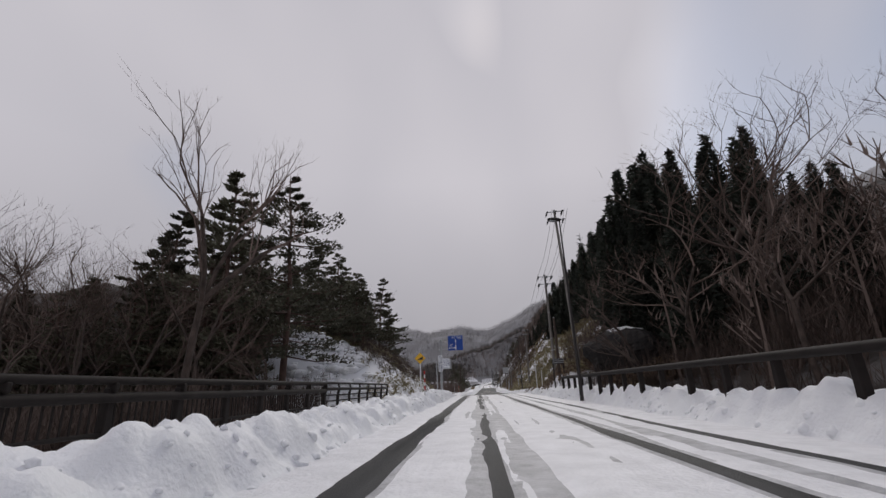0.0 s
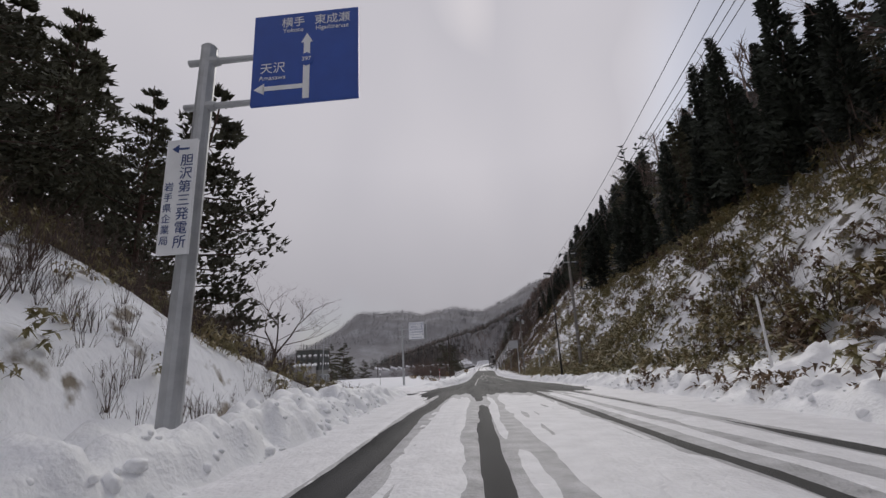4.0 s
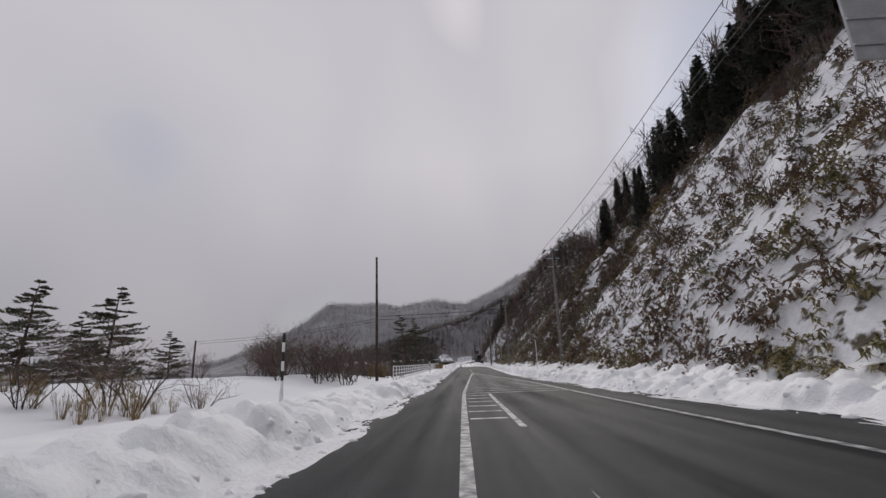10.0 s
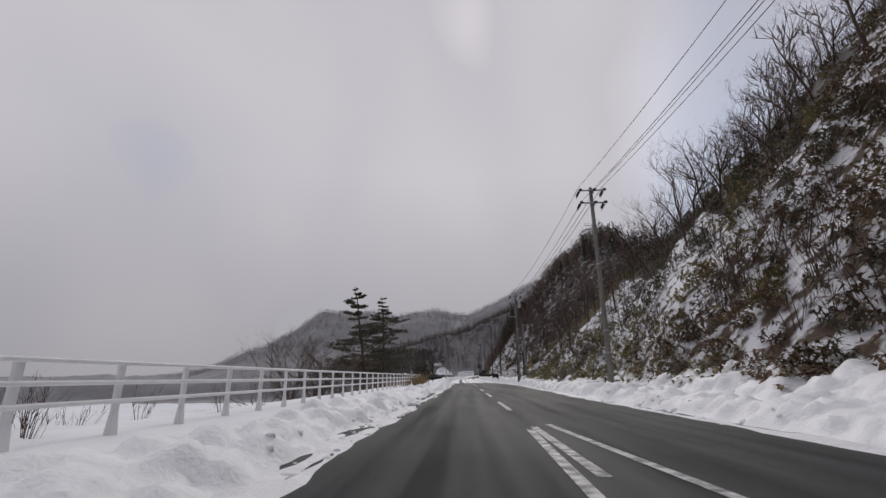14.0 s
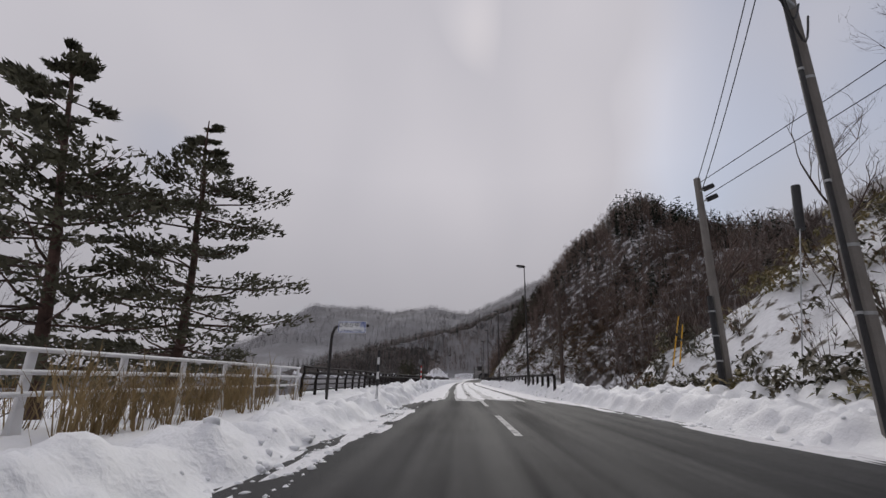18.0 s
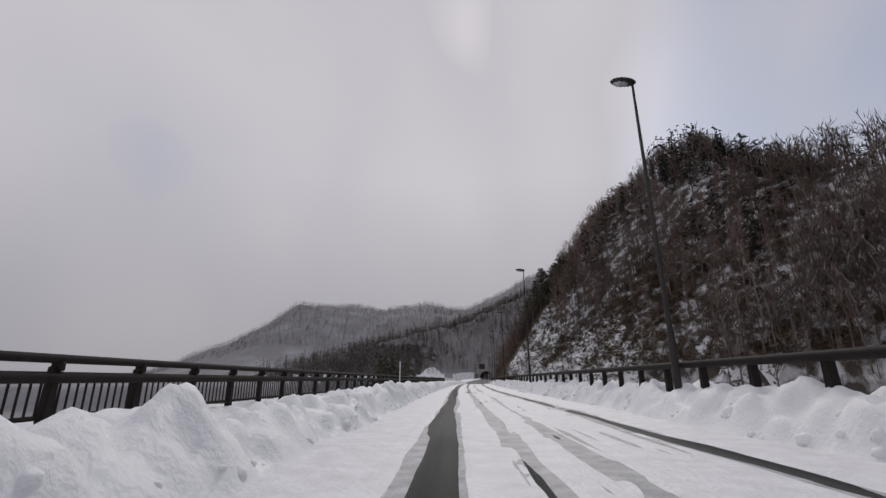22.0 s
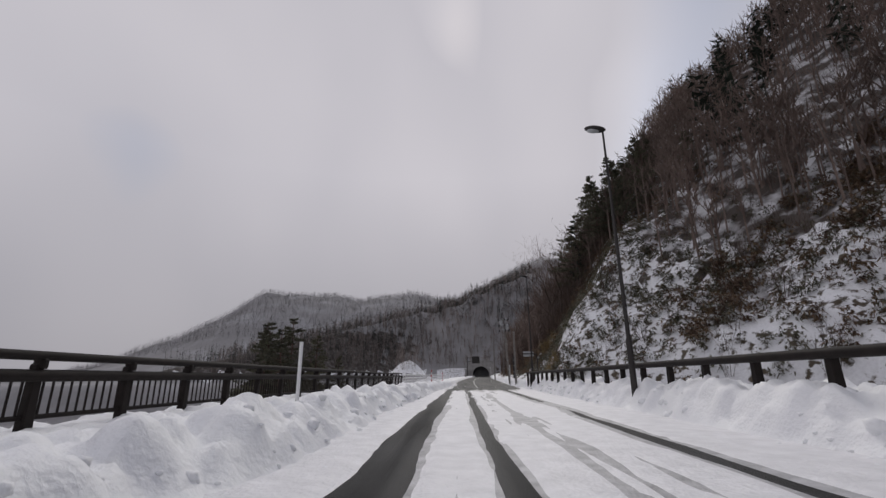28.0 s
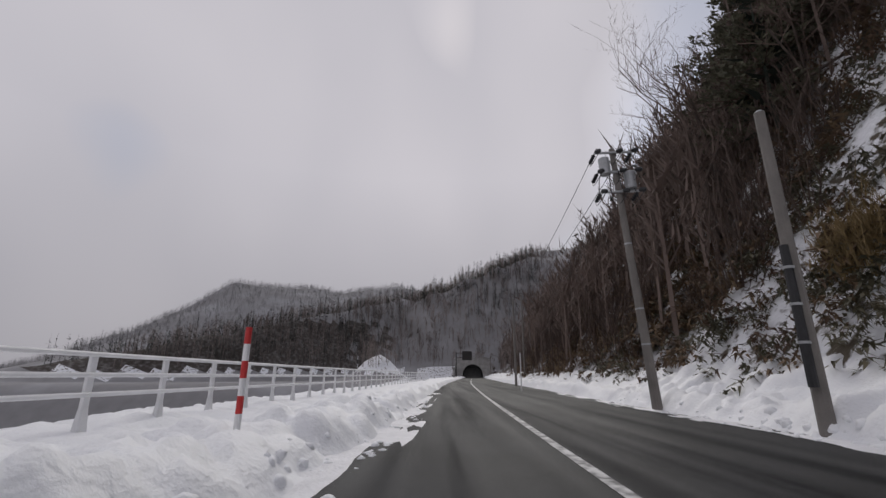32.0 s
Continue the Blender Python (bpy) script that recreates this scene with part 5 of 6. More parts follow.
def hill_conifer(x, y, u):
    r = rise(x, y, u)
    return np.maximum(step(48, 62, r) * 0.9, step(8, 20, r) * 0.4 * patchy(x, y, 0.05, 46) * ((y < 340) | (y > 434) | (r > 24))) * ((y > 262) | (r > 22))


def tunnel_wood(x, y, u):
    return (height(x, y) - RZ(y) > 3) * 0.9


def thin_tree(seed, h=9.0):
    """A leafless tree of few strokes for the farthest woods."""
    r, s = random.Random(seed), Soup()
    s.blade((0, 0, -0.5), (r.uniform(-0.5, 0.5), 0, h), (0.16, 0.05, 0))
    for k in range(9):
        z, a = h * r.uniform(0.3, 0.85), r.uniform(0, 6.28)
        d = Vector((math.cos(a) * 0.7, math.sin(a) * 0.7, r.uniform(0.5, 1.0))).normalized() * h * r.uniform(0.2, 0.36)
        s.blade((0, 0, z), d, Vector((-math.sin(a), math.cos(a), 0)) * 0.11)
        for j in range(2):
            e = (d.normalized() * 0.6 + Vector((r.uniform(-1, 1), r.uniform(-1, 1), r.uniform(0, 1)))).normalized() * h * 0.14
            s.blade(Vector((0, 0, z)) + d * r.uniform(0.3, 0.9), e, Vector((e.y, -e.x, 0.01)).normalized() * 0.09)
    return s.v, s.f


def far_face(x, y, u):
    return (height(x, y) > 4 + 0 * y) * 0.9


fb, fc = [far_bare(s) for s in range(90, 94)], [far_conifer(s) for s in range(95, 98)]
ft = [thin_tree(s) for s in range(101, 106)]
fm = [far_conifer(s, 11.0, 1.9, 34, 0.8) for s in range(107, 110)]
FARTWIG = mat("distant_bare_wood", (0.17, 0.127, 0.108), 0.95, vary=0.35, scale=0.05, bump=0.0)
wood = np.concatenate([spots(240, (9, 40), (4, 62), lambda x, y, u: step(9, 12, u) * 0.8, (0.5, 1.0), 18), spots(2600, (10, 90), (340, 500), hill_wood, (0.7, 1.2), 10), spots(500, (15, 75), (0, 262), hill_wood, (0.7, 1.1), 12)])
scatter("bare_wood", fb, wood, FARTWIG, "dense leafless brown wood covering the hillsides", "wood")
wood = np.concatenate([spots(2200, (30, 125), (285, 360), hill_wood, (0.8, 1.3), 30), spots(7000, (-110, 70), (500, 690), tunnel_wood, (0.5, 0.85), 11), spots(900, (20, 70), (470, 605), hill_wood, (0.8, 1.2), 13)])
# lighter copy of the bare wood colour, with distance haze mixed in
FARGREY = mat("hazy_distant_wood", (0.22, 0.185, 0.17), 0.95, vary=0.3, scale=0.05, bump=0.0)
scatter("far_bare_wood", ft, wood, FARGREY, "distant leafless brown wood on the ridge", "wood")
FARCON = mat("distant_conifers", (0.03, 0.04, 0.028), 0.9, vary=0.4, scale=0.05, bump=0.0)
con = np.concatenate([spots(3200, (20, 140), (290, 520), hill_conifer, (0.8, 1.3), 14), spots(300, (26, 80), (20, 200), hill_conifer, (0.9, 1.4), 16)])
scatter("conifer_wood", [far_conifer(s, 11.0, 1.5, 60) for s in range(95, 98)], con, FARCON, "dark conifer wood along the hill crests", "wood")
# conifer colour lifted towards grey: haze painted onto the ridge over the tunnel
FARCON = mat("hazy_conifers", (0.06, 0.062, 0.055), 0.9, vary=0.4, scale=0.05, bump=0.0)
con = spots(3600, (-130, 60), (540, 700), lambda x, y, u: tunnel_wood(x, y, u) * np.maximum(step(24, 46, height(x, y)), 0.75 * (1 - step(-30, -8, x))), (0.5, 0.95), 15)
scatter("far_conifer_wood", fm, con, FARCON, "dark conifers on the ridge over the tunnel", "wood")
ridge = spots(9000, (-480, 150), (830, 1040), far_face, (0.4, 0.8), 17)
# base colour paled to give the mountain trees their haze
FARTOP = mat("hazy_ridge_trees", (0.25, 0.243, 0.25), 0.95, vary=0.4, scale=0.03, bump=0.0)
scatter("ridge_trees", fm + ft[:2], ridge, FARTOP, "trees on the far mountain side, paled for haze", "wood")


# ---- lettering ----
def words(text, size, parent, at, material, name="lettering", turn=(90, 0, 0), squash=1.0):
    """Lettering as a thin mesh standing on the plane that faces the traffic."""
    cu = bpy.data.curves.new("text", "FONT")
    cu.body, cu.size, cu.align_x, cu.align_y, cu.extrude = text, size, "CENTER", "CENTER", 0.002
    tmp = bpy.data.objects.new("text", cu)
    scene.collection.objects.link(tmp)
    bpy.context.view_layer.update()
    me = bpy.data.meshes.new_from_object(tmp.evaluated_get(bpy.context.evaluated_depsgraph_get()))
    bpy.data.objects.remove(tmp)
    me.materials.clear()
    me.materials.append(material)
    ob = new(name, me)
    ob.parent = parent
    ob.matrix_local = pose(*at, *turn) @ Matrix.Diagonal((squash, 1, 1, 1))
    return ob


def bars(parent, rows, material, name="lettering_bars"):
    """Unreadable small writing as plain bars: (x, z, width, height) on the face of a panel."""
    for x, z, w, h in rows:
        bm = bmesh.new()
        box(bm, w, 0.004, h, (x, -0.034, z - h / 2))
        part(name, bm, material, parent)


def panel(parent, w, h, at, material, rim=None, name="panel", depth=0.05):
    bm = bmesh.new()
    box(bm, w, depth, h, (0, 0, -h / 2), 0.008)
    p = part(name, bm, material, parent)
    p.location = at
    if rim:
        for sx, sz, ww, hh in ((0, h / 2 - 0.03, w - 0.06, 0.02), (0, -h / 2 + 0.03, w - 0.06, 0.02), (-w / 2 + 0.03, 0, 0.02, h - 0.06), (w / 2 - 0.03, 0, 0.02, h - 0.06)):
            b = bmesh.new()
            box(b, ww, 0.004, hh, (sx, -depth / 2 - 0.003, sz - hh / 2))
            part("rim_line", b, rim, p)
    return p


# blue direction sign
root = thing("direction_sign", pose(-4.72, 51.0, 3.0), "blue direction sign on a grey steel cantilever pole", "road sign")
bm = bmesh.new()
rod(bm, (0, 0, -0.6), (0.1, 0, 6.05), 0.16, 0.12, 14)
rod(bm, (0.1, 0, 6.05), (0.1, 0, 6.1), 0.125, 0.08, 14)
part("pole", bm, GALV, root)
for z in (5.78, 4.98):
    bm = bmesh.new()
    rod(bm, (-0.2, -0.02, z), (1.0, -0.02, z), 0.055, 0.045, 10)
    rod(bm, (0.12, -0.02, z), (0.3, -0.02, z), 0.09, 0.07, 10)
    part("arm", bm, GALV, root)
p = panel(root, 1.66, 1.6, (1.74, -0.12, 5.62), SIGNBLUE)
bm = bmesh.new()
box(bm, 0.1, 0.004, 0.98, (0.03, -0.03, -0.74))
part("arrow_stem", bm, SIGNWHITE, p)
bm = bmesh.new()
box(bm, 0.62, 0.004, 0.075, (-0.33, -0.03, -0.56))
part("arrow_branch", bm, SIGNWHITE, p)


def prism(bm, pts, y0, y1):
    """A flat plate with the outline pts in x and z, between two depths."""
    front, back = [bm.verts.new((a, y0, b)) for a, b in pts], [bm.verts.new((a, y1, b)) for a, b in pts]
    bm.faces.new(front)
    bm.faces.new(back[::-1])
    for k in range(len(pts)):
        bm.faces.new((front[k], front[k - 1], back[k - 1], back[k]))
    bmesh.ops.recalc_face_normals(bm, faces=bm.faces[:])
    return bm


for pts in (((-0.06, 0.24), (0.12, 0.24), (0.03, 0.4)), ((-0.62, -0.43), (-0.62, -0.62), (-0.78, -0.525))):
    part("arrow_head", prism(bmesh.new(), pts, -0.032, -0.026), SIGNWHITE, p)
bm = bmesh.new()
rod(bm, (0.03, -0.03, -0.07), (0.03, -0.038, -0.07), 0.12, 0.12, 6)
shield = part("route_shield", bm, SIGNBLUE, p, "blue route number shield")
words("397", 0.1, shield, (0.03, -0.044, -0.07), SIGNWHITE)
words("横手", 0.19, p, (-0.2, -0.03, 0.62), SIGNWHITE)
words("東成瀬", 0.19, p, (0.42, -0.03, 0.62), SIGNWHITE)
words("Yokote", 0.11, p, (-0.2, -0.03, 0.48), SIGNWHITE)
words("Higashinaruse", 0.11, p, (0.42, -0.03, 0.48), SIGNWHITE, squash=0.85)
words("天沢", 0.2, p, (-0.5, -0.03, -0.18), SIGNWHITE)
words("Amasawa", 0.11, p, (-0.5, -0.03, -0.34), SIGNWHITE)
p = panel(root, 0.46, 1.74, (-0.03, -0.2, 3.46), SIGNWHITE, name="guide_board")
for k, ch in enumerate("胆沢第三発電所"):
    words(ch, 0.2, p, (0.1, -0.03, 0.52 - 0.205 * k), INK)
for k, ch in enumerate("岩手県企業局"):
    words(ch, 0.14, p, (-0.13, -0.03, 0.12 - 0.16 * k), INK)
bm = bmesh.new()
box(bm, 0.2, 0.004, 0.03, (0.02, -0.03, 0.7))
prism(bm, ((-0.14, 0.715), (-0.04, 0.78), (-0.04, 0.65)), -0.034, -0.026)
part("arrow", bm, INK, p)

# white guide sign with a second board facing back
root = thing("guide_sign", pose(-11.15, 107.0, 1.35, 0, 0, -11), "white tourist guide sign on a grey cantilever pole", "road sign")
bm = bmesh.new()
rod(bm, (0, 0, -0.5), (-0.05, 0, 7.9), 0.15, 0.11, 14)
part("pole", bm, GALV, root)
for z in (7.45, 6.5):
    bm = bmesh.new()
    rod(bm, (-0.45, 0, z), (1.3, 0, z), 0.06, 0.05, 10)
    rod(bm, (0.05, 0, z), (0.35, 0, z), 0.1, 0.08, 10)
    part("arm", bm, GALV, root)
p = panel(root, 2.2, 2.3, (2.05, -0.12, 7.2), SIGNWHITE, rim=INK)
for k, line in enumerate(("奥州湖交流館", "奥州広場", "奥州湖眺望台", "ひめかゆ温泉", "ひめかゆスキー場")):
    words(line, 0.3 if k != 4 else 0.24, p, (0, -0.03, 0.86 - 0.355 * k), INK, squash=1.12 if k != 1 else 1.5)
bm = bmesh.new()
box(bm, 1.3, 0.004, 0.05, (0.1, -0.03, -0.95))
prism(bm, ((-0.7, -0.925), (-0.5, -0.81), (-0.5, -1.04)), -0.034, -0.026)
part("arrow", bm, INK, p)
p = panel(root, 2.3, 2.2, (2.35, 0.16, 7.0), SIGNGREY, name="back_board")
for z in (-0.85, -0.45, 0.0, 0.45, 0.85):
    bm = bmesh.new()
    box(bm, 2.24, 0.05, 0.06, (0, -0.05, z - 0.03))
    part("rib", bm, GALV, p)

# yellow warning sign
root = thing("warning_sign", pose(-4.4, 32.6, 3.35), "yellow diamond steep-hill warning sign on a white pole", "road sign")
bm = bmesh.new()
rod(bm, (0, 0.04, -0.3), (0, 0.04, 2.75), 0.04, 0.04, 10)
part("pole", bm, FENCE, root)
bm = bmesh.new()
box(bm, 0.56, 0.025, 0.56, (0, 0, -0.28), 0.005)
plate = part("plate", bm, YELLOW, root)
plate.matrix_local = pose(0, 0, 2.85, 0, 45, 0)
bm = bmesh.new()
prism(bm, ((-0.2, -0.11), (0.2, -0.11), (0.2, 0.14)), -0.018, -0.008)
wedge = part("pictogram", bm, BLACK, root)
wedge.location = (0, -0.01, 2.85)

# bridge name sign
root = thing("bridge_sign", pose(-6.12, 249.6, -0.15), "white bridge name sign on a bent dark pole", "road sign")
s = Soup()
s.add(*tube_arrays([(0, 0, -0.2), (0, 0, 2.4), (0.02, 0, 2.7), (0.1, 0, 2.92), (0.25, 0, 3.02), (1.35, 0, 3.02)], [0.05] * 6, 10))
part("pole", s.mesh("pole", LAMPPAINT, True), LAMPPAINT, root)
p = panel(root, 1.04, 0.42, (0.75, -0.08, 2.95), SIGNWHITE, rim=SIGNBLUE)
words("ひめかゆ", 0.2, p, (-0.11, -0.03, 0.07), BLACK)
words("橋", 0.2, p, (0.39, -0.03, 0.07), SIGNBLUE)
words("Himekayu Bridge", 0.11, p, (0, -0.03, -0.12), INK)


# signs seen from behind
def back_sign(x, y, w, h, z, legs, label, mat_=SIGNGREY):
    g = float(height(x, y))
    root = thing("sign_back", pose(x, y, g), label, "road sign")
    panel(root, w, h, (0, 0, z - g), mat_, name="board")
    for k in range(3):
        bm = bmesh.new()
        box(bm, w, 0.03, 0.05, (0, -0.045, z - g - h / 2 + h * (k + 0.5) / 3))
        part("rib", bm, GALV, root)
    for lx in legs:
        bm = bmesh.new()
        rod(bm, (lx, 0.06, -0.3), (lx, 0.06, z - g + h * 0.3), 0.06, 0.06, 10)
        part("leg", bm, GALV if mat_ is SIGNGREY else LAMPPAINT, root)
    return root


back_sign(5.9, 135.9, 1.75, 1.5, 6.95, (0.75,), "grey back of a road sign on a steel pole")
back_sign(8.0, 112.0, 0.95, 0.6, 4.9, (-0.3, 0.34), "grey back of a small road sign on two posts")
back_sign(6.4, 40.0, 0.95, 0.45, 5.8, (-0.42, 0.42), "dark back of a low sign on two legs", LAMPPAINT)
root = thing("bridge_sign", pose(8.1, 406.9, 0.3), "grey back of a bridge name sign on a bent dark pole", "road sign")
s = Soup()
s.add(*tube_arrays([(0, 0, -0.2), (0, 0, 2.45), (-0.03, 0, 2.75), (-0.14, 0, 2.95), (-0.32, 0, 3.02), (-1.4, 0, 3.02)], [0.05] * 6, 10))
part("pole", s.mesh("pole", LAMPPAINT, True), LAMPPAINT, root)
p = panel(root, 1.04, 0.5, (-0.86, 0.08, 3.0), SIGNGREY)
for z in (-0.13, 0.13):
    bm = bmesh.new()
    box(bm, 1.0, 0.03, 0.04, (0, -0.04, z - 0.02))
    part("rib", bm, GALV, p)


# snow poles and delineators
def snow_pole(x, y, top, z, colours, bands=6, r=0.038):
    root = thing("snow_pole", pose(x, y, z - 0.3), "striped snow marker pole standing in the bank", "snow pole", "snow poles")
    h = top - z + 0.3
    lo = h * 0.25
    bm = bmesh.new()
    rod(bm, (0, 0, 0), (0, 0, lo), r * 1.25, r * 1.25, 10)
    part("post", bm, FENCE, root)
    for k in range(bands):
        bm = bmesh.new()
        rod(bm, (0, 0, lo + (h - lo) * k / bands), (0, 0, lo + (h - lo) * (k + 1) / bands), r, r, 10)
        part("band", bm, colours[k % 2], root)
    return root


for x, y, top, z, c in ((-13.1, 101.3, 4.3, 1.9, BLACK), (-6.8, 100.9, 3.5, 1.7, BLACK), (-6.3, 107, 3.3, 1.6, RED), (-6.6, 226, 1.9, 0.4, BLACK), (-4.05, 248.0, 1.9, 0.4, BLACK), (-3.95, 263.2, 1.85, 0.9, RED), (-1.6, 416.6, 1.6, 0.35, RED), (-2.5, 403.3, 1.72, 0.4, RED), (-3.4, 27.3, 5.2, 3.75, RED), (-6.2, 141, 2.6, 1.0, BLACK), (-9.4, 472, 4.3, 0.6, BLACK), (-4.2, 370.0, 1.8, 0.5, FENCE), (-5.1, 178.6, 2.0, 0.4, BLACK), (-6.4, 318.9, 2.4, 0.5, FENCE)):
    snow_pole(x, y, top, z, (FENCE, c))
for x, y, top in ((5.4, 49.0, 6.2), (7.0, 58, 5.3), (5.6, 174.0, 3.36), (6.3, 132.4, 3.8), (6.4, 415, 2.4), (7.0, 445, 2.8)):
    z = float(height(x, y))
    root = thing("delineator", pose(x, y, z), "thin white roadside marker post in snow", "marker post", "marker posts")
    bm = bmesh.new()
    rod(bm, (0, 0, -0.3), (0, 0, top - z), 0.04, 0.035, 8)
    part("post", bm, FENCE, root)
    bm = bmesh.new()
    rod(bm, (0, 0, top - z), (0, 0, top - z + 0.06), 0.045, 0.02, 8)
    part("cap", bm, GALV, root)

# ---- single poles: dark poles by the second bridge, bare pole by the lake, poles before the tunnel ----
def plain_pole(x, y, top, material, label, base=None, r=0.14, steps=0):
    z = float(height(x, y)) if base is None else base
    root = thing("pole", pose(x, y, z), label, "pole", "single poles")
    bm = bmesh.new()
    rod(bm, (0, 0, -0.6), (0, 0, top - z), r, r * 0.7, 12)
    part("shaft", bm, material, root)
    bm = bmesh.new()
    rod(bm, (0, 0, top - z), (0, 0, top - z + 0.05), r * 0.72, r * 0.4, 12)
    part("cap", bm, GALV, root)
    for k in range(steps):
        bm = bmesh.new()
        rod(bm, (-0.22, 0, 2.0 + 0.45 * k), (0.22, 0, 2.0 + 0.45 * k), 0.012, 0.012, 6)
        part("step_bolt", bm, GALV, root)
    return root


plain_pole(4.9, 262.0, 6.7, BARK, "short dark wooden pole beside the bridge", 0.6, 0.13)
plain_pole(7.3, 248.6, 8.3, CONCRETE, "grey concrete pole with dark sleeve on the bank", None, 0.16)
plain_pole(-9.3, 170.6, 11.6, BARK, "tall dark wooden pole by the lakeside", 0.4, 0.14, 14)
plain_pole(-31, 178.6, 5.0, BARK, "far dark wooden pole in the field", 0.0, 0.12)
plain_pole(7.75, 419.7, 6.7, CONCRETE, "grey concrete pole with a black cable sleeve on the slope", None, 0.15)
plain_pole(9.3, 460, 9.5, CONCRETE, "grey concrete pole before the tunnel", None, 0.14)
plain_pole(13.0, 474, 12.5, CONCRETE, "grey concrete pole before the tunnel", None, 0.14)
plain_pole(6.6, 41.0, 9.6, BARK, "dark wooden pole beside the guard rail", None, 0.14)
utility_pole(7.9, 426.4, 9.5, CONCRETE, 3, -3.5, True, None, "grey steel utility pole with transformers and cables")
wires((7.35, 426.4, 9.5), (13, 474, 12.3), 0.6, [(-0.6, 0), (0.5, 0)])
wires((5.5, 241.0, 11.4), (7.3, 248.6, 8.2), 0.2, [(0, 0), (0.1, -0.4)])
wires((-9.3, 170.6, 6.0), (11.5, 170.6, 6.8), 0.25, [(0, 0), (0, -0.32)])
plain_pole(11.5, 170.6, 7.0, BARK, "short dark wooden pole on the brown slope", None, 0.12)
wires((-9.3, 170.6, 5.8), (-31, 178.6, 4.9), 0.3, [(0, 0), (0, -0.25)])
wires((7.3, 248.6, 8.1), (30, 200, 22), 0.8, [(0, 0), (0.2, -0.5)])


def cable_sleeve(x, y, z0, z1, r, label):
    """Black protective tube strapped to the side of a pole."""
    root = thing("cable_sleeve", pose(x, y, z0), label, "cable sleeve", "cable sleeves")
    bm = bmesh.new()
    rod(bm, (0, 0, -0.3), (0, 0, z1 - z0), r, r * 0.9, 10)
    part("tube", bm, BLACK, root)
    for k in range(3):
        bm = bmesh.new()
        z = (z1 - z0) * (0.2 + 0.3 * k)
        rod(bm, (0, 0, z), (0, 0, z + 0.05), r * 1.2, r * 1.2, 10)
        part("strap", bm, GALV, root, "steel strap")


root = thing("cable_bracket", pose(5.4, 240.8, 8.45, 0, 0, 30), "slanting steel bracket with looped black cables on a pole", "cable bracket")
bm = bmesh.new()
box(bm, 1.15, 0.09, 0.09, (-0.6, 0, 0), 0.01)
part("arm", bm, GALV, root)
for k in range(3):
    s = Soup()
    s.add(*tube_arrays([Vector((-1.1 + 1.05 * j / 8 + 0.12 * k, -0.06 * k, 0.9 - 0.3 * k - (0.55 + 0.25 * k) * math.sin(math.pi * j / 8) - 0.5 * j / 8)) for j in range(9)], [0.022] * 9, 5))
    part("cable_loop", s.mesh("cable_loop", BLACK), BLACK, root, "black cable loop")
cable_sleeve(7.53, 419.55, 1.2, 3.6, 0.09, "black cable sleeve on a grey concrete pole")
cable_sleeve(7.07, 248.5, 1.2, 3.9, 0.1, "black cable sleeve on a grey concrete pole")
cable_sleeve(5.28, 240.85, 0.6, 8.6, 0.05, "thin black cable running down a grey pole")
for k, (dx, dz) in enumerate(((0.35, -0.35), (0.42, -0.75))):
    root = thing("junction_box", pose(7.3 + dx, 248.5, 8.2 + dz, 0, -24, 0), "small black cable joint box beside a grey pole", "joint box", "joint boxes")
    bm = bmesh.new()
    box(bm, 0.42, 0.16, 0.17, (0, 0, 0), 0.03)
    part("case", bm, BLACK, root)
    bm = bmesh.new()
    rod(bm, (-0.36, 0, 0.08), (-0.2, 0, 0.08), 0.025, 0.025, 6)
    part("bracket", bm, GALV, root)

# stay rod with a sleeve and two yellow stakes on the snowy slope before the second bridge
root = thing("stay_rod", pose(8.69, 247.2, 1.3), "thin dark stay rod with a black sleeve above", "stay rod")
bm = bmesh.new()
rod(bm, (0, 0, 0), (1.38, 0.68, 4.9), 0.022, 0.022, 6)
part("rod", bm, GALV, root)
bm = bmesh.new()
rod(bm, (1.38, 0.68, 4.82), (1.62, 0.8, 6.45), 0.14, 0.14, 12)
part("sleeve", bm, BLACK, root, "thick black sleeve")
for x, y, z, dx, h in ((8.73, 255.5, 1.8, 0.6, 2.4), (8.82, 255.0, 1.75, 0.42, 2.0)):
    root = thing("marker_stake", pose(x, y, z), "thin yellowish marker stake leaning in snow", "stake", "marker stakes")
    bm = bmesh.new()
    rod(bm, (-0.1, 0, -0.4), (dx, 0.1, h), 0.035, 0.028, 8)
    part("shaft", bm, YELLOW, root)
    bm = bmesh.new()
    rod(bm, (dx * 0.6, 0.06, h * 0.6), (dx * 0.66, 0.066, h * 0.66), 0.042, 0.042, 8)
    part("band", bm, BLACK, root, "dark band")

# two dark stay posts on the brown slope, mark plate on the pole before them
for a, b, r in (((14.9, 176.2, 9.1), (15.3, 177.2, 12.3), 0.2), ((15.1, 178.0, 13.7), (16.2, 177.0, 12.2), 0.14)):
    root = thing("slope_post", pose(*a), "dark weathered post leaning on the slope", "post", "slope posts")
    bm = bmesh.new()
    d = Vector(b) - Vector(a)
    rod(bm, -0.15 * d, d, r, r * 0.85, 10)
    part("shaft", bm, BARK, root)
    bm = bmesh.new()
    rod(bm, d, d * 1.03, r * 0.95, r * 0.6, 10)
    part("cap", bm, GALV, root)
root = thing("mark_plate", pose(7.3, 170.42, 1.75), "black plate with pale bars on a grey pole", "plate")
bm = bmesh.new()
box(bm, 0.24, 0.02, 0.34, (0, 0, 0), 0.004)
part("backing", bm, BLACK, root)
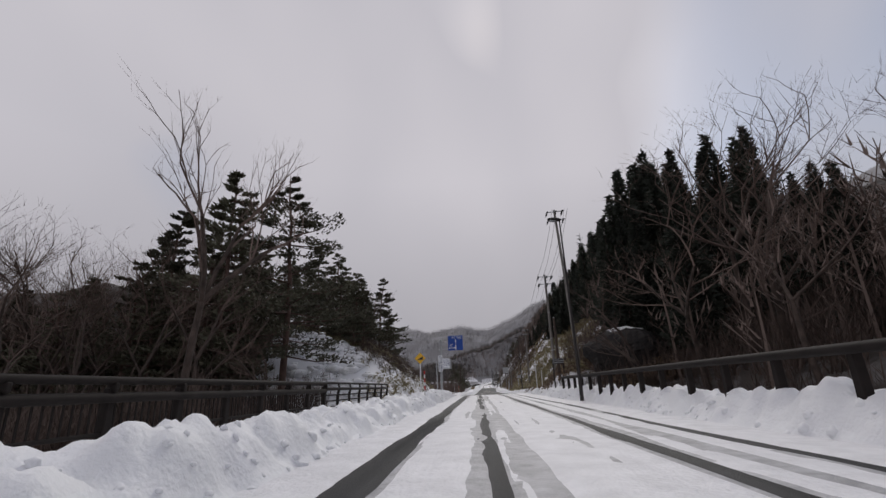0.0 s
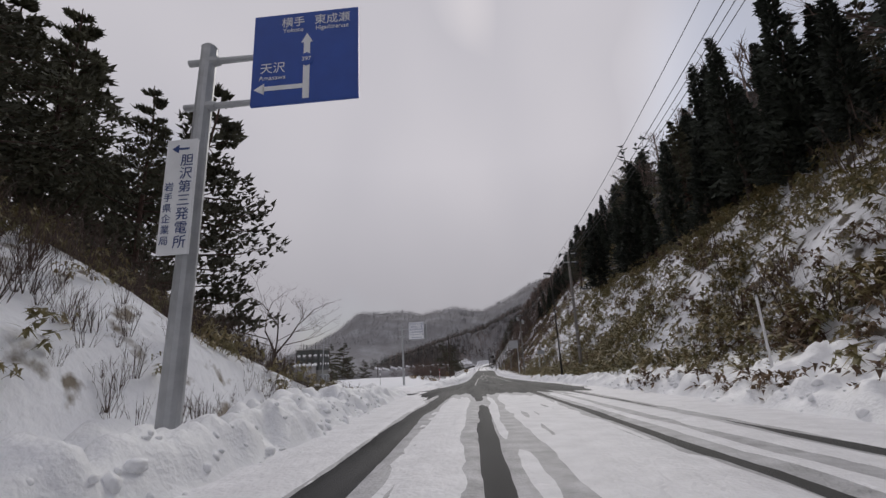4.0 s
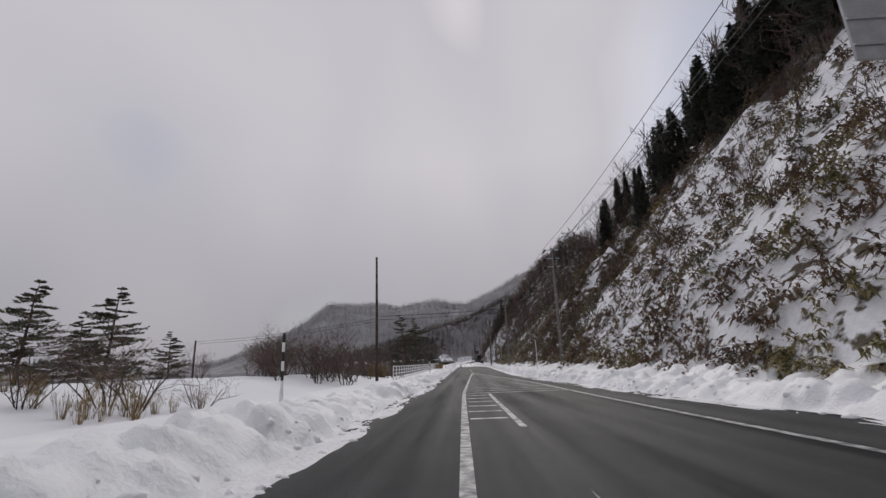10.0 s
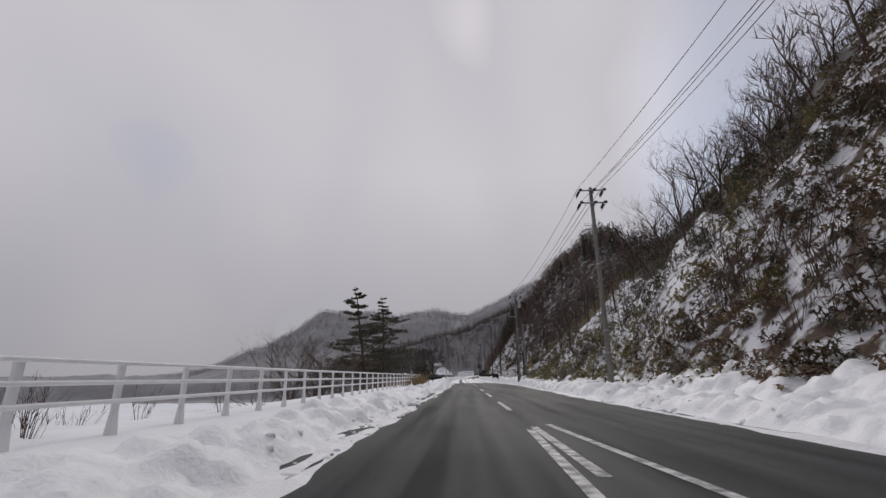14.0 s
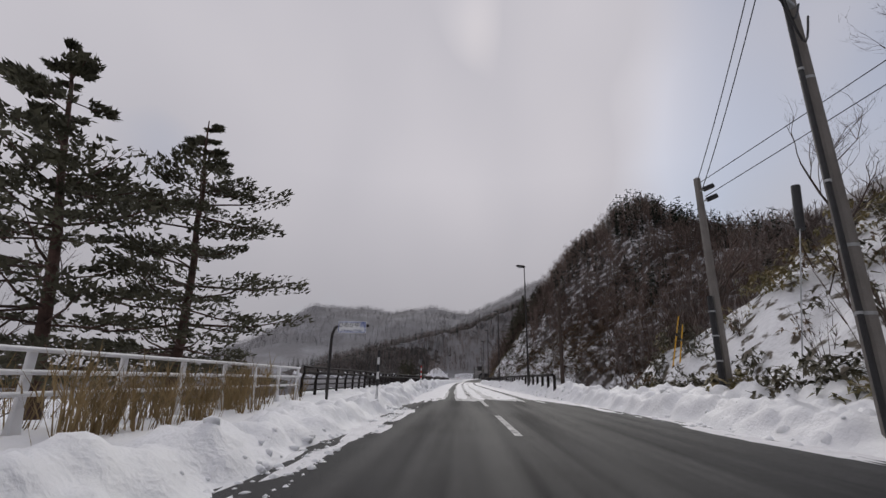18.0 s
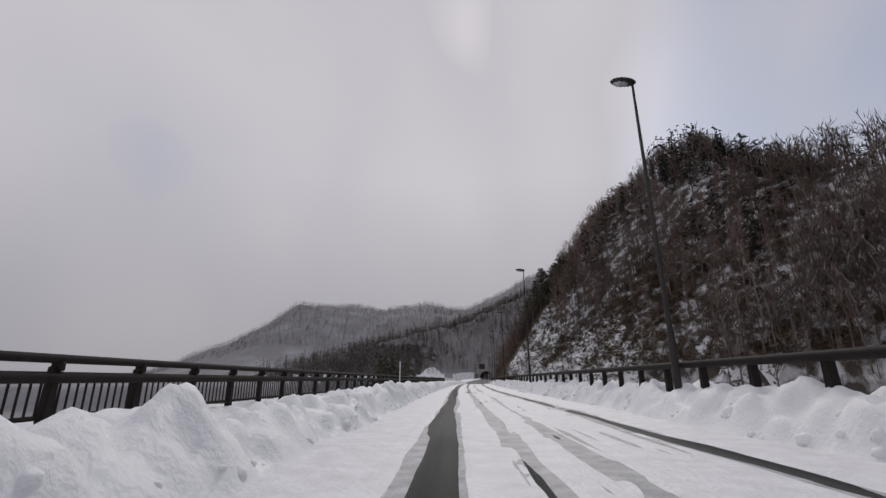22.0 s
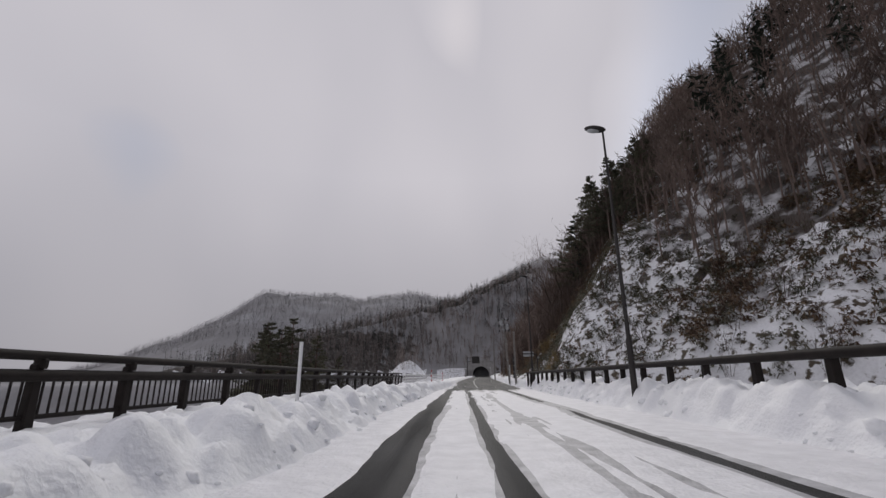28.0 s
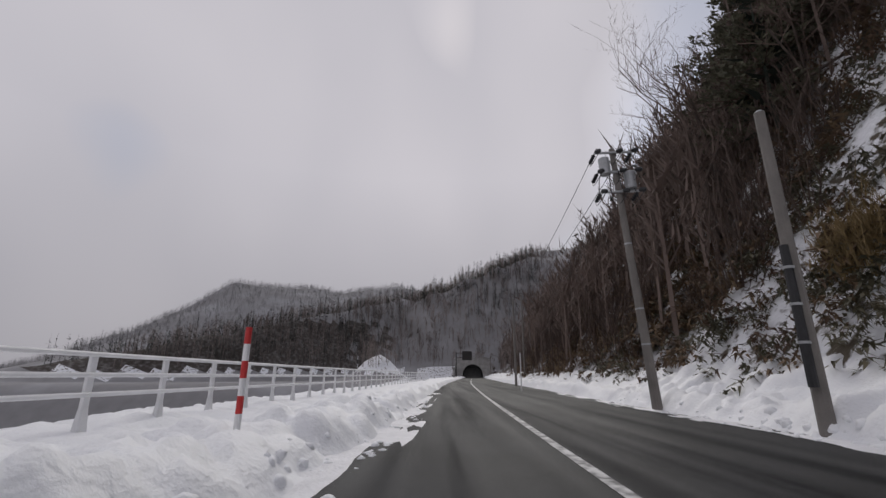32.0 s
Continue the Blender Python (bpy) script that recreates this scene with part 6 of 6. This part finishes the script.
for k in range(3):
    bm = bmesh.new()
    box(bm, 0.035, 0.01, 0.26, (-0.07 + 0.07 * k, -0.016, 0.02), 0.002)
    part("bar", bm, FENCE, root, "pale bar")

# guard rail ends as low concrete blocks under snow
for x, y, g, turn in ((6.6, 38.0, 2.9, 25), (8.3, 411.4, 0.66, 4)):
    root = thing("concrete_block_wall", pose(x, y, g - 0.6, 0, 0, turn), "low white concrete wall end in the snow", "low wall")
    bm = bmesh.new()
    box(bm, 0.3, 2.3, 0.9, (0, 0, 0), 0.03)
    part("wall", bm, FENCE, root)
    bm = bmesh.new()
    box(bm, 0.36, 2.36, 0.08, (0, 0, 0.9), 0.03)
    part("snow_cap", bm, SNOW, root)

# ---- plant building in the field ----
root = thing("plant_building", pose(-26.1, 111.0, 2.0), "small dark plant building with fan openings, snow around", "building")
bm = bmesh.new()
box(bm, 3.3, 4.6, 2.0, (0, 2.3, 0), 0.03)
part("lower_wall", bm, BLOCK, root)
bm = bmesh.new()
box(bm, 3.4, 4.7, 2.9, (0, 2.3, 2.0), 0.03)
upper = part("upper_wall", bm, DARKSTEEL, root, "dark upper machine storey")
def fan_unit(parent, m):
    """A round fan opening with a pale hood over its upper half."""
    bm = bmesh.new()
    rod(bm, (0, 0, 0), (0, -0.08, 0), 0.34, 0.34, 16)
    fan = part("fan", bm, TUNNELIN, parent, "dark round fan opening")
    fan.matrix_local = m
    bm = bmesh.new()
    prism(bm, [(0.34 * math.cos(a), 0.34 * math.sin(a)) for a in np.linspace(0.5, math.pi - 0.5, 9)] + [(0, -0.05)], -0.13, -0.09)
    part("hood", bm, FENCE, fan, "pale fan hood")


for r in range(2):
    for c in range(4):
        fan_unit(upper, pose(-1.25 + 0.83 * c, -0.06, 2.75 + 1.2 * r))
        fan_unit(upper, pose(1.72, 0.5 + 1.1 * c, 2.75 + 1.2 * r, 0, 0, 90))
bm = bmesh.new()
box(bm, 3.7, 5.0, 0.12, (0, 2.3, 4.9), 0.02)
part("roof", bm, BLOCK, root)
for x, y, h in ((-0.9, 0.6, 0.9), (-0.5, 0.9, 0.7), (0.4, 0.5, 0.6), (0.9, 0.8, 1.0), (1.2, 3.6, 1.2)):
    bm = bmesh.new()
    rod(bm, (x, y, 5.0), (x, y, 5.0 + h), 0.06, 0.06, 8)
    part("vent_pipe", bm, DARKSTEEL, root)
for z in (5.3, 5.7):
    bm = bmesh.new()
    for a, b in (((-1.8, 0.1), (1.8, 0.1)), ((1.8, 0.1), (1.8, 4.6))):
        rod(bm, (*a, z), (*b, z), 0.025, 0.025, 6)
    part("roof_rail", bm, GALV, root)
for x in (1.0, 1.5, 2.0):
    bm = bmesh.new()
    rod(bm, (x, 4.2, 4.9), (x, 4.2, 6.9), 0.03, 0.03, 6)
    part("ladder_rail", bm, GALV, root)
bm = bmesh.new()
rod(bm, (2.55, -0.8, -0.2), (2.75, -0.8, 6.7), 0.09, 0.06, 10)
part("mast", bm, GALV, root)
for k in range(3):
    s = Soup()
    s.add(*tube_arrays([(1.7, 0.6 + 1.2 * k, 1.2), (2.1, 0.6 + 1.2 * k, 1.2), (2.2, 0.6 + 1.2 * k, 1.1), (2.2, 0.6 + 1.2 * k, 0)], [0.16] * 4, 10))
    part("outlet_pipe", s.mesh("outlet_pipe", GALV, True), GALV, root)
root = thing("storage_tank_shed", pose(-25.4, 108.4, 2.1), "pale low shed with snow on its flat roof", "shed")
bm = bmesh.new()
box(bm, 2.5, 2.0, 2.5, (0, 0, 0), 0.04)
part("wall", bm, WALLCON, root)
bm = bmesh.new()
box(bm, 2.7, 2.2, 0.3, (0, 0, 2.5), 0.12)
part("snow_cap", bm, SNOW, root)
root = thing("pipe_frame", pose(-30.6, 108.5, 2.1), "dark steel pipe frame beside the shed", "frame")
for x in (-2, -0.7, 0.7, 2):
    bm = bmesh.new()
    rod(bm, (x, 0, 0), (x, 0, 2.2), 0.05, 0.05, 8)
    part("leg", bm, DARKSTEEL, root)
for z in (1.9, 2.2):
    bm = bmesh.new()
    rod(bm, (-2.2, 0, z), (3.0, 0, z), 0.05, 0.05, 8)
    part("pipe", bm, DARKSTEEL, root)

# ---- tunnel portal ----
tx, tz = float(XC(TUNNEL_Y)), float(RZ(TUNNEL_Y))
root = thing("tunnel_portal", pose(tx, TUNNEL_Y, tz, 0, 0, -4.8), "grey concrete tunnel portal with a dark arch", "tunnel portal")
R, W_, H_ = 4.2, 7.5, 7.6
arch = [(-R, -0.3)] + [(R * math.cos(math.pi - math.pi * k / 20), 1.1 + R * math.sin(math.pi * k / 20)) for k in range(21)] + [(R, -0.3)]
outer = []
for a, b in arch:
    ang = math.atan2(b - 1.1, a)
    k = min(W_ / max(abs(math.cos(ang)), 1e-6), (H_ - 1.1) / max(math.sin(ang), 1e-6) if math.sin(ang) > 0 else 1e9)
    outer.append((math.cos(ang) * k, max(1.1 + math.sin(ang) * k, -0.3) if b > 0 else -0.3))
outer[0], outer[-1] = (-W_, -0.3), (W_, -0.3)
vs, fs = [], []
for d in (0, 1.4):
    vs += [(a, d, b) for a, b in arch] + [(a, d, b) for a, b in outer]
n = len(arch)
for k in range(n - 1):
    fs += [(k, k + 1, n + k + 1, n + k), (2 * n + k, 3 * n + k, 3 * n + k + 1, 2 * n + k + 1), (k, 2 * n + k, 2 * n + k + 1, k + 1), (n + k, n + k + 1, 3 * n + k + 1, 3 * n + k)]
part("portal_wall", mesh_from("portal_wall", vs, fs, WALLCON), WALLCON, root)
vs = [(a * 1.02, d, b) for d in (1.4, 6, 12, 25, 40) for a, b in arch]
fs = [(i * n + k, i * n + k + 1, (i + 1) * n + k + 1, (i + 1) * n + k) for i in range(4) for k in range(n - 1)]
part("lining", mesh_from("lining", vs, fs, TUNNELIN, True), TUNNELIN, root)
# blank wall added across the bore to keep the arch dark
bm = bmesh.new()
box(bm, 9.5, 0.3, 6.5, (0, 40.2, -0.5))
part("dark_end_cap", bm, TUNNELIN, root)
bm = bmesh.new()
box(bm, 15.4, 0.5, 0.4, (0, 0.1, 7.6), 0.05)
part("coping", bm, WALLCON, root)
for k, h in ((-1, 6), (1, 6)):
    bm = bmesh.new()
    box(bm, 0.6, 9, 4.5, (k * 7.6, -4.4, -0.6), 0.05)
    part("wing_wall", bm, WALLCON, root)
root = thing("tunnel_information_sign", pose(tx - 8.0, 580.0, tz - 0.6), "dark electronic tunnel information board on a gantry pole", "road sign")
bm = bmesh.new()
rod(bm, (0, 0, -0.5), (0, 0, 9.6), 0.18, 0.14, 12)
part("pole", bm, LAMPPAINT, root)
bm = bmesh.new()
rod(bm, (0, 0, 9.2), (5.5, 0, 9.2), 0.1, 0.1, 10)
rod(bm, (0, 0, 7.6), (5.5, 0, 7.6), 0.1, 0.1, 10)
part("arm", bm, LAMPPAINT, root)
panel(root, 3.6, 3.2, (4.0, -0.2, 8.3), LAMPPAINT, name="display_board", depth=0.4)
for x, y, s in ((-11.5, 143, 1.0), (-13, 141, 0.9), (-10.5, 145, 0.7)):
    bush(x, y, s)
for x, y, s in ((-10.0, 210, 0.34),):
    bare(x, y, s, 2)


# ---- side road at the junction ----
U, Y = np.meshgrid(np.linspace(-17, -4.8, 60), np.arange(71, 92, 0.25))
side = new("side_road", grid_mesh("side_road", U + XC(Y), Y, RZ(Y) - 0.01 + 0 * U, ASPHALT))
tagged(side, "asphalt side road leaving through the snow", "road", kind="structure")
cov = 1.1 * (fbm(U * 0.22, Y * 0.9, 63, 4) - 0.44) + 0.5 * (fbm(U * 1.5, Y * 2.5, 64, 3) - 0.5) + 0.7 * step(86, 91, Y) + 0.7 * step(78, 71, Y)
patch = new("side_road_snow", grid_mesh("side_road_snow", U + XC(Y), Y, RZ(Y) + np.clip(cov * 0.12, -0.05, 0.08), SNOW_DIRTY))
tagged(patch, "patchy slush on the side road", "snow", kind="stuff")


# ---- broken snow along the banks ----
small = [clod(s, 1) for s in range(201, 217)]
large = [clod(s, 3, 0.8) for s in range(211, 217)]
bits = np.concatenate([clod_spots(1600, 0, 62, -1, 0.05, 0.15, 301), clod_spots(1500, 0, 70, 1, 0.05, 0.16, 302), clod_spots(3600, 91, 250, -1, 0.03, 0.11, 303, 0.9, 2.2), clod_spots(500, 91, 250, -1, 0.08, 0.17, 307, 1.2, 1.8), clod_spots(1900, 60, 250, 1, 0.05, 0.17, 304, 1.4, 1.6), clod_spots(2000, 266, 432, -1, 0.04, 0.13, 305, 1.2, 2.0), clod_spots(400, 262, 432, -1, 0.08, 0.17, 308, 1.8, 1.8), clod_spots(2300, 258, 432, 1, 0.06, 0.2, 306, 1.4, 1.5)])
scatter("snow_clods", small, bits, SNOW, "small broken snow clods along the ploughed banks", "snow clods", True)
lumps = np.concatenate([clod_spots(14, 4, 60, -1, 0.16, 0.28, 311, 1.0), clod_spots(20, 92, 250, -1, 0.16, 0.24, 312, 1.0), clod_spots(30, 268, 276, -1, 0.2, 0.36, 316, 1.4, 1.5), clod_spots(25, 276, 405, -1, 0.18, 0.28, 314, 1.2, 2.0), clod_spots(30, 262, 428, 1, 0.18, 0.28, 315, 1.0)])
scatter("snow_blocks", large, lumps, SNOW, "large rounded snow blocks thrown up by the plough", "snow blocks", True)


# snow mounds on the knoll behind the end of the first railing
g = np.random.RandomState(330)
x, y = g.uniform(-17.5, -8.5, 260), g.uniform(33, 45.5, 260)
ok = (snow_knoll(x, y) > 0.3) & (g.uniform(0, 1, 260) < 0.75)
x, y = x[ok], y[ok]
r = 0.25 + 0.6 * g.uniform(0, 1, len(x)) ** 1.6
scatter("snow_mounds", [(np.array(v) * np.array([1, 1, 0.6]), f) for v, f in large], np.stack([x, y, height(x, y) - 0.12 * r, r, g.uniform(0, 6.28, len(x))], 1), SNOW, "rounded pillows of snow over buried bushes", "snow mounds", True)
scatter("buried_brush", clumps[:3], spots(120, (-18, -8.5), (33, 46), lambda x, y, u: 0.5 * (snow_knoll(x, y) > 0.3), (0.3, 0.6), 331), DARKBAMBOO, "dark twigs and leaves poking out of the snow", "brush")


# pale fallen trunks lying on the slope beside the second bridge
for a, b in (((35.0, 379.2), (37.6, 377.0)), ((36.6, 381.0), (38.6, 380.4)), ((38.6, 392.2), (42.2, 391.2))):
    foot, end = (Vector((x, y, float(height(x, y)) + 0.7)) for x, y in (a, b))
    root = thing("fallen_trunk", pose(*foot), "thin pale fallen trunk lying on the brown slope", "fallen trunk", "fallen trunks")
    d = end - foot
    side = Vector((0.1, -0.3, 0.35))
    s = Soup()
    s.add(*tube_arrays([-0.5 * d, 0.3 * d + 0.2 * side, 0.7 * d - 0.2 * side, 1.2 * d], [0.16, 0.14, 0.11, 0.05], 7))
    part("trunk", s.mesh("trunk", PALEWOOD, True), PALEWOOD, root)
    s = Soup()
    s.add(*tube_arrays([0.5 * d, 0.8 * d + 1.2 * side, 0.95 * d + 2.4 * side], [0.08, 0.06, 0.02], 5))
    part("branch", s.mesh("branch", PALEWOOD, True), PALEWOOD, root)


# ---- turn arrow painted on the lane, snow scraps on the asphalt ----
for ya, ua in ((107.2, 0.45), (126.5, 0.25)):
    bm = bmesh.new()
    for pts in (((-0.08, 0.0), (0.08, 0.0), (0.08, 2.2), (-0.08, 2.2)), ((-0.08, 2.2), (0.08, 2.2), (0.55, 3.1), (0.4, 3.2)), ((0.2, 3.3), (0.85, 2.7), (0.8, 3.7))):
        bm.faces.new([bm.verts.new((float(XC(ya)) + ua + a, ya + b, float(RZ(ya + b)) + 0.006)) for a, b in pts])
    bmesh.ops.recalc_face_normals(bm, faces=bm.faces[:])
    me = bpy.data.meshes.new("turn_arrow")
    bm.to_mesh(me)
    bm.free()
    me.materials.append(PAINT)
    tagged(new("turn_arrow", me), "worn white turn arrow painted on asphalt", "road marking", "road markings", kind="structure")
scraps = np.array([(float(XC(y)) + u, y, float(RZ(y)) - 0.03 * r, r, 1.3 * y) for u, y, r in ((-1.5, 413.5, 0.35), (-1.2, 413.8, 0.3), (2.3, 414.5, 0.4), (2.7, 414.2, 0.3), (2.4, 409.5, 0.3), (2.0, 409.2, 0.25), (-1.9, 408.6, 0.2), (3.3, 411.2, 0.25))])
flat = [(np.array(v) * np.array([1, 1, 0.07]), f) for v, f in small[:4]]
scatter("snow_scraps", flat, scraps, SNOW_DIRTY, "thin scraps of snow left on the asphalt", "snow scraps", True)

# ---- rock hollow, its shade put into the colour, with a rim of snow beside the end of the first guard rail ----
def rock_hollow(x, y, wide, deep, tall, seed):
    z = float(height(x, y)) - 0.8
    root = thing("rock_hollow", pose(x, y, z, 0, 0, -18), "overhanging rock coloured near black for a shaded hollow, snow along its top", "rock")
    a, b = np.meshgrid(np.linspace(0, 2 * math.pi, 41), np.linspace(0, 1, 19))
    lobes = 1 + 0.42 * (fbm(3 + 1.6 * np.cos(a) + 2.2 * b, 3 + 1.6 * np.sin(a), seed, 4) - 0.5) * 2
    ring = np.sqrt(np.clip(1 - b**5, 0, 1)) * lobes * (0.62 + 0.4 * np.sin(b * 2.2))
    X, Y, Z = np.cos(a) * ring * wide, np.sin(a) * ring * deep, b * tall * (0.9 + 0.25 * fbm(2 + np.cos(a), 2 + np.sin(a), seed + 4, 3))
    part("rock", grid_mesh("rock", X, Y, Z, ROCK, smooth=False), ROCK, root)
    ragged = 0.5 * (fbm(1.5 * X, 1.5 * Y, seed + 9, 3) - 0.52)
    top = slice(17, 19)
    part("snow_cap", grid_mesh("snow_cap", X[top], Y[top], Z[top] + ragged[top], SNOW), SNOW, root, "ragged snow lying on the rock")
    return root


rock_hollow(11.6, 37.2, 3.2, 2.4, 4.0, 141)
